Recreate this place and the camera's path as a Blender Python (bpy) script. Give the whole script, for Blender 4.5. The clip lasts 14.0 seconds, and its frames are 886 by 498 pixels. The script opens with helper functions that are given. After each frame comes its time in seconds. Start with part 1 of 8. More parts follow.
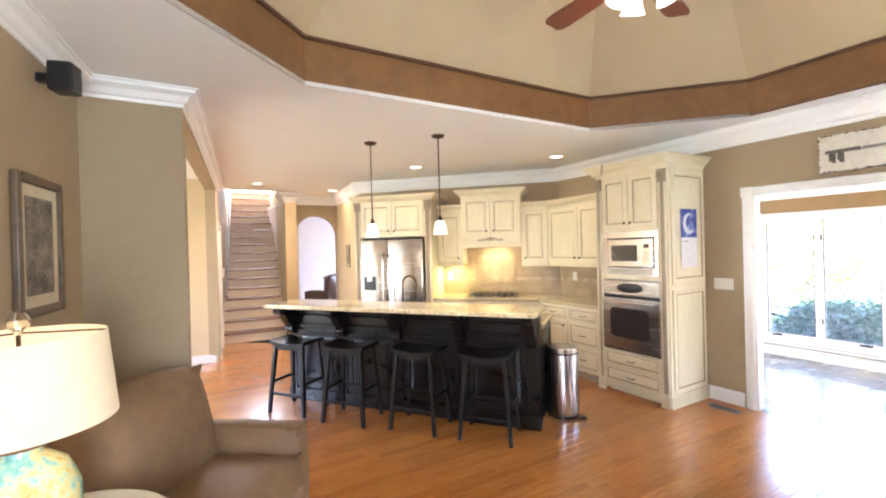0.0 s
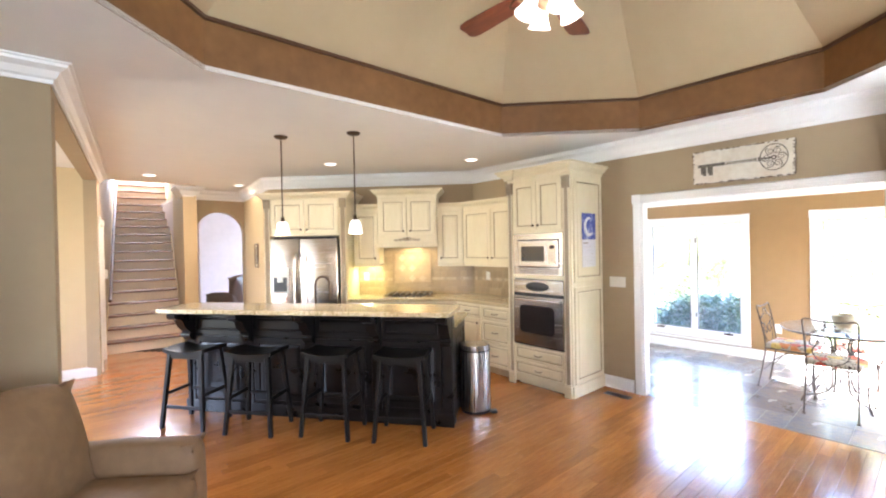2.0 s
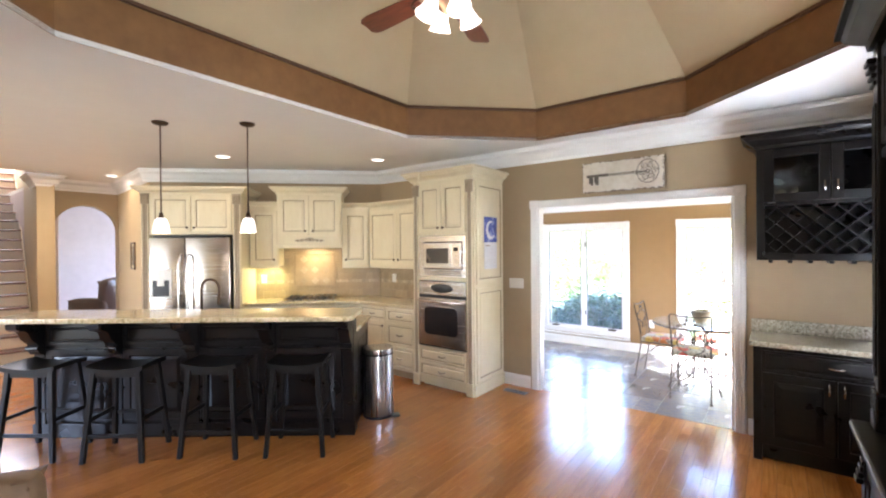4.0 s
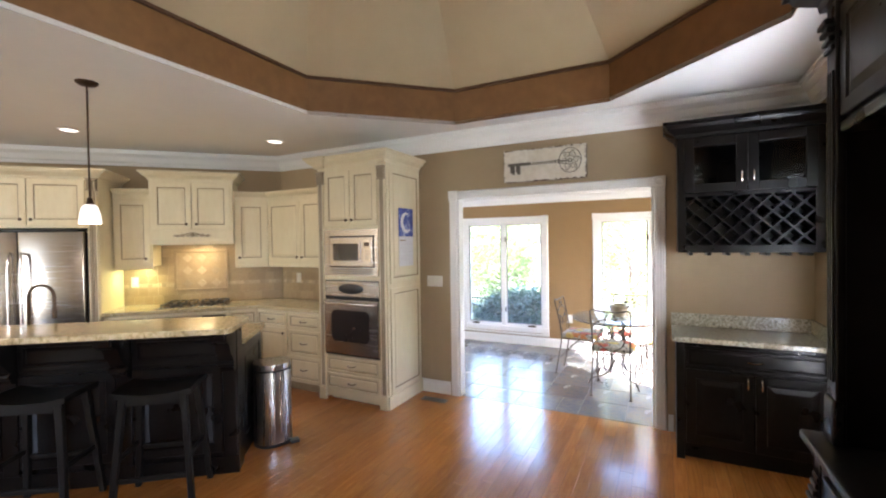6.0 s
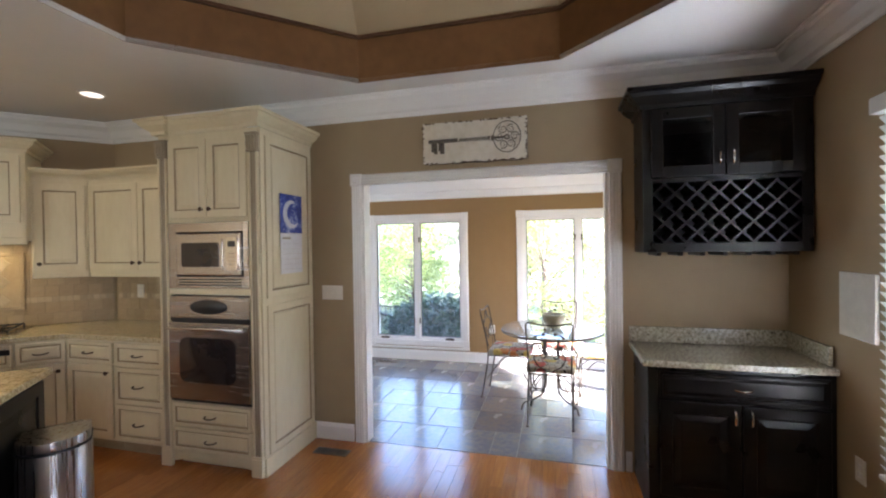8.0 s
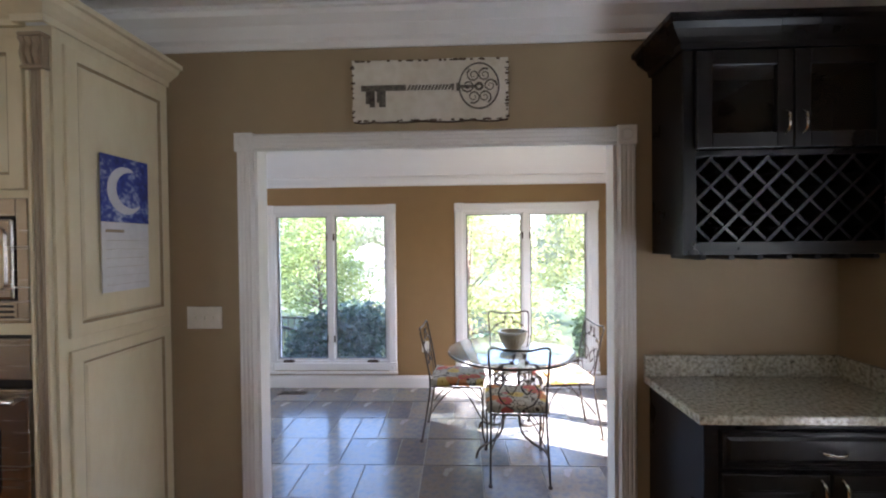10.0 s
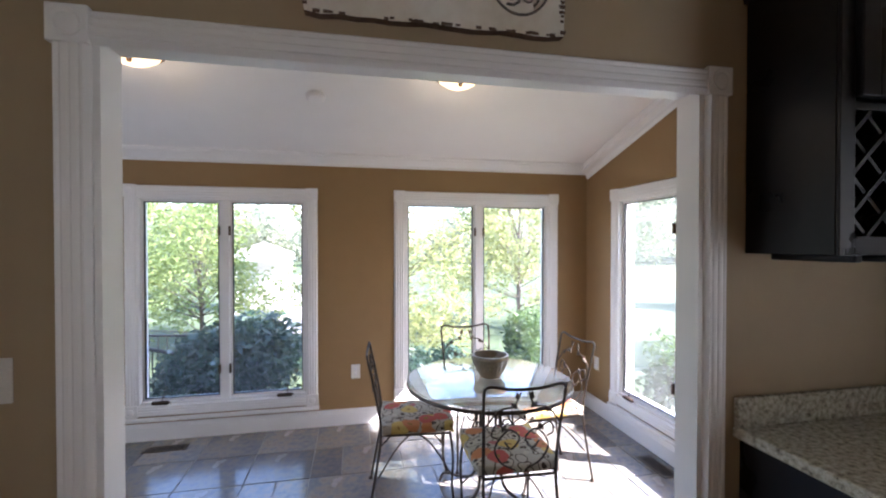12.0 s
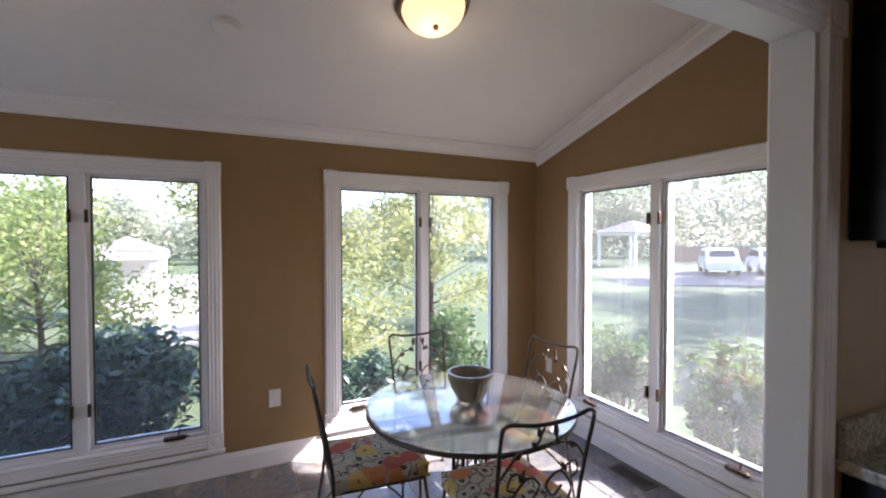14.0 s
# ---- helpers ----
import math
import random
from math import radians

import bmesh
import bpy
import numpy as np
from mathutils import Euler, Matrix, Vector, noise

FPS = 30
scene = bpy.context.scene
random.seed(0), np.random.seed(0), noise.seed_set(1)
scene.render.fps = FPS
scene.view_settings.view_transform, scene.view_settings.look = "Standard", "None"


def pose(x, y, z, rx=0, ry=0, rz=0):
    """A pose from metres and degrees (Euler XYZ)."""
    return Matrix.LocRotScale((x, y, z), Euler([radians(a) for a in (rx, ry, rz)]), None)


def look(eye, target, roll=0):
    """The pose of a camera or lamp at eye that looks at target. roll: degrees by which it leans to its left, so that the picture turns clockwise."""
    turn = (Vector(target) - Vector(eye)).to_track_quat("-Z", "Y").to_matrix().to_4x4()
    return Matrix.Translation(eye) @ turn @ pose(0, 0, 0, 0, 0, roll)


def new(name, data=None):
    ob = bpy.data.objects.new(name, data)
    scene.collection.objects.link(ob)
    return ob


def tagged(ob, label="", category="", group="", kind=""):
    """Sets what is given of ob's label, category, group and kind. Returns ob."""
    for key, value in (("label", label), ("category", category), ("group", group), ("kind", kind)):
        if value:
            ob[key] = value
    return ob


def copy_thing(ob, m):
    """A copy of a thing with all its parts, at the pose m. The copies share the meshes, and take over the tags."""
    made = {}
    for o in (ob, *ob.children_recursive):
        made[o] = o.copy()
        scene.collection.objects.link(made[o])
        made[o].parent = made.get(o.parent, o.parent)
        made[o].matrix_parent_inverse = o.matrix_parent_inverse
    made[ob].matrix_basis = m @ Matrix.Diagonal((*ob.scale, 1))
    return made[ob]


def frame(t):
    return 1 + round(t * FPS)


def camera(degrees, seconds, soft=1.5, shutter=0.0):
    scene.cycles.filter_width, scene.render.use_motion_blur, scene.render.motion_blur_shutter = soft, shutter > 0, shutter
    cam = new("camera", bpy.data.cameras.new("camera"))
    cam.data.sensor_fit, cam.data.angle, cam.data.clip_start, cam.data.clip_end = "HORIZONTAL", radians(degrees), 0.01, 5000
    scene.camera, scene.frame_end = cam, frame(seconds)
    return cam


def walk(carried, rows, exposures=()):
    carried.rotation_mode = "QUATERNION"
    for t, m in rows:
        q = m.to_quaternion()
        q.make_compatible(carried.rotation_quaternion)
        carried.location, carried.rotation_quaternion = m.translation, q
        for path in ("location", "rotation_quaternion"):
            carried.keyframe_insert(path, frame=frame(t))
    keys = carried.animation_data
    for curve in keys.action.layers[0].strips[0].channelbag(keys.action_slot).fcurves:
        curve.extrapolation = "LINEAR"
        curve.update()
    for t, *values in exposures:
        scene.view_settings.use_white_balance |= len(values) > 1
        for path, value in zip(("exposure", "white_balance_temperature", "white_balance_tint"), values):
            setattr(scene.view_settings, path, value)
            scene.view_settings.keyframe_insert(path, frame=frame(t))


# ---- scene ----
cam = camera(91.4, 14.0, soft=2.1)
PATH = [
    (0, (-0.164, 0.080, 1.645), (0.840, 1.810, 1.637), -1.5),
    (0.5, (-0.166, 0.083, 1.647), (0.916, 1.765, 1.637), -1.5),
    (1, (-0.160, 0.082, 1.650), (0.996, 1.713, 1.634), -1.5),
    (1.5, (-0.148, 0.077, 1.647), (1.086, 1.652, 1.632), -1.35),
    (2, (-0.141, 0.073, 1.646), (1.169, 1.584, 1.629), -1.1),
    (2.5, (-0.131, 0.067, 1.644), (1.256, 1.508, 1.629), -0.9),
    (3, (-0.120, 0.061, 1.647), (1.340, 1.427, 1.631), -0.65),
    (3.5, (-0.101, 0.050, 1.643), (1.428, 1.339, 1.630), -0.5),
    (6, (0.397, 0.263, 1.615), (2.179, 1.169, 1.584), -0.8),
    (6.5, (0.593, 0.360, 1.600), (2.415, 1.181, 1.568), -0.9),
    (7, (0.824, 0.462, 1.588), (2.686, 1.190, 1.561), -0.95),
    (7.5, (1.064, 0.575, 1.579), (2.966, 1.192, 1.558), -0.85),
    (8, (1.308, 0.684, 1.578), (3.244, 1.187, 1.557), -0.85),
    (8.5, (1.568, 0.779, 1.578), (3.527, 1.181, 1.553), -0.95),
    (11, (2.761, 1.336, 1.563), (4.754, 1.177, 1.538), -0.2),
    (11.5, (2.995, 1.426, 1.553), (4.975, 1.146, 1.529), -0.05),
    (12, (3.207, 1.511, 1.545), (5.165, 1.108, 1.519), 0.0),
    (12.5, (3.404, 1.590, 1.536), (5.331, 1.060, 1.504), 0.0),
    (13, (3.584, 1.647, 1.525), (5.471, 0.988, 1.488), -0.05),
    (13.5, (3.744, 1.685, 1.518), (5.588, 0.911, 1.477), 0.0),
    (14, (3.876, 1.719, 1.512), (5.681, 0.860, 1.470), 0.0),
]
EXPO = [(0, 5.4, 6000, 18), (3.5, 5.1, 5800, 18), (6, 4.52, 5950, 18), (8.5, 3.75, 5900, 19), (11, 3.13, 5850, 21), (12.5, 2.9, 5900, 23), (14, 2.38, 6050, 26)]
walk(cam, [(t, look(eye, target, roll)) for t, eye, target, roll in PATH], EXPO)

# ---- light ----
SUN = Vector((0.85, 1.85, -1.6)).normalized()
world = bpy.data.worlds.new("world")
scene.world = world
world.use_nodes = True
wn, wl = world.node_tree.nodes, world.node_tree.links
sky = wn.new("ShaderNodeTexSky")
sky.sky_type, sky.sun_disc = "NISHITA", False
sky.sun_elevation = math.asin(-SUN.z)
sky.sun_rotation = math.atan2(-SUN.x, -SUN.y)
wl.new(sky.outputs[0], wn["Background"].inputs[0])
wn["Background"].inputs[1].default_value = 0.15
sun = new("sun", bpy.data.lights.new("sun", "SUN"))
sun.data.energy, sun.data.angle, sun.data.color = 5.0, radians(0.5), (1.0, 0.95, 0.88)
sun.matrix_world = look((-20, -37, 25), Vector((-20, -37, 25)) + SUN)


def lamp(name, kind, where, watts, colour, size=0.1, size_y=None, aim=None, spread=None):
    data = bpy.data.lights.new(name, kind)
    data.energy, data.color = watts * LAMPS, colour
    if kind == "AREA":
        data.size = size
        if size_y:
            data.shape, data.size_y = "RECTANGLE", size_y
        else:
            data.shape = "DISK"
        if spread:
            data.spread = radians(spread)
    else:
        data.shadow_soft_size = size
    ob = new(name, data)
    ob.matrix_world = look(where, aim) if aim else Matrix.Translation(where)
    return ob


WARM, DAY = (1.0, 0.77, 0.50), (0.80, 0.90, 1.0)
LAMPS = 0.5                            # one dimmer for all the indoor lamps


# ---- materials ----
def material(name, colour, rough=0.5, metal=0.0, colour2=None, scale=8.0, detail=4.0, bump=0.0, bump_scale=60.0, spec=0.5,
             rough2=None, stretch=None, jitter=0.0, coat=0.0):
    """Principled with two scales of mottling, relief and, if asked, a change from object to object."""
    m = bpy.data.materials.new(name)
    m.use_nodes = True
    n, l = m.node_tree.nodes, m.node_tree.links
    p = n["Principled BSDF"]
    p.inputs["Roughness"].default_value, p.inputs["Metallic"].default_value = rough, metal
    p.inputs["Specular IOR Level"].default_value = spec
    p.inputs["Coat Weight"].default_value = coat
    p.inputs["Coat Roughness"].default_value = 0.12
    co = n.new("ShaderNodeTexCoord")
    mp = n.new("ShaderNodeMapping")
    l.new(co.outputs["Object"], mp.inputs[0])
    if stretch:
        mp.inputs["Scale"].default_value = stretch
    n1 = n.new("ShaderNodeTexNoise")
    n1.inputs["Scale"].default_value, n1.inputs["Detail"].default_value = scale, detail
    l.new(mp.outputs[0], n1.inputs[0])
    n2 = n.new("ShaderNodeTexNoise")
    n2.inputs["Scale"].default_value, n2.inputs["Detail"].default_value = scale * 6.3, 3.0
    l.new(mp.outputs[0], n2.inputs[0])
    add = n.new("ShaderNodeMath")
    add.operation = "MULTIPLY_ADD"
    add.inputs[1].default_value = 0.4
    l.new(n2.outputs[0], add.inputs[0])
    sc = n.new("ShaderNodeMath")
    sc.operation = "MULTIPLY"
    sc.inputs[1].default_value = 0.6
    l.new(n1.outputs[0], sc.inputs[0])
    l.new(sc.outputs[0], add.inputs[2])
    ramp = n.new("ShaderNodeValToRGB")
    c2 = colour2 or tuple(c * 0.88 for c in colour)
    ramp.color_ramp.elements[0].position, ramp.color_ramp.elements[1].position = 0.35, 0.65
    ramp.color_ramp.elements[0].color, ramp.color_ramp.elements[1].color = (*c2, 1), (*colour, 1)
    l.new(add.outputs[0], ramp.inputs[0])
    out = ramp.outputs[0]
    if jitter:
        oi = n.new("ShaderNodeObjectInfo")
        mr = n.new("ShaderNodeMapRange")
        mr.inputs[3].default_value, mr.inputs[4].default_value = 1 - jitter, 1 + jitter
        l.new(oi.outputs["Random"], mr.inputs[0])
        hs = n.new("ShaderNodeHueSaturation")
        l.new(mr.outputs[0], hs.inputs["Value"])
        l.new(out, hs.inputs["Color"])
        out = hs.outputs[0]
    l.new(out, p.inputs["Base Color"])
    if rough2 is not None:
        mr2 = n.new("ShaderNodeMapRange")
        mr2.inputs[1].default_value, mr2.inputs[2].default_value = 0.3, 0.7
        mr2.inputs[3].default_value, mr2.inputs[4].default_value = rough, rough2
        l.new(n1.outputs[0], mr2.inputs[0])
        l.new(mr2.outputs[0], p.inputs["Roughness"])
    if bump:
        nb = n.new("ShaderNodeTexNoise")
        nb.inputs["Scale"].default_value, nb.inputs["Detail"].default_value = bump_scale, 3.0
        l.new(mp.outputs[0], nb.inputs[0])
        b = n.new("ShaderNodeBump")
        b.inputs["Strength"].default_value, b.inputs["Distance"].default_value = bump, 0.004
        l.new(nb.outputs[0], b.inputs["Height"])
        l.new(b.outputs[0], p.inputs["Normal"])
    return m


def glow(name, colour, power, rough=0.4):
    m = material(name, colour, rough)
    p = m.node_tree.nodes["Principled BSDF"]
    p.inputs["Emission Color"].default_value, p.inputs["Emission Strength"].default_value = (*colour, 1), power
    return m


def clear(name, tint=(1, 1, 1), gloss=1.0, power=3.5, least=0.04, rough=0.02, scatter=0.0):
    """Thin pane: lets light straight through and mirrors by Fresnel; its film is dirt on windows, painted-in reflection
    on the table.
    """
    m = bpy.data.materials.new(name)
    m.use_nodes = True
    n, l = m.node_tree.nodes, m.node_tree.links
    n.remove(n["Principled BSDF"])
    tr, gl, mx, fr = (n.new("ShaderNode" + k) for k in ("BsdfTransparent", "BsdfGlossy", "MixShader", "LayerWeight"))
    tr.inputs[0].default_value = (*tint, 1)
    gl.inputs["Roughness"].default_value = rough
    fr.inputs[0].default_value = 0.5
    pw = n.new("ShaderNodeMath")
    pw.operation = "POWER"
    pw.inputs[1].default_value = power
    l.new(fr.outputs["Facing"], pw.inputs[0])
    mu = n.new("ShaderNodeMath")
    mu.operation = "MULTIPLY_ADD"
    mu.inputs[1].default_value, mu.inputs[2].default_value = 0.7 * gloss, least
    mu.use_clamp = True
    l.new(pw.outputs[0], mu.inputs[0])
    l.new(mu.outputs[0], mx.inputs[0])
    l.new(tr.outputs[0], mx.inputs[1])
    l.new(gl.outputs[0], mx.inputs[2])
    if scatter:
        film, mx2 = n.new("ShaderNodeBsdfTranslucent"), n.new("ShaderNodeMixShader")
        film.inputs[0].default_value = (0.9, 0.93, 0.95, 1)
        nz, co = n.new("ShaderNodeTexNoise"), n.new("ShaderNodeTexCoord")
        nz.inputs["Scale"].default_value, nz.inputs["Detail"].default_value = 2.5, 5.0
        l.new(co.outputs["Object"], nz.inputs[0])
        amount = n.new("ShaderNodeMath")
        amount.operation = "MULTIPLY"
        amount.inputs[1].default_value = 2 * scatter
        l.new(nz.outputs[0], amount.inputs[0])
        l.new(amount.outputs[0], mx2.inputs[0])
        l.new(mx.outputs[0], mx2.inputs[1])
        l.new(film.outputs[0], mx2.inputs[2])
        mx = mx2
    l.new(mx.outputs[0], n["Material Output"].inputs[0])
    return m


def ramped(m, stops):
    """Replaces the colour ramp of a material by several stops."""
    r = next(k for k in m.node_tree.nodes if k.type == "VALTORGB").color_ramp
    while len(r.elements) > 1:
        r.elements.remove(r.elements[-1])
    r.elements[0].position, r.elements[0].color = stops[0][0], (*stops[0][1], 1)
    for at, c in stops[1:]:
        r.elements.new(at).color = (*c, 1)
    return m


def wood_planks(name, dark, light, rough, island):
    m = material(name, light, rough, colour2=dark, scale=3.0, stretch=(1.5, 22.0, 22.0), bump=0.06, bump_scale=25, coat=0.5)
    n, l = m.node_tree.nodes, m.node_tree.links
    p = n["Principled BSDF"]
    src = n.new("ShaderNodeNewGeometry") if island else n.new("ShaderNodeObjectInfo")
    rnd = src.outputs["Random Per Island"] if island else src.outputs["Random"]
    mr = n.new("ShaderNodeMapRange")
    mr.inputs[3].default_value, mr.inputs[4].default_value = 0.82, 1.14
    l.new(rnd, mr.inputs[0])
    hs = n.new("ShaderNodeHueSaturation")
    l.new(mr.outputs[0], hs.inputs["Value"])
    old = p.inputs["Base Color"].links[0].from_socket
    l.new(old, hs.inputs["Color"])
    l.new(hs.outputs[0], p.inputs["Base Color"])
    return m


M = {}
M["tan"] = material("tan_wall_paint", (0.37, 0.283, 0.172), 0.75, colour2=(0.345, 0.262, 0.158), scale=1.3, bump=0.12, bump_scale=180)
M["gold"] = material("gold_tan_wall_paint", (0.30, 0.187, 0.08), 0.7, colour2=(0.275, 0.17, 0.071), scale=1.3, bump=0.12, bump_scale=180)
M["sand"] = material("sand_wall_paint", (0.55, 0.44, 0.27), 0.75, colour2=(0.52, 0.41, 0.25), scale=1.2, bump=0.1, bump_scale=180)
M["lilac"] = material("lilac_wall_paint", (0.62, 0.55, 0.56), 0.8, scale=1.1)
M["ceiling"] = material("white_ceiling_paint", (0.80, 0.785, 0.76), 0.85, colour2=(0.77, 0.755, 0.73), scale=1.0, bump=0.1, bump_scale=150)
M["trim"] = material("white_gloss_trim", (0.82, 0.81, 0.79), 0.36, colour2=(0.80, 0.79, 0.77), scale=2, bump=0.008, bump_scale=40)
M["copper"] = material("brushed_copper_brown_faux_finish", (0.235, 0.115, 0.038), 0.5, colour2=(0.17, 0.078, 0.024), scale=2.2, bump=0.15, bump_scale=35, rough2=0.65)
M["umber"] = material("dark_brown_trim", (0.10, 0.045, 0.02), 0.5, scale=4)
M["dome"] = material("warm_tan_dome_paint", (0.47, 0.37, 0.22), 0.8, colour2=(0.44, 0.345, 0.20), scale=0.9, bump=0.08, bump_scale=150)
M["cream"] = material("cream_glazed_cabinet_paint", (0.76, 0.68, 0.48), 0.38, colour2=(0.70, 0.61, 0.41), scale=5, bump=0.04, bump_scale=30, stretch=(1, 1, 0.3))
M["glaze"] = material("brown_glaze_in_grooves", (0.42, 0.33, 0.20), 0.5, colour2=(0.34, 0.25, 0.14), scale=14)
M["taupe"] = material("taupe_glazed_pilaster", (0.40, 0.32, 0.22), 0.45, colour2=(0.33, 0.26, 0.17), scale=9, stretch=(1, 1, 0.2))
M["black"] = material("black_satin_cabinet_paint", (0.008, 0.0065, 0.006), 0.26, colour2=(0.005, 0.004, 0.004), scale=5, bump=0.012, bump_scale=35, rough2=0.33, spec=0.3)
M["stool"] = material("black_painted_wood", (0.006, 0.0056, 0.005), 0.42, colour2=(0.010, 0.009, 0.008), scale=12, bump=0.04, bump_scale=60, spec=0.25)
M["steel"] = material("brushed_stainless_steel", (0.54, 0.50, 0.46), 0.24, 1.0, colour2=(0.51, 0.475, 0.435), scale=5, stretch=(0.4, 0.4, 26), bump=0.015, bump_scale=60, rough2=0.28)
M["binsteel"] = material("dark_brushed_steel", (0.46, 0.44, 0.42), 0.26, 1.0, colour2=(0.42, 0.40, 0.38), scale=5, stretch=(14, 14, 0.3), rough2=0.30)
M["chrome"] = material("polished_nickel", (0.75, 0.73, 0.70), 0.14, 1.0, scale=10)
M["bronze"] = material("oil_rubbed_bronze", (0.055, 0.038, 0.026), 0.4, 0.8, colour2=(0.10, 0.06, 0.035), scale=25)
M["iron"] = material("dark_wrought_iron", (0.045, 0.038, 0.034), 0.42, 0.7, colour2=(0.09, 0.065, 0.045), scale=30, bump=0.2, bump_scale=90)
M["dark"] = material("dark_plastic", (0.012, 0.012, 0.013), 0.35, scale=20)
M["ovenglass"] = material("dark_oven_glass", (0.03, 0.026, 0.028), 0.06, scale=3, spec=0.8)
M["plate"] = material("white_plastic", (0.78, 0.76, 0.70), 0.35, scale=20)
M["milk"] = glow("lit_milk_glass", (1.0, 0.88, 0.72), 0.055)
M["amber"] = glow("lit_alabaster_glass", (1.0, 0.70, 0.34), 0.26)
M["canlamp"] = glow("lit_recessed_lamp", (1.0, 0.88, 0.70), 0.12)
M["shade"] = glow("lit_cream_linen_shade", (0.60, 0.50, 0.33), 0.014, 0.9)
M["pane"] = clear("window_glass", scatter=0.018)
# The strong film whitens the top in place of the reflected ceiling.
M["tableglass"] = clear("table_glass", (0.90, 0.98, 0.97), 1.3, 1.8, 0.2, 0.06, 0.14)
M["cabglass"] = clear("cabinet_glass", (0.85, 0.85, 0.85))
M["granite"] = ramped(material("speckled_gold_granite", (0.6, 0.5, 0.3), 0.10, scale=55, detail=8, coat=0.3),
                      ((0.30, (0.10, 0.075, 0.04)), (0.40, (0.36, 0.28, 0.15)), (0.50, (0.60, 0.50, 0.30)), (0.62, (0.72, 0.64, 0.45)), (0.72, (0.45, 0.40, 0.28))))
M["granite2"] = ramped(material("speckled_grey_green_granite", (0.6, 0.5, 0.3), 0.10, scale=60, detail=8, coat=0.3),
                       ((0.32, (0.06, 0.055, 0.04)), (0.42, (0.28, 0.26, 0.20)), (0.52, (0.46, 0.44, 0.35)), (0.66, (0.62, 0.60, 0.50))))
M["slate"] = ramped(material("multicolour_slate", (0.2, 0.2, 0.2), 0.16, scale=3.2, detail=6, bump=0.35, bump_scale=9, jitter=0.3, rough2=0.32, coat=0.3),
                    ((0.32, (0.105, 0.108, 0.112)), (0.44, (0.165, 0.168, 0.17)), (0.53, (0.235, 0.205, 0.165)), (0.60, (0.19, 0.165, 0.135)), (0.70, (0.20, 0.215, 0.23))))
M["grout"] = material("grey_grout", (0.26, 0.245, 0.22), 0.85, scale=20)
M["plank"] = wood_planks("red_oak_strip", (0.32, 0.112, 0.023), (0.50, 0.2, 0.042), 0.17, False)
M["plank2"] = wood_planks("red_oak_strip_joined", (0.32, 0.112, 0.023), (0.50, 0.2, 0.042), 0.17, True)
M["tread"] = material("oak_tread", (0.19, 0.075, 0.03), 0.3, colour2=(0.13, 0.05, 0.02), scale=4, stretch=(1, 12, 12))
M["riser"] = material("cream_riser_paint", (0.76, 0.64, 0.50), 0.5, colour2=(0.70, 0.58, 0.45), scale=3)
M["fanwood"] = material("dark_cherry_blade", (0.15, 0.045, 0.022), 0.35, colour2=(0.075, 0.024, 0.014), scale=5, stretch=(1, 10, 10))
M["leather"] = material("worn_tan_suede_leather", (0.215, 0.128, 0.059), 0.55, colour2=(0.155, 0.088, 0.038), scale=2.6, bump=0.35, bump_scale=45, rough2=0.7)
M["brownleather"] = material("dark_brown_leather", (0.08, 0.04, 0.02), 0.4, scale=6, bump=0.3, bump_scale=50)
M["ceramic"] = ramped(material("drip_glazed_ceramic", (0.5, 0.5, 0.4), 0.12, scale=9, detail=5, coat=0.6, stretch=(1, 1, 0.45)),
                      ((0.30, (0.10, 0.33, 0.30)), (0.42, (0.30, 0.58, 0.50)), (0.52, (0.72, 0.66, 0.30)), (0.62, (0.55, 0.38, 0.10)), (0.72, (0.80, 0.76, 0.55))))
M["stoneware"] = material("brown_glazed_stoneware", (0.31, 0.245, 0.15), 0.3, colour2=(0.21, 0.165, 0.10), scale=9, coat=0.4)
M["bowlinside"] = material("mustard_glaze", (0.42, 0.27, 0.10), 0.3, scale=9, coat=0.3)
M["tabletop"] = material("pale_marble_top", (0.72, 0.66, 0.52), 0.3, colour2=(0.62, 0.55, 0.42), scale=5)
M["paper"] = material("white_paper", (0.78, 0.77, 0.78), 0.7, scale=20)
M["calblue"] = ramped(material("blue_printed_paper", (0.1, 0.1, 0.5), 0.4, scale=7, detail=4),
                      ((0.36, (0.015, 0.025, 0.16)), (0.52, (0.035, 0.065, 0.36)), (0.60, (0.35, 0.40, 0.62)), (0.72, (0.75, 0.75, 0.80))))
M["signwhite"] = material("chipped_white_paint", (0.74, 0.70, 0.61), 0.6, colour2=(0.60, 0.54, 0.43), scale=4, bump=0.3, bump_scale=50)
M["ink"] = material("worn_black_ink", (0.03, 0.027, 0.024), 0.6, colour2=(0.22, 0.19, 0.15), scale=60)
M["rust"] = material("rusty_edge", (0.12, 0.07, 0.04), 0.7, colour2=(0.05, 0.03, 0.02), scale=30)
M["picwood"] = material("dark_carved_picture_moulding", (0.075, 0.048, 0.028), 0.4, colour2=(0.14, 0.09, 0.045), scale=30)
M["mat"] = material("cream_mat_board", (0.62, 0.55, 0.38), 0.8, scale=15)
M["print"] = ramped(material("grey_etching", (0.2, 0.2, 0.2), 0.7, scale=9, detail=7),
                    ((0.35, (0.05, 0.045, 0.04)), (0.5, (0.16, 0.14, 0.115)), (0.65, (0.30, 0.27, 0.21))))
M["tile"] = material("tan_travertine_tile", (0.40, 0.30, 0.18), 0.4, colour2=(0.31, 0.225, 0.13), scale=7, bump=0.1, bump_scale=40, jitter=0.14)
M["tilelight"] = material("pale_accent_tile", (0.48, 0.38, 0.25), 0.4, colour2=(0.38, 0.29, 0.18), scale=20, jitter=0.25)
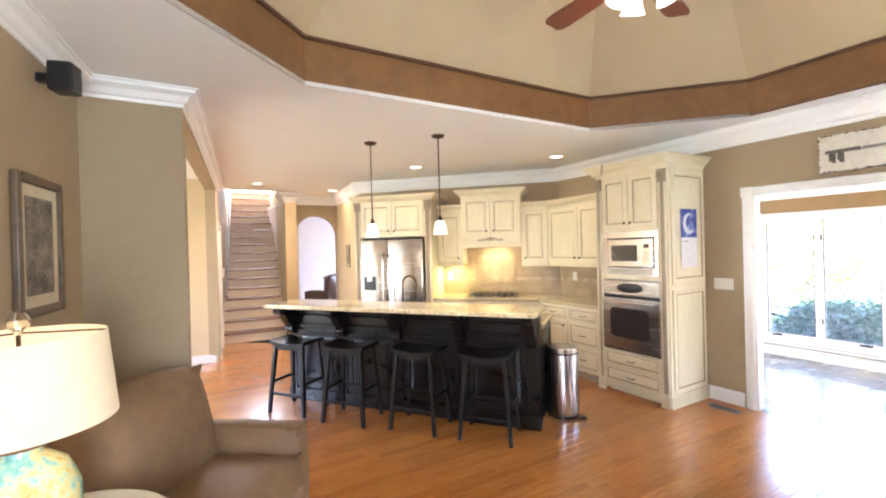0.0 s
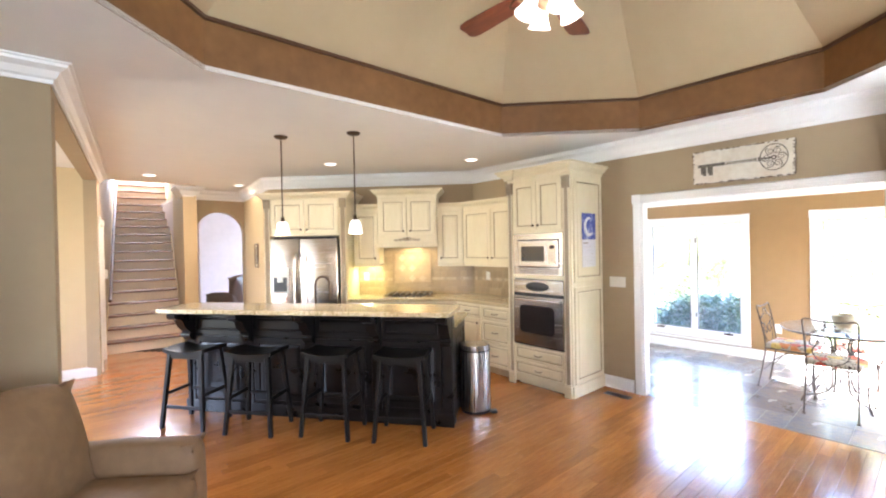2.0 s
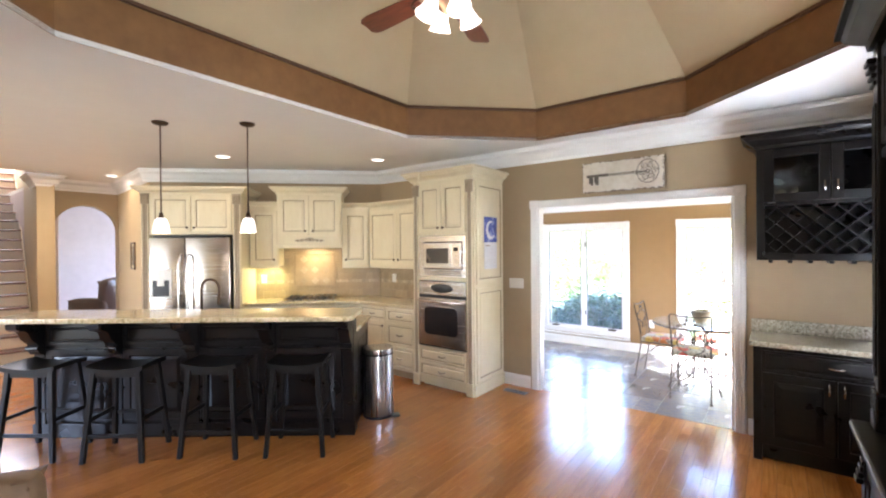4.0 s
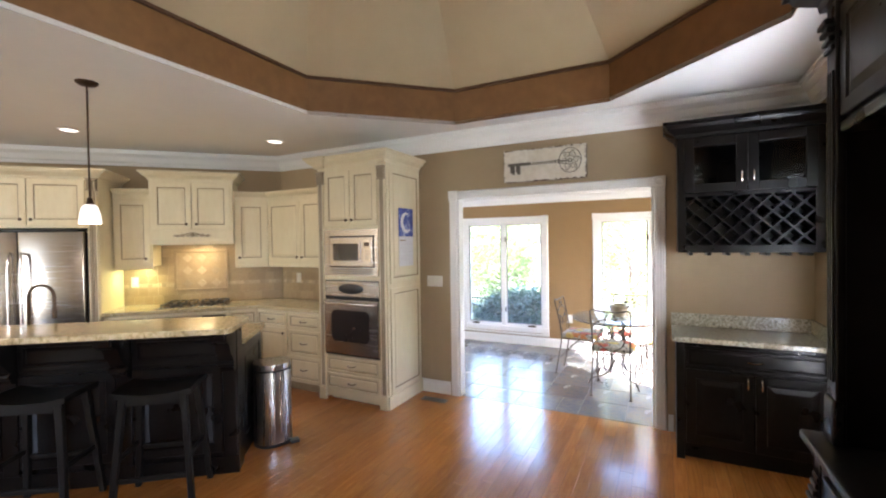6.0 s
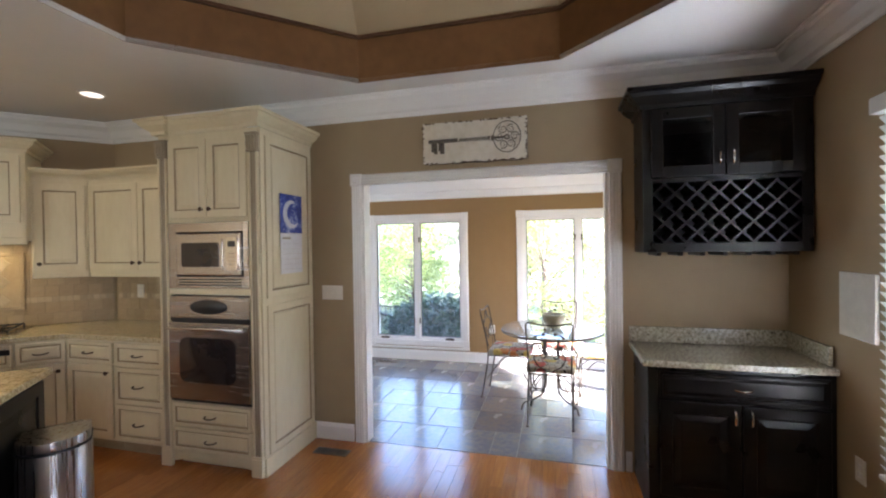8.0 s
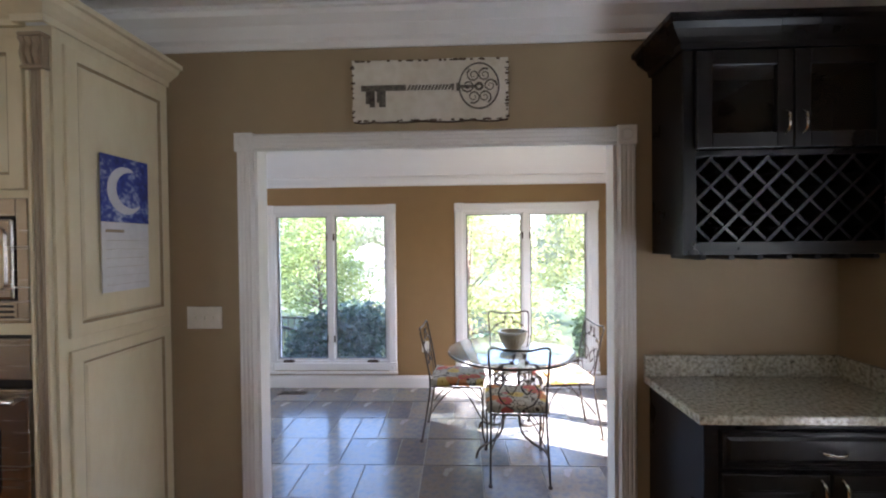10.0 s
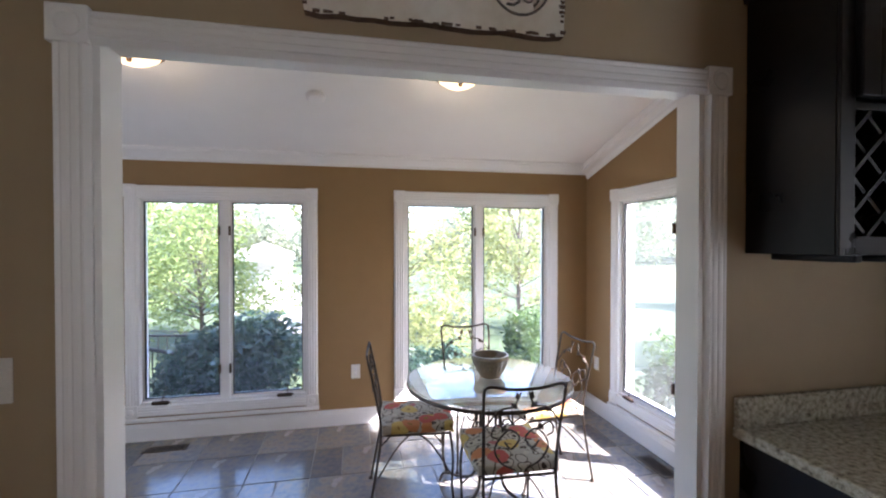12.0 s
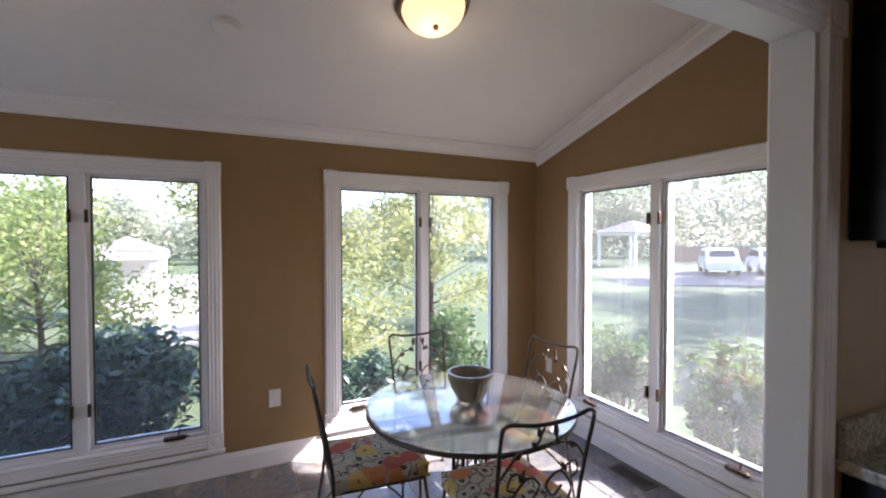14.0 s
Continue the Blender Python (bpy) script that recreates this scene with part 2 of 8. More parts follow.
M["blind"] = material("white_faux_wood_slat", (0.80, 0.80, 0.78), 0.45, scale=6)
M["register"] = material("brown_metal_register", (0.10, 0.075, 0.05), 0.45, 0.6, scale=30)
M["tilegrout"] = material("tan_grout", (0.31, 0.235, 0.145), 0.85, scale=20)
M["gap"] = material("dark_recess", (0.01, 0.009, 0.008), 0.8, scale=5)


def floral():
    m = bpy.data.materials.new("floral_print_fabric")
    m.use_nodes = True
    n, l = m.node_tree.nodes, m.node_tree.links
    p = n["Principled BSDF"]
    p.inputs["Roughness"].default_value = 0.85
    co, nz, v, v2 = n.new("ShaderNodeTexCoord"), n.new("ShaderNodeTexNoise"), n.new("ShaderNodeTexVoronoi"), n.new("ShaderNodeTexVoronoi")
    mixv = n.new("ShaderNodeMix")
    mixv.data_type = "VECTOR"
    mixv.inputs[0].default_value = 0.06
    nz.inputs["Scale"].default_value = 9
    l.new(co.outputs["Object"], nz.inputs[0])
    l.new(co.outputs["Object"], mixv.inputs[4])
    l.new(nz.outputs[1], mixv.inputs[5])
    v.inputs["Scale"].default_value, v2.inputs["Scale"].default_value = 9.5, 17
    for k in (v, v2):
        l.new(mixv.outputs[1], k.inputs[0])
    # the size of the blossoms, then their colours
    cut = n.new("ShaderNodeValToRGB")
    cut.color_ramp.interpolation = "CONSTANT"
    e = cut.color_ramp.elements
    e[0].color, e[1].color, e[1].position = (1, 1, 1, 1), (0, 0, 0, 1), 0.46
    l.new(v.outputs["Distance"], cut.inputs[0])
    cols = n.new("ShaderNodeValToRGB")
    cols.color_ramp.interpolation = "CONSTANT"
    sep = n.new("ShaderNodeSeparateColor")
    l.new(v.outputs["Color"], sep.inputs[0])
    l.new(sep.outputs[0], cols.inputs[0])
    ramp_to(cols, ((0.0, (0.46, 0.09, 0.06)), (0.25, (0.55, 0.38, 0.10)), (0.45, (0.52, 0.19, 0.06)), (0.65, (0.50, 0.44, 0.32)), (0.82, (0.42, 0.14, 0.12))))
    back = n.new("ShaderNodeValToRGB")
    back.color_ramp.interpolation = "CONSTANT"
    ramp_to(back, ((0.0, (0.05, 0.03, 0.018)), (0.27, (0.46, 0.40, 0.30)), (0.52, (0.08, 0.055, 0.03)), (0.60, (0.42, 0.37, 0.28))))
    l.new(v2.outputs["Distance"], back.inputs[0])
    mx = n.new("ShaderNodeMix")
    mx.data_type = "RGBA"
    l.new(cut.outputs[0], mx.inputs[0])
    l.new(back.outputs[0], mx.inputs[6])
    l.new(cols.outputs[0], mx.inputs[7])
    core = n.new("ShaderNodeValToRGB")
    core.color_ramp.interpolation = "CONSTANT"
    ce = core.color_ramp.elements
    ce[0].color, ce[1].color, ce[1].position = (1, 1, 1, 1), (0, 0, 0, 1), 0.12
    l.new(v.outputs["Distance"], core.inputs[0])
    mx2 = n.new("ShaderNodeMix")
    mx2.data_type = "RGBA"
    l.new(core.outputs[0], mx2.inputs[0])
    l.new(mx.outputs[2], mx2.inputs[6])
    mx2.inputs[7].default_value = (0.30, 0.16, 0.03, 1)
    l.new(mx2.outputs[2], p.inputs["Base Color"])
    return m


def ramp_to(node, stops):
    r = node.color_ramp
    r.elements[0].position, r.elements[0].color = stops[0][0], (*stops[0][1], 1)
    r.elements[1].position, r.elements[1].color = stops[1][0], (*stops[1][1], 1)
    for at, c in stops[2:]:
        r.elements.new(at).color = (*c, 1)


M["floral"] = floral()


# ---- mesh helpers ----
def part(name, bm, mat, parent=None, label="", smooth=False, at=None):
    """Links a bmesh as one mesh object, under parent if one is given."""
    me = bpy.data.meshes.new(name)
    bm.to_mesh(me)
    bm.free()
    for k in (mat if isinstance(mat, (list, tuple)) else [mat]):
        me.materials.append(M[k])
    if smooth:
        for f in me.polygons:
            f.use_smooth = True
        me.set_sharp_from_angle(angle=radians(35))
    ob = new(name, me)
    ob.parent = parent
    if at is not None:
        ob.matrix_basis = at
    if label:
        tagged(ob, label)
    return ob


def thing(name, m, label, category, group="", kind=""):
    ob = new(name)
    ob.empty_display_size = 0.1
    ob.matrix_basis = m
    return tagged(ob, label, category, group, kind)


def single(name, bm, mat, label, category, kind="", smooth=False, at=None, group=""):
    return tagged(part(name, bm, mat, None, "", smooth, at), label, category, group, kind)


def box(bm, x0, y0, z0, x1, y1, z1, bevel=0.0, mi=0):
    r = bmesh.ops.create_cube(bm, size=1.0)
    bmesh.ops.scale(bm, vec=(x1 - x0, y1 - y0, z1 - z0), verts=r["verts"])
    bmesh.ops.translate(bm, vec=((x0 + x1) / 2, (y0 + y1) / 2, (z0 + z1) / 2), verts=r["verts"])
    fs = {f for v in r["verts"] for f in v.link_faces}
    for f in fs:
        f.material_index = mi
    if bevel:
        es = list({e for v in r["verts"] for e in v.link_edges})
        bmesh.ops.bevel(bm, geom=es, offset=bevel, segments=2, affect="EDGES", profile=0.5, material=mi)
    return r["verts"]


def mkbox(*a, **k):
    bm = bmesh.new()
    box(bm, *a, **k)
    return bm


def lathe(bm, prof, seg=24, centre=(0, 0, 0), mi=0, squash=(1, 1)):
    """Turns (radius, height) points about a vertical axis."""
    rings = []
    for r, z in prof:
        if r < 1e-5:
            rings.append([bm.verts.new((centre[0], centre[1], centre[2] + z))])
        else:
            rings.append([bm.verts.new((centre[0] + r * squash[0] * math.cos(a), centre[1] + r * squash[1] * math.sin(a), centre[2] + z))
                          for a in (2 * math.pi * k / seg for k in range(seg))])
    for a, b in zip(rings, rings[1:]):
        for k in range(seg):
            j = (k + 1) % seg
            q = [a[k % len(a)], a[j % len(a)], b[j % len(b)], b[k % len(b)]]
            q = [v for i, v in enumerate(q) if v not in q[:i]]
            if len(q) > 2:
                bm.faces.new(q).material_index = mi
    return rings


def turned(*a, **k):
    bm = bmesh.new()
    lathe(bm, *a, **k)
    return bm


def tube(bm, pts, r, seg=8, closed=False, r_end=None):
    """A round bar along points."""
    pts = [Vector(p) for p in pts]
    n = len(pts)
    rings = []
    up = Vector((0.13, 0.21, 0.97))
    for i, p in enumerate(pts):
        a = pts[(i - 1) % n] if (closed or i) else p
        b = pts[(i + 1) % n] if (closed or i < n - 1) else p
        t = (b - a).normalized()
        s = t.cross(up)
        if s.length < 0.05:
            s = t.cross(Vector((1, 0, 0)))
        s.normalize()
        w = s.cross(t)
        rr = r if r_end is None else r + (r_end - r) * i / (n - 1)
        rings.append([bm.verts.new(p + rr * (math.cos(k) * s + math.sin(k) * w)) for k in (2 * math.pi * j / seg for j in range(seg))])
    for i in range(n if closed else n - 1):
        a, b = rings[i], rings[(i + 1) % n]
        for k in range(seg):
            bm.faces.new((a[k], a[(k + 1) % seg], b[(k + 1) % seg], b[k]))
    if not closed:
        bm.faces.new(rings[0][::-1])
        bm.faces.new(rings[-1])


def bar(pts, r, **k):
    bm = bmesh.new()
    tube(bm, pts, r, **k)
    return bm


def spline(ctrl, n=8):
    """Catmull-Rom points through control points."""
    c = [Vector(p) for p in ctrl]
    c = [2 * c[0] - c[1]] + c + [2 * c[-1] - c[-2]]
    out = []
    for i in range(1, len(c) - 2):
        for k in range(n):
            t = k / n
            out.append(0.5 * (2 * c[i] + (c[i + 1] - c[i - 1]) * t + (2 * c[i - 1] - 5 * c[i] + 4 * c[i + 1] - c[i + 2]) * t * t
                              + (3 * c[i] - c[i - 1] - 3 * c[i + 1] + c[i + 2]) * t ** 3))
    return out + [c[-2]]


def moulding(bm, path, prof, closed=False, mi=0):
    """Sweeps (out, z) points along a floor-plan path with mitred corners; out is to the path's left."""
    P = [Vector((p[0], p[1])) for p in path]
    n = len(P)
    rings = []
    for i, p in enumerate(P):
        a = (p - P[i - 1]).normalized() if (closed or i) else None
        b = (P[(i + 1) % n] - p).normalized() if (closed or i < n - 1) else None
        a, b = a or b, b or a
        na, nb = Vector((-a.y, a.x)), Vector((-b.y, b.x))
        m = (na + nb).normalized()
        m /= max(0.3, m.dot(na))
        rings.append([bm.verts.new((p.x + m.x * o, p.y + m.y * o, z)) for o, z in prof])
    k = len(prof)
    for i in range(n if closed else n - 1):
        a, b = rings[i], rings[(i + 1) % n]
        for j in range(k):
            bm.faces.new((a[j], a[(j + 1) % k], b[(j + 1) % k], b[j])).material_index = mi
    if not closed:
        bm.faces.new(rings[0])
        bm.faces.new(rings[-1][::-1])
    bmesh.ops.recalc_face_normals(bm, faces=bm.faces)


def swept(*a, **k):
    bm = bmesh.new()
    moulding(bm, *a, **k)
    return bm


def slab(bm, poly, z0, z1, mi=0, bevel=0.0):
    """An upright prism over a floor-plan polygon."""
    lo = [bm.verts.new((x, y, z0)) for x, y in poly]
    hi = [bm.verts.new((x, y, z1)) for x, y in poly]
    fs = [bm.faces.new(lo[::-1]), bm.faces.new(hi)]
    for i in range(len(poly)):
        j = (i + 1) % len(poly)
        fs.append(bm.faces.new((lo[i], lo[j], hi[j], hi[i])))
    for f in fs:
        f.material_index = mi
    bmesh.ops.recalc_face_normals(bm, faces=fs)
    if bevel:
        bmesh.ops.bevel(bm, geom=list(fs[1].edges) + list(fs[0].edges), offset=bevel, segments=3, affect="EDGES", profile=0.5)


def prism(*a, **k):
    bm = bmesh.new()
    slab(bm, *a, **k)
    return bm


def panel_door(w, h, t=0.02, stile=0.055, raise_=0.03, mi=(0, 1)):
    """A raised-panel front; x 0..w, z 0..h, its back at y 0, its face at y -t. Grooves take the second material."""
    bm = bmesh.new()
    rings = [(0, 0, 0), (0, -t + 0.003, 0), (0.003, -t, 0), (stile, -t, 0), (stile + 0.005, -t + 0.008, 1), (stile + 0.011, -t + 0.008, 1),
             (stile + 0.011 + raise_, -t + 0.001, 0)]
    prev = None
    for o, y, k in rings:
        v = [bm.verts.new(p) for p in ((o, y, o), (w - o, y, o), (w - o, y, h - o), (o, y, h - o))]
        if prev:
            for i in range(4):
                bm.faces.new((prev[i], prev[(i + 1) % 4], v[(i + 1) % 4], v[i])).material_index = mi[k]
        prev = v
    bm.faces.new(prev).material_index = mi[0]
    bmesh.ops.recalc_face_normals(bm, faces=bm.faces)
    for f in bm.faces:
        if f.normal.y > 0.5:
            f.normal_flip()
    return bm


def pull(x, y, z, w=0.09, r=0.005):
    """A bowed bar pull, across."""
    return bar(spline([(x - w / 2, y, z), (x - w / 2 + 0.008, y - 0.022, z - 0.002), (x, y - 0.03, z - 0.006), (x + w / 2 - 0.008, y - 0.022, z - 0.002), (x + w / 2, y, z)], 5), r)


def knob(x, y, z):
    bm = turned([(0.0, 0), (0.006, 0.0), (0.005, 0.012), (0.014, 0.018), (0.016, 0.024), (0.009, 0.03), (0, 0.031)], 10)
    bmesh.ops.rotate(bm, verts=bm.verts, cent=(0, 0, 0), matrix=Matrix.Rotation(radians(90), 3, "X"))
    bmesh.ops.translate(bm, verts=bm.verts, vec=(x, y, z))
    return bm


def wall(name, p0, p1, thick, z1, label, mat, holes=(), z0=0.0, back=None):
    """A wall whose face runs from p0 to p1 and whose thickness goes to the left; holes are (from, to, low, high) along it."""
    a, b = Vector(p0), Vector(p1)
    L = (b - a).length
    d = (b - a) / L
    m = Matrix(((d.x, -d.y, 0, a.x), (d.y, d.x, 0, a.y), (0, 0, 1, 0), (0, 0, 0, 1)))
    bm = bmesh.new()
    s = 0.0
    for h0, h1, lo, hi in sorted(holes):
        if h0 > s:
            box(bm, s, 0, z0, h0, thick, z1)
        if lo > z0:
            box(bm, h0, 0, z0, h1, thick, lo)
        if hi < z1:
            box(bm, h0, 0, hi, h1, thick, z1)
        s = h1
    if L > s:
        box(bm, s, 0, z0, L, thick, z1)
    mats = [mat] if not back else [mat, back]
    if back:
        for f in bm.faces:
            if f.normal.y > 0.5 and abs(f.calc_center_median().y - thick) < 1e-4:
                f.material_index = 1
    ob = single(name, bm, mats, label, "wall", "structure", at=m)
    return ob


# ---- structure ----
CEIL, EAST, SOUTH, NORTH = 2.74, 4.49, -0.74, 3.46
WESTX = -1.18
SUNX, SUNY, SUNN = 6.97, -0.66, 4.3
OPEN_Y0, OPEN_Y1, OPEN_Z = 0.33, 2.172, 2.055
K = pose(0, 0, 0, 0, 0, -45)          # kitchen frame: x along the cooker wall, y into it
EASTM = pose(0, 0, 0, 0, 0, -90)      # x along the east wall (to the south), y into it
SOUTHM = pose(0, 0, 0, 0, 0, 180)     # x to the west, y into the south wall
LIFT = 0.035                           # the casing hangs this far below the head of the opening
WT = 0.105                             # thickness of the wall with the opening
KD = 6.5                              # distance of the cooker wall in the kitchen frame
S2 = math.sqrt(0.5)


def kxy(u, d):
    return (S2 * (d - u), S2 * (d + u))


CORNER = (EAST, KD / S2 - EAST)       # where the east wall meets the cooker wall
WALLEND = kxy(3.32, KD)
LW0, LW1 = (-0.20, NORTH), (0.28, 8.75)
NW = (-0.745, NORTH)
NWB = (WESTX, SOUTH)

# living room and kitchen shell
wall("wall_east", CORNER, (EAST, SOUTH), WT, 3.2, "tan painted wall with a wide cased opening", "tan",
     [(CORNER[1] - OPEN_Y1, CORNER[1] - OPEN_Y0, 0, OPEN_Z + LIFT)], back="gold")
WIN = (2.55, 3.57, 0.55, 2.12)
# Unseen opening added in the south wall to let in fill light.
FILL_WIN = (-0.75, -0.05, 0.75, 2.12)
wall("wall_south", (EAST + 0.14, SOUTH), (WESTX - 0.14, SOUTH), 0.14, 3.2, "tan painted wall with a window in white blinds", "tan",
     [(EAST + 0.14 - WIN[1], EAST + 0.14 - WIN[0], WIN[2], WIN[3]), (EAST + 0.14 - FILL_WIN[1], EAST + 0.14 - FILL_WIN[0], FILL_WIN[2], FILL_WIN[3])])
wall("wall_west", NWB, NW, 0.14, 3.2, "tan painted wall behind the sofa", "tan")
wall("wall_north", NW, LW0, 0.16, 3.2, "short tan painted wall beside the hall opening", "tan")
ld = (Vector(LW1) - Vector(LW0)).normalized()
llen = (Vector(LW1) - Vector(LW0)).length
far = 3.98
wall("wall_hall_side", LW0, LW1, 0.14, 3.2, "tan painted wall with a wide opening to the side hall", "tan",
     [(0.16, far, 0, 2.6), (4.25, 5.02, 0, 2.03)])
fj = Vector(LW0) + ld * far
wall("wall_side_hall_far", (-3.2, fj.y + 0.02), (fj.x - 0.005, fj.y + 0.02), 0.14, 2.74, "sand coloured wall of the side hall", "sand")
# The opening in this end wall is added, for the side hall fill lamp.
wall("wall_side_hall_end", (-3.2, NORTH + 0.17), (-3.2, fj.y + 0.02), 0.14, 2.74, "sand coloured end wall of the side hall with an added unseen opening", "sand", [(1.1, 2.7, 0.6, 2.4)])
wall("wall_side_hall_near", (-0.56, NORTH + 0.17), (-3.2, NORTH + 0.17), 0.1, 2.74, "sand coloured wall of the side hall", "sand")
wall("wall_kitchen", WALLEND, CORNER, 0.15, 3.2, "tan painted wall behind the cream kitchen cabinets", "tan")
ARCHY = 9.0
wall("wall_hall_right", (2.47, ARCHY), WALLEND, 0.14, 3.2, "tan painted wall beside the arch", "sand")
STX0, STX1, STY = 0.28, 1.36, 8.82
wall("wall_stair_left", (STX0, 8.75), (STX0 + 0.62, 15.0), 0.14, 5.6, "tan painted stair wall", "tan")
# Upper opening is added, unseen, beside the stair fill lamp.
wall("wall_stair_right", (STX1 + 0.632, 15.0), (STX1 + 0.002, STY - 0.25), 0.2, 5.6, "sand painted stair wall end with an added upper opening", "sand", [(0.6, 2.6, 3.5, 5.0)])
wall("wall_stair_end", (STX0 - 0.2, 15.0), (2.6, 15.0), 0.14, 5.6, "white painted wall at the top of the stairs", "ceiling")


def arch_wall():
    """The wall with a round-headed opening into the dining room."""
    x0, x1, a0, a1, spring, top, t = STX1 + 0.2, 2.62, 1.615, 2.46, 1.93, 3.2, 0.14
    cx, r, rise = (a0 + a1) / 2, (a1 - a0) / 2, 0.42
    bm = bmesh.new()
    box(bm, x0, ARCHY, 0, a0, ARCHY + t, top)
    box(bm, a1, ARCHY, 0, x1, ARCHY + t, top)
    n = 20
    pts = [(cx - r * math.cos(math.pi * k / n), spring + rise * math.sin(math.pi * k / n)) for k in range(n + 1)]
    for (xa, za), (xb, zb) in zip(pts, pts[1:]):
        v = [bm.verts.new((x, y, z)) for y in (ARCHY, ARCHY + t) for x, z in ((xa, za), (xb, zb), (xb, top), (xa, top))]
        for q in ((3, 2, 1, 0), (4, 5, 6, 7), (0, 1, 5, 4), (2, 3, 7, 6)):
            bm.faces.new([v[i] for i in q])
    single("wall_arch", bm, "tan", "tan painted wall with a round-headed archway", "wall", "structure")


arch_wall()
wall("wall_dining_far", (0.9, 12.6), (5.2, 12.6), 0.14, 2.74, "lilac painted dining room wall", "lilac")
# Opening in this hidden wall is added for the dining fill lamp.
wall("wall_dining_right", (5.2, 12.6), (5.2, 9.14), 0.14, 2.74, "lilac painted dining room wall with an added unseen opening", "lilac", [(0.9, 2.6, 0.5, 2.3)])
wall("wall_dining_left", (STX1 + 0.35, ARCHY + 0.14), (STX1 + 0.35, 12.6), 0.1, 2.74, "lilac painted dining room wall", "lilac")
wall("wall_dining_near", (5.2, ARCHY + 0.14), (2.62, ARCHY + 0.14), 0.1, 2.74, "lilac painted dining room wall", "lilac")
single("floor_dining", mkbox(0.9, ARCHY - 0.05, -0.06, 5.3, 12.7, -0.003), "plank2", "oak strip floor of the dining room", "floor", "structure")
single("ceiling_dining", mkbox(STX1 + 0.25, ARCHY + 0.14, 2.74, 5.3, 12.7, 2.8), "ceiling", "white dining room ceiling", "ceiling", "structure")

# sunroom shell
W1, W2 = (1.81, 3.25), (-0.36, 1.17)
W3 = (4.98, 6.55)
WZ0, WZ1, CAS = 0.19, 2.0, 0.09
wall("wall_sunroom_east", (SUNX, SUNN), (SUNX, SUNY - 0.14), 0.14, 2.5, "gold-tan wall with two pairs of casement windows", "gold",
     [(SUNN - W1[1] + CAS, SUNN - W1[0] - CAS, WZ0 + CAS, WZ1 - CAS), (SUNN - W2[1] + CAS, SUNN - W2[0] - CAS, WZ0 + CAS, WZ1 - CAS)])
wall("wall_sunroom_south", (SUNX, SUNY), (EAST + WT, SUNY), 0.14, 3.2, "gold-tan gable wall with casement windows", "gold",
     [(SUNX - W3[1] + CAS, SUNX - W3[0] - CAS, WZ0 + CAS, WZ1 - CAS)])
# North opening is out of view, added for fill light in the sunroom.
wall("wall_sunroom_north", (EAST + WT, SUNN), (SUNX, SUNN), 0.14, 3.2, "gold-tan painted wall with an added unseen opening", "gold", [(5.1 - EAST - WT, 6.5 - EAST - WT, 0.35, 1.85)])


def slope(x):
    return 2.245 + 0.285 * (SUNX - x)


def sunroom_ceiling():
    bm = bmesh.new()
    x0, x1, y0, y1 = EAST + WT + 0.001, SUNX, SUNY, SUNN
    v = [bm.verts.new(p) for z in (0, 0.08) for p in ((x0, y0, slope(x0) + z), (x1, y0, slope(x1) + z), (x1, y1, slope(x1) + z), (x0, y1, slope(x0) + z))]
    for q in ((3, 2, 1, 0), (4, 5, 6, 7), (0, 1, 5, 4), (1, 2, 6, 5), (2, 3, 7, 6), (3, 0, 4, 7)):
        bm.faces.new([v[i] for i in q])
    single("ceiling_sunroom", bm, "ceiling", "sloping white sunroom ceiling", "ceiling", "structure")


sunroom_ceiling()
single("roof_sunroom", mkbox(EAST + 0.12, SUNY - 0.5, 3.25, SUNX + 0.2, SUNN + 0.3, 3.33), "umber", "flat roof edge over the sunroom", "roof", "structure")

# main ceiling with the stepped tray
OCT = [(0.51, 3.0), (3.22, 3.0), (4.16, 2.03), (4.16, 0.64), (3.2, -0.33), (0.35, -0.33), (-0.75, 0.64), (-0.75, 1.78)]
OC = Vector((1.72, 1.36))


def ceiling_main():
    """Flat slabs round the tray, with small triangles at its slanting corners."""
    bm = bmesh.new()
    z1 = CEIL + 0.03
    xa, xb, ya, yb = -0.75, 4.16, -0.33, 3.0
    box(bm, -1.5, SOUTH - 0.14, CEIL, EAST + 0.2, ya, z1)
    box(bm, -1.5, ya, CEIL, xa, yb, z1)
    box(bm, xb, ya, CEIL, EAST + 0.2, yb, z1)
    box(bm, -3.4, yb, CEIL, EAST + 0.2, STY - 0.5, z1)
    box(bm, -3.4, STY - 0.5, CEIL, STX0 - 0.14, 9.1, z1)
    box(bm, STX1 + 0.2, STY - 0.5, CEIL, EAST, 9.1, z1)
    for i, corner in ((0, (xa, yb)), (2, (xb, yb)), (4, (xb, ya)), (6, (xa, ya))):
        slab(bm, [OCT[i], OCT[i - 1], corner], CEIL, z1)
    single("ceiling", bm, "ceiling", "white flat ceiling round an octagonal tray", "ceiling", "structure")


ceiling_main()
BAND = 3.045
single("tray_band", swept(OCT, [(0.0, CEIL - 0.001), (0.0, BAND), (0.1, BAND), (0.1, CEIL + 0.02)], closed=True), "copper", "copper-brown faux-finished band of the tray ceiling", "tray band", "structure")
single("tray_ledge", swept(OCT, [(-0.022, BAND + 0.001), (-0.022, BAND + 0.022), (0.12, BAND + 0.022), (0.12, BAND + 0.001)], closed=True), "umber", "thin dark brown ledge on the tray band", "trim", "structure")


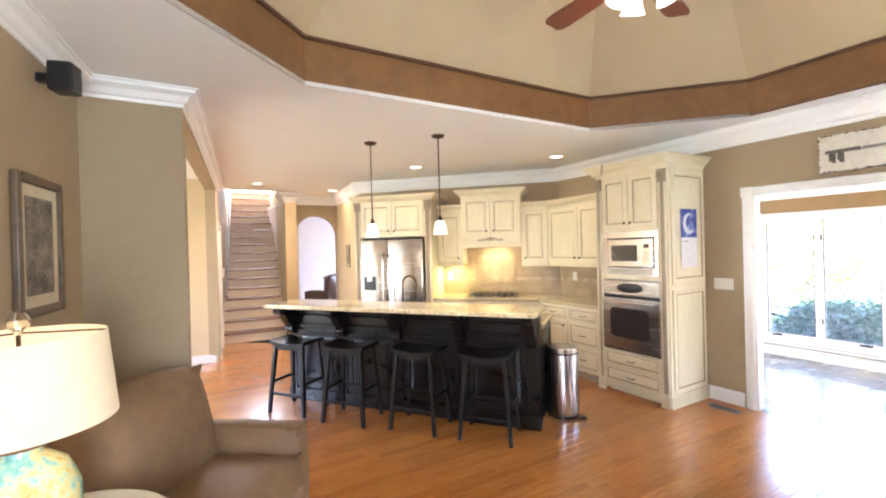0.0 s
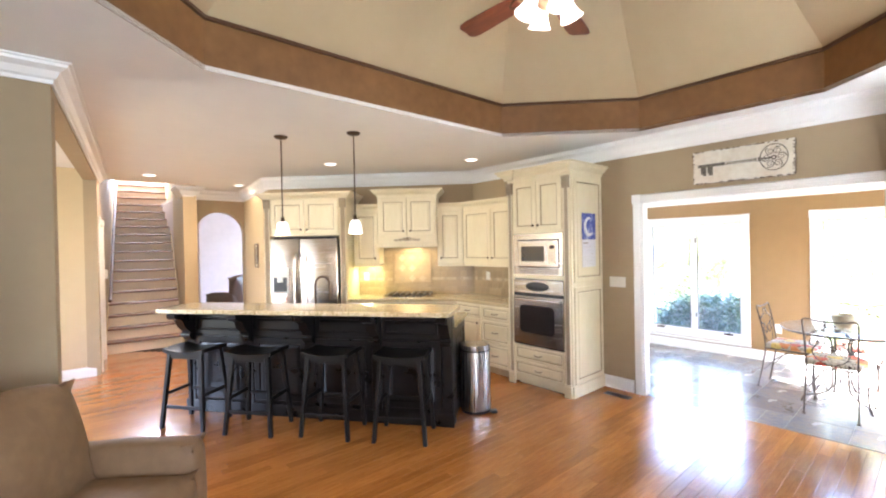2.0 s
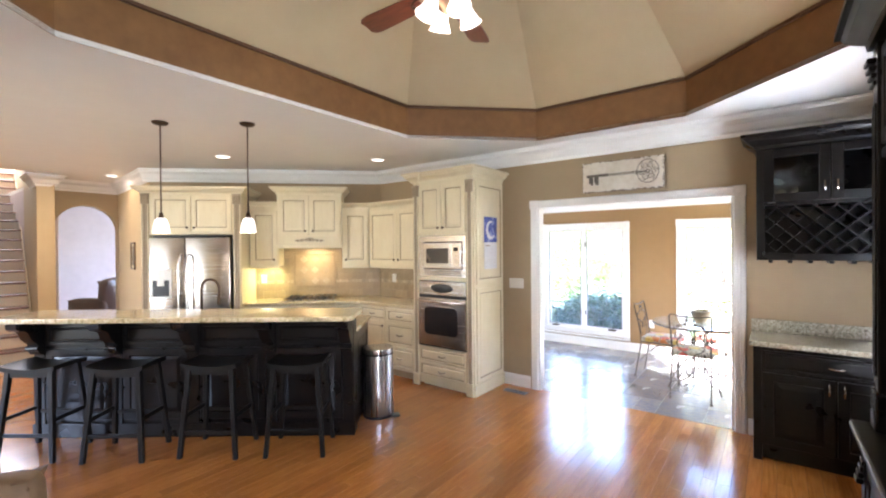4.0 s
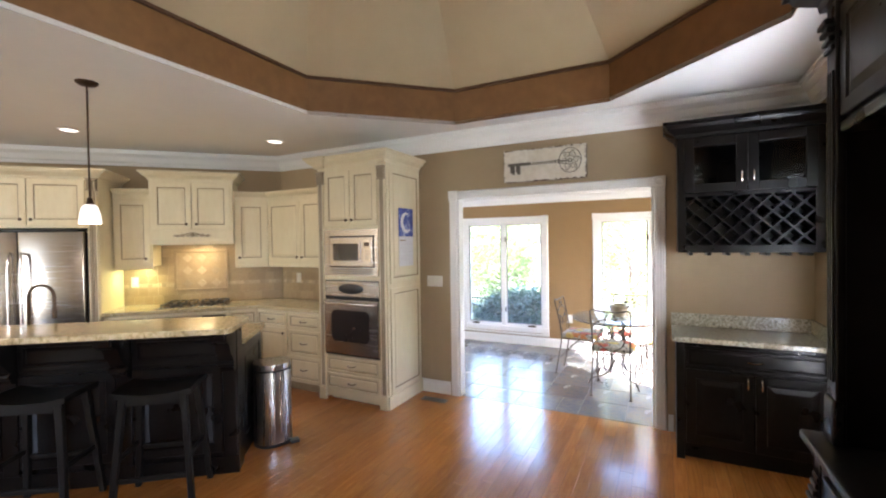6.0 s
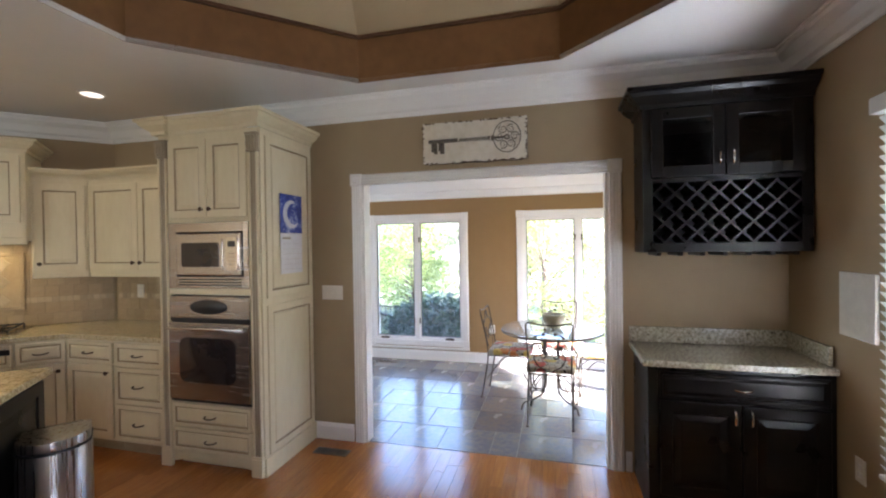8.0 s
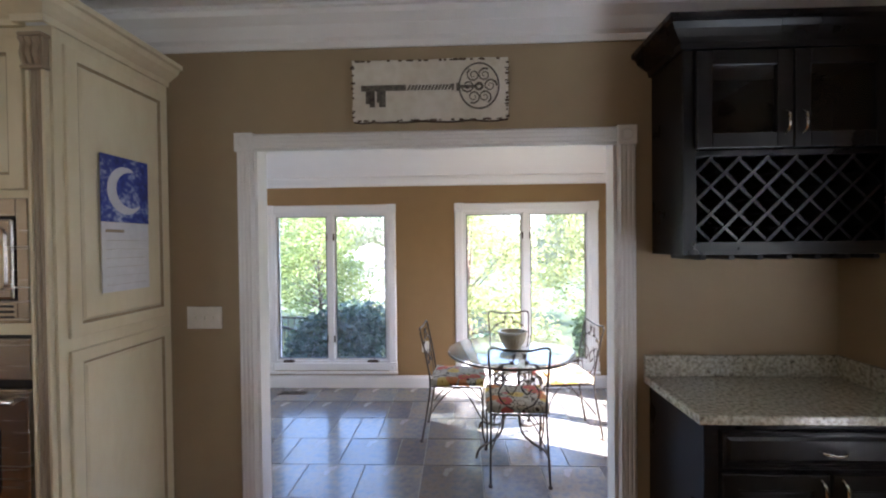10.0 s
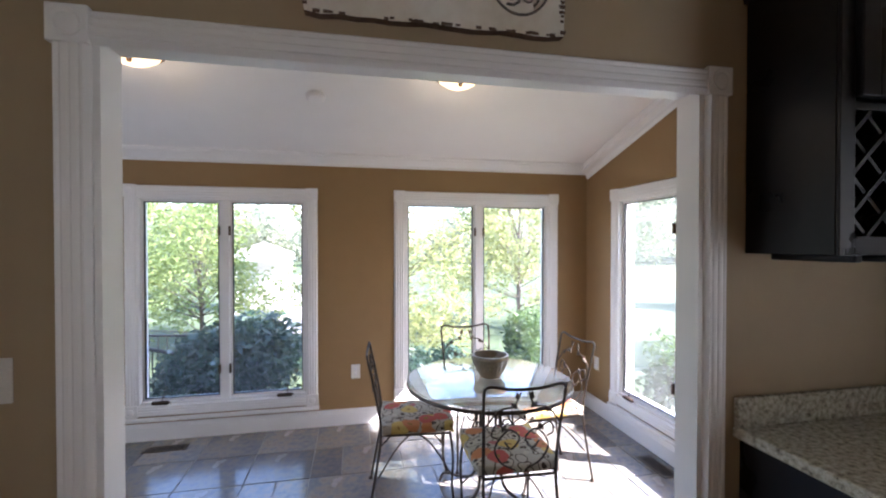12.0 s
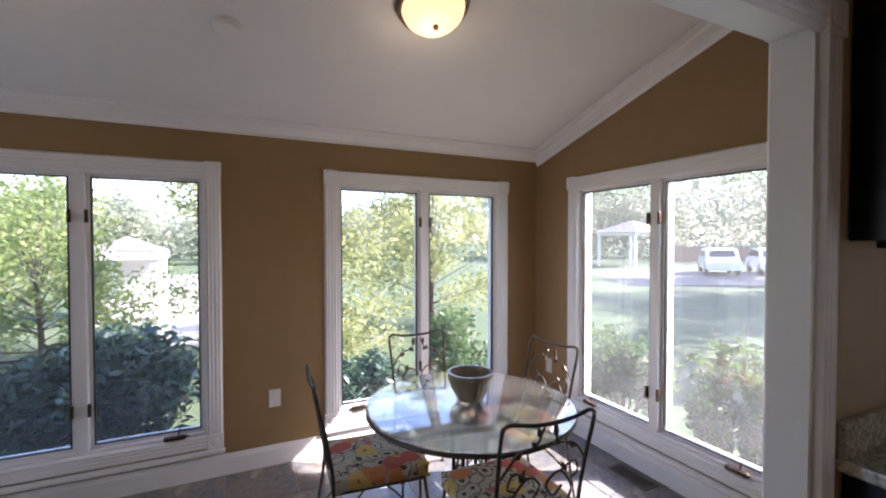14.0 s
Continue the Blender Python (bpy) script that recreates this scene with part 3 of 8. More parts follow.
def tray_dome():
    bm = bmesh.new()
    rings = []
    for k, z in ((1.0, BAND + 0.02), (0.62, 3.75), (0.30, 4.05), (0.0, 4.05)):
        if k:
            rings.append([bm.verts.new((OC.x + (x - OC.x) * k, OC.y + (y - OC.y) * k, z)) for x, y in OCT])
    for a, b in zip(rings, rings[1:]):
        for i in range(len(OCT)):
            j = (i + 1) % len(OCT)
            bm.faces.new((a[i], a[j], b[j], b[i]))
    bm.faces.new(rings[-1])
    single("ceiling_tray", bm, "dome", "warm tan sloping facets of the tray ceiling", "ceiling", "structure")


tray_dome()
# Unseen slab added to keep direct sun out of the south opening.
single("roof_porch", mkbox(-3.2, SOUTH - 2.2, 2.3, 0.7, SOUTH - 0.145, 2.38), "umber", "added unseen slab that blocks sun at the south opening", "roof", "structure")
# Another added slab, out of view, stops sun reaching the side hall.
single("roof_side_porch", mkbox(-5.0, 1.6, 2.5, -3.35, 7.2, 2.58), "umber", "added unseen slab that blocks sun at the side hall", "roof", "structure")
single("roof_slab", mkbox(-6, -3, 5.75, 6, 15.3, 5.85), "umber", "roof over the house", "roof", "structure")
single("roof_tray", mkbox(WESTX - 0.2, SOUTH - 0.2, 4.3, EAST + 0.2, 5.2, 4.36), "umber", "roof over the tray", "roof", "structure")
single("wall_upper_north", mkbox(-3.4, 8.26, 2.77, STX0 - 0.14, 8.34, 5.7), "sand", "plain wall above the hall", "wall", "structure")
single("wall_upper_stair", mkbox(STX0 - 0.14, STY - 0.59, 2.772, STX1 + 0.2, STY - 0.51, 5.7), "ceiling", "plain wall above the stair opening", "wall", "structure")

# crown mouldings, base boards
CROWN = [(0.0, CEIL - 0.115), (-0.012, CEIL - 0.115), (-0.016, CEIL - 0.095), (-0.03, CEIL - 0.085), (-0.05, CEIL - 0.05), (-0.085, CEIL - 0.028), (-0.09, CEIL - 0.012), (-0.105, CEIL - 0.011), (-0.105, CEIL - 0.001), (0.0, CEIL - 0.001)]


def crown_run(pts, label="white crown moulding", drop=1.5):
    prof = [(o * (0.6 + 0.4 * drop), CEIL - (CEIL - z) * drop) for o, z in CROWN]
    single("crown_moulding", swept(pts, prof), "trim", label, "crown moulding", "structure")


BASE = [(0.0, 0.001), (-0.016, 0.001), (-0.016, 0.105), (-0.011, 0.118), (-0.006, 0.132), (0.0, 0.135)]


def base_run(*pts):
    single("baseboard", swept(pts, BASE), "trim", "white painted baseboard", "baseboard", "structure")


crown_run([NWB, NW, LW0, (LW1[0] - 0.06, LW1[1] - 0.7)], drop=1.0)
crown_run([kxy(3.4, KD - 0.0), WALLEND, CORNER, (EAST, SOUTH), NWB])
crown_run([(STX1 + 0.03, STY + 0.3), (STX1 + 0.002, STY - 0.25), (STX1 + 0.202, STY - 0.25), (STX1 + 0.202, ARCHY)], "white crown moulding capping the wall end")
crown_run([(STX1 + 0.2, ARCHY), (2.47, ARCHY), (WALLEND[0], WALLEND[1])])
base_run((EAST, 2.63), (EAST, OPEN_Y1 + 0.1))
base_run((EAST, OPEN_Y0 - 0.1), (EAST, 0.19))
base_run(NWB, NW, LW0)
base_run((-3.2, fj.y + 0.02), (fj.x, fj.y + 0.02))
base_run((SUNX, SUNN), (SUNX, SUNY), (EAST + WT, SUNY))
base_run((2.47, ARCHY), WALLEND)
base_run((1.72, 12.6), (5.2, 12.6))
SC = [(0.0, 2.192), (-0.014, 2.192), (-0.02, 2.21), (-0.034, 2.216), (-0.07, 2.245), (-0.085, 2.25), (-0.09, 2.262), (-0.125, 2.268), (-0.125, 2.30), (0.0, 2.30)]
single("crown_moulding", swept([(SUNX, SUNN), (SUNX, SUNY)], SC), "trim", "white crown moulding under the sloping ceiling", "crown moulding", "structure")


def rake():
    bm = bmesh.new()
    for yy0, yy1, drop in ((SUNY + 0.001, SUNY + 0.105, 0.03), (SUNY + 0.001, SUNY + 0.07, 0.06), (SUNY + 0.001, SUNY + 0.02, 0.10)):
        xs = (EAST + WT + 0.01, SUNX - 0.02)
        v = [bm.verts.new((x, y, slope(x) - z)) for x in xs for y, z in ((yy0, drop), (yy1, drop - 0.02), (yy1, 0.001), (yy0, 0.001))]
        for q in ((0, 1, 5, 4), (1, 2, 6, 5), (2, 3, 7, 6), (3, 0, 4, 7), (3, 2, 1, 0), (4, 5, 6, 7)):
            bm.faces.new([v[i] for i in q])
    single("crown_moulding", bm, "trim", "white raking moulding on the gable wall", "crown moulding", "structure")


rake()


def casing(name, m, w, h, cw=0.095, lift=0.0, bottom=False, jamb=0.105, label="white fluted door casing with corner blocks"):
    """Fluted casing round an opening of w by h, its face on local y 0, x from 0 to w."""
    th = thing(name, m, label, "door casing", kind="structure")

    def fluted(L):
        bm = bmesh.new()
        prof = [(0, 0)]
        for i in range(3):
            a = 0.012 + i * (cw - 0.024) / 3
            b = 0.012 + (i + 1) * (cw - 0.024) / 3
            prof += [(a, -0.02), (a + 0.005, -0.02), ((a + b) / 2, -0.0165), (b - 0.005, -0.02)]
        prof += [(cw - 0.012, -0.02), (cw, -0.008), (cw, 0)]
        lo = [bm.verts.new((x, y, 0)) for x, y in prof]
        hi = [bm.verts.new((x, y, L)) for x, y in prof]
        for i in range(len(prof) - 1):
            bm.faces.new((lo[i], lo[i + 1], hi[i + 1], hi[i]))
        bm.faces.new(lo)
        bm.faces.new(hi[::-1])
        bmesh.ops.recalc_face_normals(bm, faces=bm.faces)
        return bm

    low = 0.0
    part("leg", fluted(h), "trim", th, at=pose(-cw, 0, 0))
    part("leg", fluted(h), "trim", th, at=pose(w, 0, 0))
    part("head", fluted(w), "trim", th, at=pose(0, 0, h) @ pose(0, 0, 0, 0, 90, 0) @ pose(-cw, 0, 0))
    if bottom:
        part("apron", fluted(w), "trim", th, at=pose(0, 0, -cw) @ pose(0, 0, 0, 0, 90, 0) @ pose(-cw, 0, 0))
    blocks = [(-cw, h), (w, h)] + ([(-cw, -cw), (w, -cw)] if bottom else [])
    for x, z in blocks:
        bm = mkbox(x - 0.003, -0.026, z - 0.003, x + cw + 0.003, -0.001, z + cw + 0.003, bevel=0.004)
        rb = turned([(0.036, 0), (0.036, 0.004), (0.028, 0.001), (0.02, 0.005), (0, 0.007)], 16)
        bmesh.ops.rotate(rb, verts=rb.verts, cent=(0, 0, 0), matrix=Matrix.Rotation(radians(90), 3, "X"))
        bmesh.ops.translate(rb, verts=rb.verts, vec=(x + cw / 2, -0.026, z + cw / 2))
        me = bpy.data.meshes.new("rosette")
        rb.to_mesh(me)
        rb.free()
        bm.from_mesh(me)
        bpy.data.meshes.remove(me)
        part("corner_block", bm, "trim", th)
    if jamb:
        part("jamb", mkbox(0.0, -0.001, low, 0.018, jamb, h + lift), "trim", th)
        part("jamb", mkbox(w - 0.018, -0.001, low, w, jamb, h + lift), "trim", th)
        part("jamb_head", mkbox(0.018, 0.001, h + lift - 0.018, w - 0.018, jamb, h + lift), "trim", th)
    return th


casing("door_casing", Matrix.Translation((EAST, OPEN_Y1, 0)) @ EASTM, OPEN_Y1 - OPEN_Y0, OPEN_Z, 0.09, lift=LIFT)
casing("door_casing", Matrix.Translation((EAST + WT, OPEN_Y0, 0)) @ pose(0, 0, 0, 0, 0, 90), OPEN_Y1 - OPEN_Y0, OPEN_Z + LIFT, jamb=0)
lang = math.degrees(math.atan2(ld.y, ld.x))
cp = Vector(LW0) + ld * 4.25
dcase = casing("door_casing", pose(cp.x, cp.y, 0, 0, 0, lang), 0.77, 2.03, label="white door casing in the hall")
part("door_leaf", panel_door(0.73, 2.0, 0.035, 0.11), ["trim", "trim"], dcase, "closed white panelled door", at=pose(0.02, 0.08, 0.005))


def casement(name, m, w, h, label):
    """Two casement sashes side by side in a white casing; x 0..w, z 0..h is the hole; y 0 is the inner wall face."""
    th = casing(name, m, w, h, 0.09, bottom=True, jamb=0, label=label)
    tagged(th, category="window")
    fr = bmesh.new()
    e, half = 0.016, 0.031
    for b in ((0, 0, 0, e, 0.14, h), (w - e, 0, 0, w, 0.14, h), (e, 0, 0, w - e, 0.14, e), (e, 0, h - e, w - e, 0.14, h), (w / 2 - half, -0.004, e, w / 2 + half, 0.139, h - e)):
        box(fr, *b, bevel=0.003)
    part("window_frame", fr, "trim", th)
    st = bmesh.new()
    for b in ((-0.004, -0.012, 0, 0.012, -0.001, h), (w - 0.012, -0.012, 0, w + 0.004, -0.001, h), (0.012, -0.012, h - 0.012, w - 0.012, -0.001, h + 0.004)):
        box(st, *b, bevel=0.003)
    part("stop", st, "trim", th)
    for x0, x1, hinge in ((e, w / 2 - half, 1), (w / 2 + half, w - e, 0)):
        sb = bmesh.new()
        s = 0.02
        for b in ((x0, 0.03, e, x0 + s, 0.075, h - e), (x1 - s, 0.03, e, x1, 0.075, h - e), (x0 + s, 0.03, e, x1 - s, 0.075, e + s), (x0 + s, 0.03, h - e - s, x1 - s, 0.075, h - e)):
            box(sb, *b, bevel=0.003)
        sash = part("sash", sb, "trim", th)
        bead = bmesh.new()
        for b in ((x0 + s, 0.028, e + s, x0 + s + 0.007, 0.05, h - e - s), (x1 - s - 0.007, 0.028, e + s, x1 - s, 0.05, h - e - s),
                  (x0 + s, 0.028, e + s, x1 - s, 0.05, e + 0.007 + s), (x0 + s, 0.028, h - e - 0.007 - s, x1 - s, 0.05, h - e - s)):
            box(bead, *b)
        part("gasket", bead, "dark", sash, "dark glazing gasket")
        p = part("pane", mkbox(x0 + s, 0.05, e + s, x1 - s, 0.054, h - e - s), "pane", sash, "clear glass pane")
        p.visible_shadow = False
        hx = w / 2 - 0.04 if hinge else w / 2 + 0.04
        for hz in (0.22, h - 0.3):
            part("latch", mkbox(hx - 0.008, -0.022, hz, hx + 0.008, 0.0, hz + 0.075, bevel=0.003), "bronze", th, "dark bronze sash latch")
        cx = x0 + 0.14 if hinge else x1 - 0.16
        cb = mkbox(cx - 0.06, -0.026, 0.0, cx + 0.06, 0.005, 0.028, bevel=0.01)
        tube(cb, spline([(cx - 0.03, -0.02, 0.02), (cx, -0.045, 0.032), (cx + 0.05, -0.04, 0.03), (cx + 0.075, -0.03, 0.022)], 4), 0.006)
        tube(cb, [(cx + 0.02, -0.02, 0.03), (cx + 0.03, -0.022, 0.075)], 0.004)
        part("crank", cb, "bronze", th, "dark bronze window crank")
    part("window_sill", mkbox(-0.1, -0.04, -0.125, w + 0.1, -0.001, -0.098, bevel=0.006), "trim", th)
    return th


casement("window_1", Matrix.Translation((SUNX, W1[1] - CAS, WZ0 + CAS)) @ EASTM, W1[1] - W1[0] - 2 * CAS, WZ1 - WZ0 - 2 * CAS, "white double casement window with bronze cranks, by the shrub")
casement("window_2", Matrix.Translation((SUNX, W2[1] - CAS, WZ0 + CAS)) @ EASTM, W2[1] - W2[0] - 2 * CAS, WZ1 - WZ0 - 2 * CAS, "white double casement window behind the glass table")
casement("window_3", Matrix.Translation((W3[1] - CAS, SUNY, WZ0 + CAS)) @ SOUTHM, W3[1] - W3[0] - 2 * CAS, WZ1 - WZ0 - 2 * CAS, "white double casement window towards the drive")


STAIR = pose(STX0, STY, 0, 0, 0, -5.7)


def stairs():
    th = thing("stairs", STAIR, "straight flight with oak treads and cream risers", "stairs", kind="structure")
    w = STX1 - STX0
    rise, going = 0.183, 0.265
    for k in range(19):
        part("riser", mkbox(0.003, k * going, k * rise, w - 0.003, k * going + 0.02, (k + 1) * rise - 0.028), "riser", th)
        part("tread", mkbox(0.003, k * going - 0.03, (k + 1) * rise - 0.028, w - 0.003, (k + 1) * going, (k + 1) * rise, bevel=0.008), "tread", th)
    sk = bmesh.new()
    for x0, x1 in ((0.003, 0.02), (w - 0.02, w - 0.003)):
        v = [sk.verts.new((x, y, z)) for x in (x0, x1) for y, z in ((-0.05, 0.002), (0.1, 0.002), (19 * going, 18 * rise), (19 * going, 20 * rise), (-0.05, rise * 1.1))]
        for q in ((0, 1, 2, 3, 4), (9, 8, 7, 6, 5), (0, 5, 6, 1), (1, 6, 7, 2), (2, 7, 8, 3), (3, 8, 9, 4), (4, 9, 5, 0)):
            sk.faces.new([v[i] for i in q])
    bmesh.ops.recalc_face_normals(sk, faces=sk.faces)
    part("stringer", sk, "sand", th)
    single("handrail", bar([STAIR @ Vector(p) for p in ((0.075, -0.1, 0.86), (0.075, 0.1, 0.93), (0.075, 13 * going, 0.93 + 12.3 * rise), (0.075, 13.4 * going, 0.93 + 12.4 * rise))], 0.024, seg=10), "umber",
           "dark wooden handrail along the stair wall", "handrail", smooth=True)
    br = bmesh.new()
    box(br, STX0 + 0.002, STY - 0.06, 1.22, STX0 + 0.05, STY + 0.05, 1.36, bevel=0.01)
    single("wall_control", br, "plate", "small white control box on the stair wall", "wall control")


stairs()
single("floor_landing", mkbox(STX0 + 0.4, STY + 19 * 0.265, 3.4, STX1 + 0.6, 15.0, 3.46), "tread", "oak landing at the top of the stairs", "floor", "structure")

# floors
single("subfloor", mkbox(-3.4, SOUTH - 0.2, -0.1, EAST + 0.02, 9.2, -0.012), "gap", "dark subfloor under the oak strips", "floor", "structure")
single("floor_sunroom", mkbox(EAST + 0.021, SUNY, -0.1, SUNX, SUNN, -0.004), "grout", "grey grout bed of the slate floor", "floor", "structure")


# ---- lamps of the place, and added fill lamps ----
def can_light(x, y, watts):
    th = thing("recessed_light", pose(x, y, CEIL), "lit recessed ceiling light with a white ring", "recessed light", "recessed ceiling lights")
    part("trim_ring", turned([(0.072, -0.001), (0.088, -0.001), (0.088, -0.007), (0.074, -0.009), (0.070, -0.001)], 24), "trim", th)
    part("lamp_face", turned([(0.0, -0.003), (0.070, -0.002), (0.070, -0.004), (0, -0.005)], 24), "canlamp", th, "glowing lamp face")
    lamp("can_lamp", "AREA", (x, y, CEIL - 0.02), watts, WARM, 0.12, aim=(x, y, 0))


for cx, cy in ((0.76, 7.53), (2.1, 7.95), (2.48, 5.31), (3.79, 4.02)):
    can_light(cx, cy, 0.35 if cx == 2.1 else 2.0 if cy > 7 else 0.15)
# Added lamp that brightens the upper flight of the stairs.
lamp("added_stair_fill", "AREA", (STX1 + 0.1, 13.4, 4.25), 18, (0.95, 0.97, 1.0), 1.9, 1.4, aim=(0.3, 13.0, 3.0))
# Added fill lamp for the dining room, out of view.
lamp("added_dining_fill", "AREA", (5.25, 10.85, 1.4), 6, DAY, 1.6, 1.7, aim=(3.0, 10.85, 1.2))
lamp("blinds_window_daylight", "AREA", ((WIN[0] + WIN[1]) / 2, SOUTH - 0.08, (WIN[2] + WIN[3]) / 2), 3.8, DAY, WIN[1] - WIN[0] - 0.1, WIN[3] - WIN[2] - 0.1, aim=((WIN[0] + WIN[1]) / 2, 3, (WIN[2] + WIN[3]) / 2))
# Added fill lamp in the unseen south opening.
lamp("added_south_fill", "AREA", ((FILL_WIN[0] + FILL_WIN[1]) / 2, SOUTH - 0.08, (FILL_WIN[2] + FILL_WIN[3]) / 2), 3.8, DAY, FILL_WIN[1] - FILL_WIN[0] - 0.1, FILL_WIN[3] - FILL_WIN[2] - 0.1, aim=((FILL_WIN[0] + FILL_WIN[1]) / 2, 3, (FILL_WIN[2] + FILL_WIN[3]) / 2))
# Sunroom fill lamp, added at the unseen north opening.
lamp("added_north_fill", "AREA", (5.8, SUNN + 0.08, 1.1), 3.6, DAY, 1.4, 1.5, aim=(5.8, 0, 1.1))
# Fill lamp added to brighten the side hall.
lamp("added_side_hall_fill", "AREA", (-3.25, 5.5, 1.5), 5, (1.0, 0.97, 0.92), 1.4, 1.6, aim=(0, 5.5, 1.4))


# ---- kitchen ----
def cab_box(th, w, depth, z0, z1, mat="cream"):
    return part("body", mkbox(0, 0, z0, w, depth, z1, bevel=0.002), mat, th)


def add_door(th, x0, z0, x1, z1, knob_at=None, pull_at=None, mats=("cream", "glaze"), y=-0.001, stile=0.055, metal="bronze"):
    d = part("door", panel_door(x1 - x0, z1 - z0, 0.02, stile), list(mats), th, at=pose(x0, y, z0))
    if knob_at:
        part("knob", knob(knob_at[0] - x0, -0.02, knob_at[1] - z0), metal, d, "dark bronze knob", smooth=True)
    if pull_at:
        part("handle", pull(pull_at[0] - x0, -0.02, pull_at[1] - z0), metal, d, "curved metal pull", smooth=True)
    return d


def add_drawer(th, x0, z0, x1, z1, mats=("cream", "glaze"), y=-0.001, stile=0.022, pulls=1, metal="bronze"):
    d = part("drawer", panel_door(x1 - x0, z1 - z0, 0.02, stile, 0.012), list(mats), th, at=pose(x0, y, z0))
    if pulls:
        part("handle", pull((x1 - x0) / 2, -0.02, (z1 - z0) / 2), metal, d, "curved metal pull", smooth=True)
    return d


COR = [(0.0, 0.0), (0.012, 0.0), (0.016, 0.022), (0.035, 0.035), (0.06, 0.055), (0.07, 0.075), (0.085, 0.08), (0.085, 0.1), (0.0, 0.1)]


def cornice(th, pts, z, scale=1.0, mat="cream"):
    part("cornice", swept(pts, [(o * scale, z + h * scale) for o, h in COR]), mat, th)


def pilaster(th, x, z0, z1, w=0.085, mat="taupe"):
    """A cream pilaster with a recessed taupe shaft, a plinth block and a carved capital."""
    sh = bmesh.new()
    lo, hi = z0 + 0.14, z1 - 0.13
    for b in ((x, -0.024, lo, x + 0.013, -0.001, hi), (x + w - 0.013, -0.024, lo, x + w, -0.001, hi)):
        box(sh, *b, bevel=0.004)
    p = part("pilaster", sh, "cream", th)
    fl = bmesh.new()
    for k in range(2):
        g = (w - 0.026) / 2
        tube(fl, [(x + 0.013 + (k + 0.5) * g, -0.008, lo), (x + 0.013 + (k + 0.5) * g, -0.008, hi)], g * 0.52, 10)
    part("shaft", fl, mat, p, "taupe glazed reeded shaft", smooth=True)
    pl = mkbox(x - 0.008, -0.034, z0, x + w + 0.008, -0.001, z0 + 0.125, bevel=0.006)
    box(pl, x - 0.004, -0.03, z0 + 0.125, x + w + 0.004, -0.001, z0 + 0.14, bevel=0.004)
    part("plinth", pl, "cream", p)
    cb = mkbox(x - 0.003, -0.03, z1 - 0.13, x + w + 0.003, -0.001, z1, bevel=0.004)
    box(cb, x - 0.01, -0.042, z1 - 0.014, x + w + 0.01, -0.001, z1, bevel=0.003)
    box(cb, x - 0.007, -0.038, z1 - 0.13, x + w + 0.007, -0.001, z1 - 0.118, bevel=0.004)
    for q in range(3):
        cx = x + w * (q + 0.5) / 3
        tube(cb, spline([(cx, -0.031, z1 - 0.115), (cx, -0.042, z1 - 0.08), (cx, -0.036, z1 - 0.045), (cx, -0.046, z1 - 0.02)], 4), w * 0.14, 7, r_end=w * 0.17)
    part("capital", cb, mat, p, "carved leaf capital", smooth=True)


TOWER_Y = 3.485                              # far end of the oven cabinet


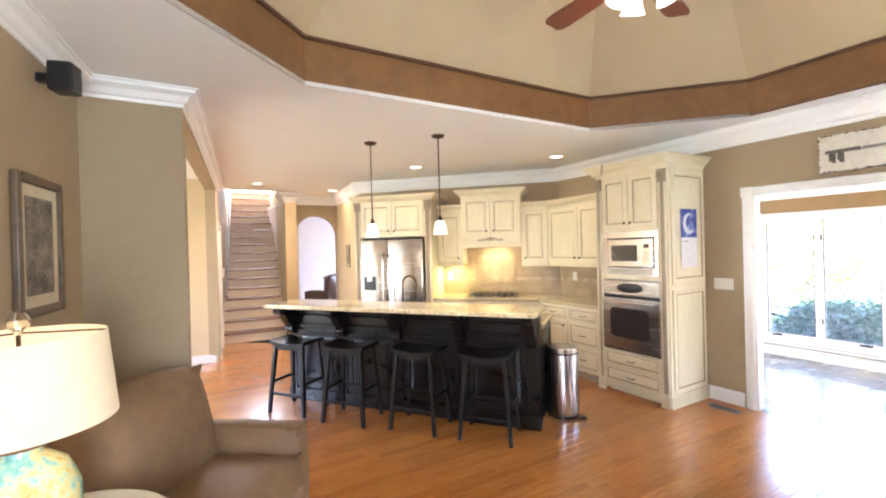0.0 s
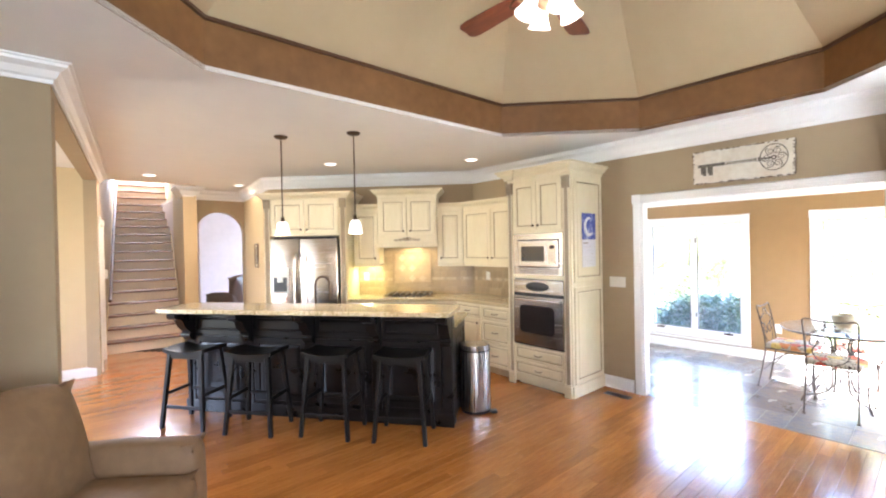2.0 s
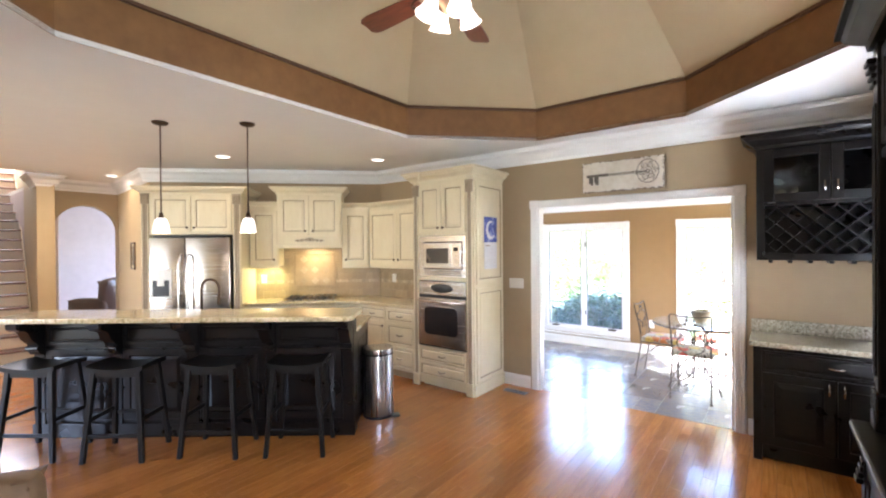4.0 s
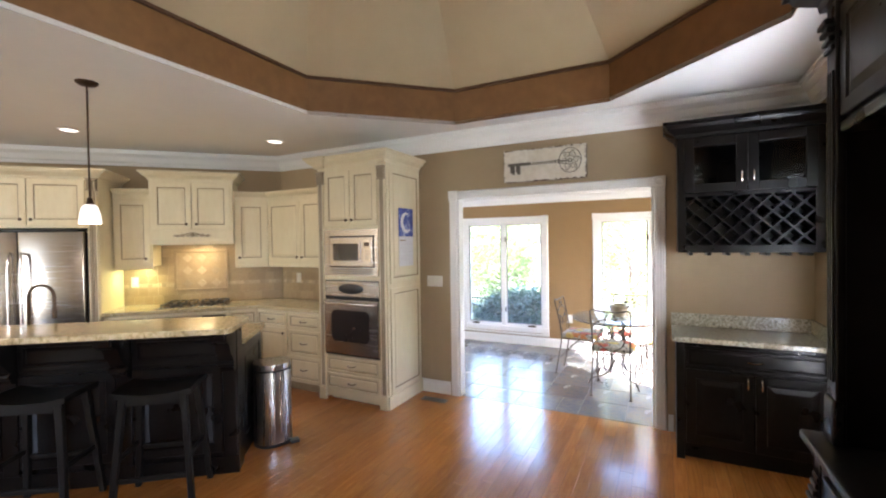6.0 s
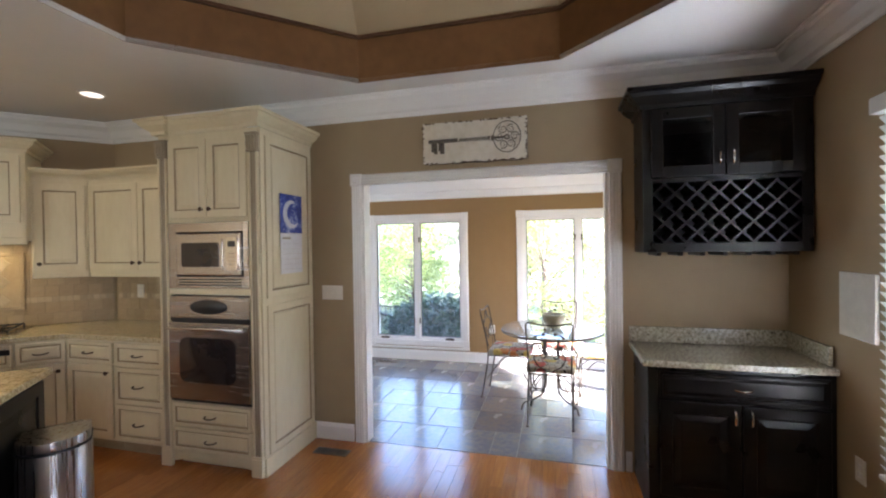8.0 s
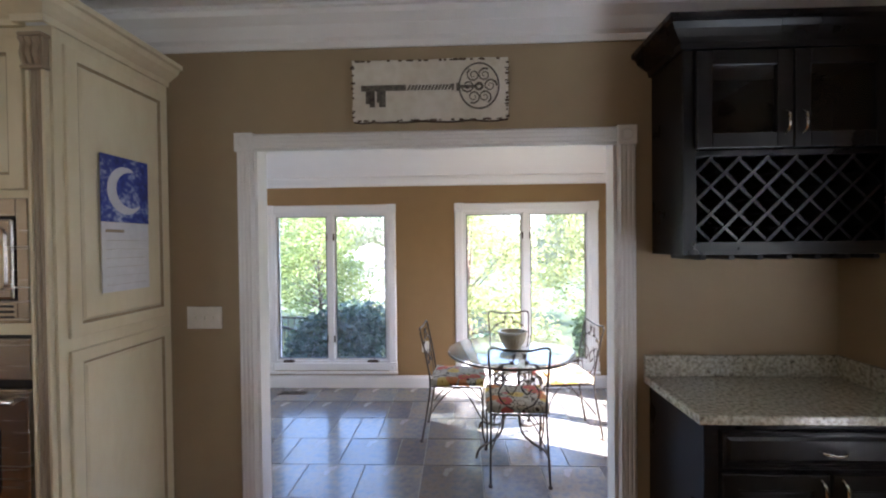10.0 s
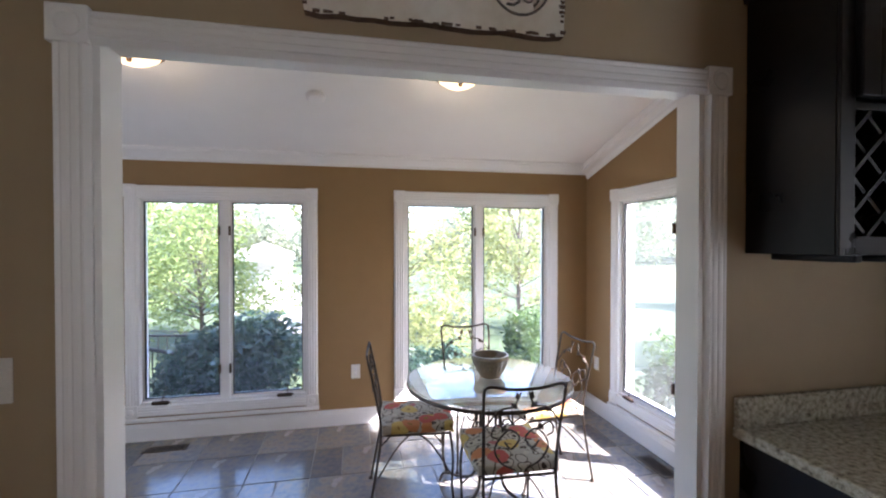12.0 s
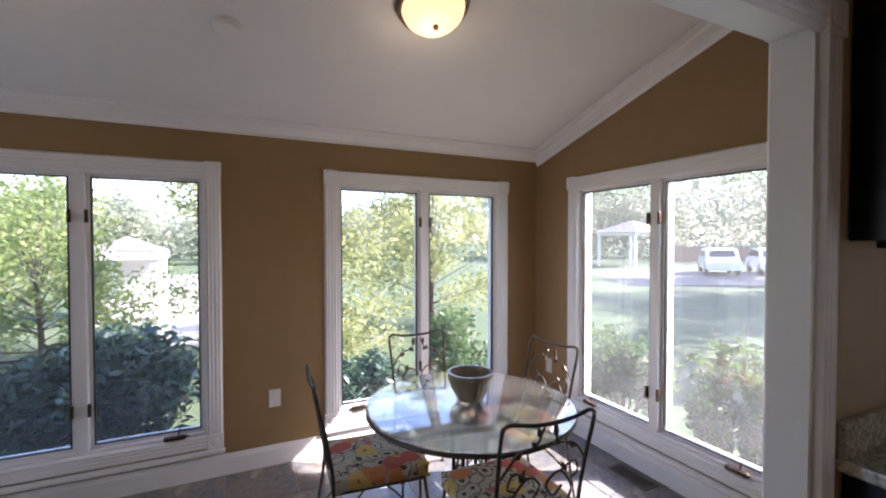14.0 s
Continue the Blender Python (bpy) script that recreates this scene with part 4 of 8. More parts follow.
def oven_tower():
    w, dp = 0.86, 0.63
    th = thing("oven_tower", Matrix.Translation((EAST - dp - 0.004, TOWER_Y, 0)) @ EASTM, "tall cream glazed cabinet holding a microwave and a wall oven", "oven cabinet")
    for name, b in (("bottom_board", (0, 0, 0.1, w, dp, 0.13)), ("side_panel", (0, 0, 0.13, 0.088, dp, 2.4)), ("side_panel", (w - 0.088, 0, 0.13, w, dp, 2.4)),
                    ("drawer_box", (0.088, 0.01, 0.13, w - 0.088, dp, 0.475)), ("middle_rail", (0.088, 0.0, 1.245, w - 0.088, 0.3, 1.29)),
                    ("upper_box", (0.088, 0.0, 1.76, w - 0.088, dp, 2.4)), ("back_panel", (0.088, 0.3, 0.475, w - 0.088, dp, 1.76))):
        part(name, mkbox(*b), "cream", th)
    part("toe_kick", mkbox(0.1, 0.06, 0, w - 0.1, dp, 0.1), "cream", th)
    arc = bmesh.new()
    n = 14
    pts = [(0.1 + (w - 0.2) * k / n, -0.012 - 0.0 * k) for k in range(n + 1)]
    for (xa, y), (xb, _) in zip(pts, pts[1:]):
        za, zb = (0.035 + 0.05 * math.sin(math.pi * (x - 0.1) / (w - 0.2)) for x in (xa, xb))
        v = [arc.verts.new(p) for p in ((xa, y, za), (xb, y, zb), (xb, y, 0.105), (xa, y, 0.105), (xa, 0.06, za), (xb, 0.06, zb))]
        arc.faces.new(v[:4])
        arc.faces.new((v[1], v[0], v[4], v[5]))
    bmesh.ops.remove_doubles(arc, verts=arc.verts[:], dist=0.0005)
    part("valance", arc, "cream", th, "scalloped base valance")
    pilaster(th, 0.011, 0.0, 2.36, 0.072)
    pilaster(th, w - 0.083, 0.0, 2.36, 0.072)
    for z0, z1 in ((0.125, 0.285), (0.30, 0.46)):
        add_drawer(th, 0.1, z0, w - 0.1, z1)
    mid = w / 2
    add_door(th, 0.1, 1.79, mid - 0.004, 2.35, knob_at=(mid - 0.035, 1.85))
    add_door(th, mid + 0.004, 1.79, w - 0.1, 2.35, knob_at=(mid + 0.035, 1.85))
    cornice(th, [(w, dp), (w, -0.034), (w - 0.095, -0.034), (w - 0.095, -0.004), (0.095, -0.004), (0.095, -0.034), (0, -0.034), (0, dp)], 2.395, 1.05)
    # side towards the room: two framed panels
    for z0, z1 in ((0.135, 1.17), (1.22, 2.35)):
        part("side_panel", panel_door(dp - 0.06, z1 - z0, 0.014, 0.05, 0.01), ["cream", "glaze"], th, at=pose(w, 0.04, z0, 0, 0, 90))
    part("base_board", mkbox(w, -0.015, 0.0, w + 0.02, dp, 0.13, bevel=0.004), "cream", th)
    # fittings
    ov = thing("wall_oven", Matrix.Translation((EAST - dp - 0.004, TOWER_Y, 0)) @ EASTM, "stainless steel wall oven with a dark glass door", "oven")
    x0, x1 = 0.091, w - 0.091
    part("body", mkbox(x0, 0.0, 0.48, x1, 0.295, 1.24), "dark", ov)
    part("control_panel", mkbox(x0, -0.02, 1.08, x1, -0.001, 1.235, bevel=0.004), "steel", ov, "stainless control panel")
    cl = turned([(0.0, 0.0), (0.15, 0.0), (0.155, 0.006), (0.13, 0.012), (0, 0.013)], 28, squash=(1, 0.33))
    bmesh.ops.rotate(cl, verts=cl.verts, cent=(0, 0, 0), matrix=Matrix.Rotation(radians(90), 3, "X"))
    bmesh.ops.translate(cl, verts=cl.verts, vec=(mid, -0.02, 1.16))
    part("display", cl, "dark", ov, "oval black control display", smooth=True)
    part("vent", mkbox(x0, -0.012, 1.055, x1, -0.001, 1.078), "dark", ov)
    dr = part("door", mkbox(x0, -0.035, 0.50, x1, -0.001, 1.05, bevel=0.006), "steel", ov, "stainless oven door")
    part("window", rounded_plate(mid - 0.005, 0.785, 0.47, 0.32, 0.06, -0.039, -0.034), "ovenglass", dr, "dark glass window with rounded corners")
    hb = mkbox(x0 + 0.02, -0.075, 1.0, x1 - 0.02, -0.058, 1.022, bevel=0.007)
    box(hb, x0 + 0.04, -0.06, 1.002, x0 + 0.065, -0.034, 1.02)
    box(hb, x1 - 0.065, -0.06, 1.002, x1 - 0.04, -0.034, 1.02)
    part("handle", hb, "steel", dr, "stainless bar handle", smooth=True)
    part("sill", mkbox(x0, -0.02, 0.48, x1, -0.001, 0.498), "dark", ov)
    mw = thing("microwave", Matrix.Translation((EAST - dp - 0.004, TOWER_Y, 0)) @ EASTM, "built-in stainless steel microwave with a trim kit, above the oven", "microwave")
    kit = bmesh.new()
    for b in ((x0, -0.02, 1.292, x0 + 0.07, -0.001, 1.758), (x1 - 0.045, -0.02, 1.292, x1, -0.001, 1.758), (x0 + 0.07, -0.02, 1.292, x1 - 0.045, -0.001, 1.375), (x0 + 0.07, -0.02, 1.69, x1 - 0.045, -0.001, 1.758)):
        box(kit, *b, bevel=0.003)
    part("trim_kit", kit, "steel", mw, "stainless trim kit")
    part("body", mkbox(x0 + 0.03, 0.001, 1.30, x1 - 0.03, 0.29, 1.75), "dark", mw)
    d0, d1 = x0 + 0.078, x1 - 0.053
    dr = part("door", mkbox(d0, -0.03, 1.383, d1, -0.004, 1.682, bevel=0.008), "steel", mw, "stainless microwave door")
    rim = rounded_plate(d0 + 0.215, 1.53, 0.36, 0.215, 0.012, -0.037, -0.029)
    part("window_rim", rim, "steel", dr)
    part("window", rounded_plate(d0 + 0.215, 1.53, 0.315, 0.17, 0.012, -0.041, -0.036), "ovenglass", dr, "dark glass window")
    part("keypad", rounded_plate(d1 - 0.07, 1.535, 0.095, 0.235, 0.03, -0.038, -0.029), "chrome", mw, "rounded bright key pad")
    part("key_display", rounded_plate(d1 - 0.07, 1.605, 0.06, 0.04, 0.008, -0.0395, -0.0375), "ovenglass", mw)
    for r in range(4):
        for c in range(3):
            part("key", mkbox(d1 - 0.095 + 0.018 * c, -0.0395, 1.455 + 0.025 * r, d1 - 0.082 + 0.018 * c, -0.0375, 1.472 + 0.025 * r, bevel=0.001), "steel", mw)
    lv = bmesh.new()
    for z in (1.312, 1.332, 1.352):
        box(lv, x0 + 0.09, -0.0215, z, x1 - 0.06, -0.019, z + 0.008)
    part("louvre", lv, "dark", mw, "dark vent louvres")


def rounded_plate(cx, cz, w, h, r, y0, y1, n=5):
    bm = bmesh.new()
    pts = []
    for sx, sz, a0 in ((1, 1, 0), (-1, 1, 90), (-1, -1, 180), (1, -1, 270)):
        for k in range(n + 1):
            a = radians(a0 + 90 * k / n)
            pts.append((cx + sx * (w / 2 - r) + r * math.cos(a), cz + sz * (h / 2 - r) + r * math.sin(a)))
    f = [bm.verts.new((x, y0, z)) for x, z in pts]
    b = [bm.verts.new((x, y1, z)) for x, z in pts]
    bm.faces.new(f)
    bm.faces.new(b[::-1])
    for i in range(len(pts)):
        j = (i + 1) % len(pts)
        bm.faces.new((f[i], b[i], b[j], f[j]))
    bmesh.ops.recalc_face_normals(bm, faces=bm.faces)
    return bm


oven_tower()
DB, DU, DH, DF = 5.90, 6.18, 6.05, 5.87      # fronts of base units, wall units, hood unit, refrigerator housing
BX = 3.885                                   # front of the east base units


def base_unit(name_label, m, w, depth, kind):
    th = thing("base_cabinet", m, name_label, "cabinet", "cream base cabinets")
    part("body", mkbox(0, 0, 0.1, w, depth, 0.875), "cream", th)
    part("toe_kick", mkbox(0, 0.06, 0, w, depth, 0.1), "glaze", th)
    g = 0.012
    if kind == "drawers":
        for z0, z1 in ((0.12, 0.39), (0.405, 0.675), (0.69, 0.86)):
            add_drawer(th, g, z0, w - g, z1, stile=0.03)
    elif kind == "door":
        add_drawer(th, g, 0.70, w - g, 0.86)
        add_door(th, g, 0.12, w - g, 0.685, knob_at=(w - 0.05, 0.63))
    elif kind == "cooktop":
        add_drawer(th, g, 0.70, w - g, 0.86, pulls=0)
        add_door(th, g, 0.12, w / 2 - 0.004, 0.685, knob_at=(w / 2 - 0.04, 0.63))
        add_door(th, w / 2 + 0.004, 0.12, w - g, 0.685, knob_at=(w / 2 + 0.04, 0.63))
    else:
        add_drawer(th, g, 0.70, w - g, 0.86)
        add_door(th, g, 0.12, w / 2 - 0.004, 0.685, knob_at=(w / 2 - 0.04, 0.63))
        add_door(th, w / 2 + 0.004, 0.12, w - g, 0.685, knob_at=(w / 2 + 0.04, 0.63))
    return th


base_unit("cream glazed cabinet with three drawers beside the oven cabinet", Matrix.Translation((BX, 3.97, 0)) @ EASTM, 0.48, EAST - BX - 0.01, "drawers")
base_unit("cream glazed cabinet with a drawer and a door", Matrix.Translation((BX, 4.455, 0)) @ EASTM, 0.48, EAST - BX - 0.01, "door")
base_unit("cream glazed cabinet with a drawer and a door, beside the corner", K @ Matrix.Translation((-0.72, DB, 0)), 0.31, KD - DB - 0.01, "door")
base_unit("cream glazed cabinet under the gas cooktop", K @ Matrix.Translation((-1.50, DB, 0)), 0.775, KD - DB - 0.01, "cooktop")
base_unit("cream glazed cabinet between cooktop and refrigerator", K @ Matrix.Translation((-1.905, DB, 0)), 0.40, KD - DB - 0.01, "door")


def worktop():
    a = kxy(1.915, DB - 0.03)
    b = kxy(1.915, KD - 0.004)
    c = (EAST - 0.004, CORNER[1] - 0.002)
    d = (EAST - 0.004, TOWER_Y + 0.003)
    e = (BX - 0.03, TOWER_Y + 0.003)
    yy = (DB - 0.03) / S2 - (BX - 0.03)
    f = (BX - 0.03, yy)
    single("worktop", prism([a, f, e, d, c, b], 0.878, 0.918, bevel=0.006), "granite", "polished gold speckled granite worktop on the base cabinets", "worktop")


worktop()


def wall_unit(label, m, w, z0, z1, depth, doors, knobs="in", light_rail=True):
    th = thing("wall_cabinet", m, label, "cabinet", "cream wall cabinets")
    part("body", mkbox(0, 0, z0, w, depth, z1), "cream", th)
    if light_rail:
        part("light_rail", mkbox(0, 0.0, z0 - 0.03, w, 0.022, z0 - 0.0005, bevel=0.004), "cream", th)
    g = 0.02
    dw = (w - 2 * g - 0.006 * (doors - 1)) / doors
    for k in range(doors):
        x0 = g + k * (dw + 0.006)
        kx = x0 + 0.035 if (doors == 2 and k == 1) or (doors == 1 and knobs == "left") else x0 + dw - 0.035
        add_door(th, x0, z0 + 0.03, x0 + dw, z1 - 0.06, knob_at=(kx, z0 + 0.09))
    return th


u = wall_unit("narrow cream glazed wall cabinet beside the hood", K @ Matrix.Translation((-1.90, DU, 0)), 0.375, 1.385, 2.20, KD - DU - 0.005, 1)
cornice(u, [(0.375, 0), (0, 0)], 2.19, 0.75)
u = wall_unit("cream glazed wall cabinet between the hood and the corner", K @ Matrix.Translation((-0.672, DU, 0)), 0.37, 1.375, 2.19, KD - DU - 0.005, 1, "left")
cornice(u, [(0.405, 0), (0.0, 0)], 2.18, 0.75)
UY = DU / S2 - 4.16
u = wall_unit("cream glazed two-door wall cabinet in the corner", Matrix.Translation((4.16, UY + 0.0, 0)) @ EASTM, UY - TOWER_Y - 0.003, 1.375, 2.19, EAST - 4.165, 2)
cornice(u, [(UY - TOWER_Y - 0.003, 0), (0.02, 0)], 2.18, 0.75)


def hood_unit():
    w = 0.845
    th = thing("hood_cabinet", K @ Matrix.Translation((-1.515, DH, 0)), "cream glazed range hood cabinet with two doors and a carved applique", "range hood")
    part("body", mkbox(0, 0, 1.66, w, KD - DH - 0.005, 2.37), "cream", th)
    add_door(th, 0.03, 1.80, w / 2 - 0.004, 2.33, knob_at=(w / 2 - 0.05, 1.86))
    add_door(th, w / 2 + 0.004, 1.80, w - 0.03, 2.33, knob_at=(w / 2 + 0.05, 1.86))
    part("rail", mkbox(-0.008, -0.02, 1.628, w + 0.008, 0.0, 1.682, bevel=0.005), "cream", th)
    ap = bmesh.new()
    cx, z = w / 2, 1.735
    for s in (-1, 1):
        for k in range(3):
            c = Vector((cx + s * (0.045 + 0.055 * k), -0.012, z - 0.004 * k))
            tube(ap, [c + Vector((s * 0.026 * (1 - q / 14) * math.cos(q * 0.75), 0, (0.022 - 0.004 * k) * (1 - q / 14) * math.sin(q * 0.75))) for q in range(13)], 0.006, 6)
        tube(ap, spline([(cx, -0.012, z + 0.03), (cx + s * 0.05, -0.012, z + 0.022), (cx + s * 0.12, -0.012, z - 0.012), (cx + s * 0.2, -0.01, z - 0.006)], 5), 0.007, 6, r_end=0.002)
    lathe(ap, [(0.0, -0.02), (0.02, -0.012), (0.022, 0.01), (0.008, 0.03), (0, 0.034)], 10, (cx, -0.012, z))
    part("applique", ap, "taupe", th, "carved scroll applique", smooth=True)
    cornice(th, [(w, KD - DH - 0.01), (w, 0), (0, 0), (0, KD - DH - 0.01)], 2.355, 1.0)
    part("hood_lamp", mkbox(0.25, 0.12, 1.650, w - 0.25, 0.26, 1.659), "canlamp", th, "lit hood lamp")
    c = K @ Vector((-1.515 + w / 2, DH + 0.19, 1.63))
    lamp("hood_light", "AREA", c, 0.42, (1.0, 0.80, 0.36), 0.35, 0.12, aim=c + Vector((0, 0, -1)))


hood_unit()
c = K @ Vector((-1.71, DU + 0.15, 1.37))
single("under_cabinet_light", mkbox(-0.13, -0.03, 1.372, 0.13, 0.03, 1.384), "canlamp", "small lit strip lamp under the wall cabinet", "cabinet light", at=K @ pose(-1.71, DU + 0.15, 0))
lamp("cabinet_light", "AREA", c - Vector((0, 0, 0.01)), 0.3, (0.95, 0.95, 0.40), 0.2, 0.05, aim=c + Vector((0, 0, -1)))


def backsplash():
    """Tumbled stone tiles behind the worktop, with an accent band and a framed panel behind the cooker."""
    rnd = random.Random(3)
    for m, L, nm in ((K @ Matrix.Translation((-1.91, KD - 0.012, 0)), 1.91 - 0.17, "behind the cooktop"), (Matrix.Translation((EAST - 0.012, CORNER[1] - 0.03, 0)) @ EASTM, CORNER[1] - 0.03 - TOWER_Y - 0.003, "in the corner")):
        th = thing("backsplash", m, "tan tumbled stone tile backsplash " + nm, "backsplash", kind="structure")
        part("grout", mkbox(0, 0.004, 0.92, L, 0.011, 1.68 if "cook" in nm else 1.385), "tilegrout", th)
        cache = {}
        rows = [(0.922, 1.02, 0.1, "tile"), (1.023, 1.118, 0.1, "tile"), (1.121, 1.166, 0.048, "tilelight"), (1.169, 1.264, 0.1, "tile"), (1.267, 1.378, 0.115, "tile")]
        if "cook" in nm:
            rows += [(1.381, 1.48, 0.1, "tile"), (1.483, 1.58, 0.1, "tile"), (1.583, 1.65, 0.1, "tile")]
        for j, (z0, z1, tw, mat) in enumerate(rows):
            x = -(tw / 2 if j % 2 else 0)
            while x < L:
                a, b = max(x, 0), min(x + tw - 0.003, L)
                if b - a > 0.01 and not (z0 > 1.38 and not (0.42 < (a + b) / 2 < 1.22)):
                    key = (round(b - a, 3), round(z1 - z0, 3), mat)
                    if key not in cache:
                        bm = mkbox(0, 0, 0, key[0], 0.008, key[1], bevel=0.002)
                        me = bpy.data.meshes.new("tile")
                        bm.to_mesh(me)
                        bm.free()
                        me.materials.append(M[mat])
                        cache[key] = me
                    t = new("tile", cache[key])
                    t.parent = th
                    t.matrix_basis = pose(a, rnd.uniform(-0.002, 0.0), z0)
                x += tw
        if "cook" in nm:
            fr = bmesh.new()
            x0, x1, z0, z1 = 0.52, 1.12, 1.06, 1.56
            for b in ((x0, -0.014, z0, x1, 0.0, z0 + 0.03), (x0, -0.014, z1 - 0.03, x1, 0.0, z1), (x0, -0.014, z0 + 0.03, x0 + 0.03, 0.0, z1 - 0.03), (x1 - 0.03, -0.014, z0 + 0.03, x1, 0.0, z1 - 0.03)):
                box(fr, *b, bevel=0.006)
            part("pencil_border", fr, "tile", th, "raised stone border")
            part("panel_back", mkbox(x0 + 0.03, -0.006, z0 + 0.03, x1 - 0.03, -0.003, z1 - 0.03), "tile", th)
            s = 0.078
            for i in range(-3, 4):
                for k in range(-3, 4):
                    cx, cz = (x0 + x1) / 2 + i * s, (z0 + z1) / 2 + k * s
                    if i % 2 == 0 and k % 2 == 0 and x0 + 0.09 < cx < x1 - 0.09 and z0 + 0.09 < cz < z1 - 0.09:
                        bm = mkbox(-s * 0.5, -0.005, -s * 0.5, s * 0.5, 0.0, s * 0.5, bevel=0.002)
                        part("tile", bm, "tilelight", th, at=pose(cx, -0.006, cz, 0, 45, 0))


backsplash()


def cooktop():
    th = thing("gas_cooktop", K @ Matrix.Translation((-1.47, DB + 0.06, 0.918)), "black gas cooktop with cast iron grates on the worktop", "cooktop")
    part("plate", mkbox(0, 0, 0, 0.74, 0.5, 0.012, bevel=0.004), "steel", th)
    for gx in (0.05, 0.39):
        g = bmesh.new()
        for k in range(4):
            x = gx + 0.02 + k * 0.087
            box(g, x, 0.05, 0.03, x + 0.012, 0.45, 0.045, bevel=0.003)
        for y in (0.05, 0.24, 0.44):
            box(g, gx, y, 0.03, gx + 0.3, y + 0.012, 0.043, bevel=0.003)
        for x in (gx, gx + 0.29):
            for y in (0.05, 0.44):
                box(g, x, y, 0.012, x + 0.012, y + 0.012, 0.035)
        part("grate", g, "dark", th)
        for y in (0.14, 0.35):
            part("burner", turned([(0, 0.012), (0.05, 0.012), (0.05, 0.022), (0.035, 0.028), (0, 0.028)], 16, (gx + 0.15, y, 0)), "dark", th)
    for k in range(5):
        part("dial", turned([(0, 0.012), (0.018, 0.012), (0.016, 0.034), (0, 0.036)], 12, (0.17 + 0.1 * k, 0.025, 0)), "dark", th)
    v = thing("downdraft_vent", K @ Matrix.Translation((-0.86, DB - 0.024, 0.79)), "dark control slot in the front of the cooktop cabinet", "vent")
    part("slot", mkbox(-0.12, 0, 0, 0.12, 0.004, 0.04, bevel=0.001), "dark", v)


cooktop()


def fridge():
    w0, w1 = 2.03, 3.005
    w = w1 - w0
    th = thing("refrigerator", K @ Matrix.Translation((-w1, DF - 0.02, 0)), "stainless steel side-by-side refrigerator with an ice dispenser", "refrigerator")
    part("body", mkbox(0.01, 0.05, 0.02, w - 0.01, 0.62, 1.76), "dark", th)
    split = 0.43
    for x0, x1, hx in ((0.006, split - 0.003, split - 0.05), (split + 0.003, w - 0.006, split + 0.05)):
        d = part("door", mkbox(x0, -0.03, 0.06, x1, 0.045, 1.775, bevel=0.014), "steel", th, smooth=True)
        part("handle", bar(spline([(hx, -0.03, 0.62), (hx, -0.085, 0.66), (hx, -0.09, 1.1), (hx, -0.085, 1.52), (hx, -0.03, 1.56)], 6), 0.013), "steel", d, "long tubular steel handle", smooth=True)
    part("hinge_cover", mkbox(0.05, -0.02, 1.776, w - 0.05, 0.12, 1.80, bevel=0.006), "dark", th)
    ds = part("dispenser", mkbox(0.03, -0.037, 1.02, 0.27, -0.028, 1.38, bevel=0.004), "plate", th, "pale ice and water dispenser")
    part("recess", mkbox(0.055, -0.0385, 1.04, 0.245, -0.0375, 1.24), "dark", ds)
    part("spout", mkbox(0.11, -0.055, 1.17, 0.19, -0.0385, 1.24, bevel=0.006), "plate", ds)
    part("grille", mkbox(0.01, 0.0, 0.0, w - 0.01, 0.05, 0.055), "dark", th)
    hw = thing("refrigerator_housing", K @ Matrix.Translation((-3.10, DF, 0)), "cream glazed refrigerator surround with two upper doors and pilasters", "cabinet")
    L = 1.185
    bm = bmesh.new()
    for b in ((0, 0, 0, 0.09, 0.62, 2.33), (L - 0.1, 0, 0, L, 0.62, 2.33), (0.09, 0.0, 1.815, L - 0.1, 0.62, 2.33)):
        box(bm, *b)
    part("body", bm, "cream", hw)
    add_door(hw, 0.11, 1.845, L / 2 - 0.008, 2.31, knob_at=(L / 2 - 0.045, 1.90))
    add_door(hw, L / 2, 1.845, L - 0.115, 2.31, knob_at=(L / 2 + 0.04, 1.90))
    pilaster(hw, 0.003, 0, 2.33)
    pilaster(hw, L - 0.092, 0, 2.33)
    cornice(hw, [(L, 0.62), (L, 0), (0, 0), (0, 0.62)], 2.32, 1.0)


fridge()

# ---- island ----
ISL = pose(2.47, 2.98, 0, 0, 0, -52.5)


def corbel(x):
    bm = bmesh.new()
    prof = [(0.0, 1.045), (-0.25, 1.045), (-0.27, 1.02), (-0.265, 0.985), (-0.235, 0.965), (-0.20, 0.965), (-0.165, 0.935), (-0.14, 0.88), (-0.085, 0.83), (-0.065, 0.79), (-0.075, 0.765), (-0.055, 0.735), (-0.02, 0.73), (0.0, 0.74)]
    a = [bm.verts.new((x, y, z)) for y, z in prof]
    b = [bm.verts.new((x + 0.09, y, z)) for y, z in prof]
    bm.faces.new(a)
    bm.faces.new(b[::-1])
    for i in range(len(prof)):
        j = (i + 1) % len(prof)
        bm.faces.new((a[i], b[i], b[j], a[j]))
    bmesh.ops.recalc_face_normals(bm, faces=bm.faces)
    for yy, zz, rr in ((-0.225, 1.0, 0.03), (-0.075, 0.79, 0.022)):
        tube(bm, [(x - 0.008, yy, zz), (x + 0.098, yy, zz)], rr, 12)
    return bm


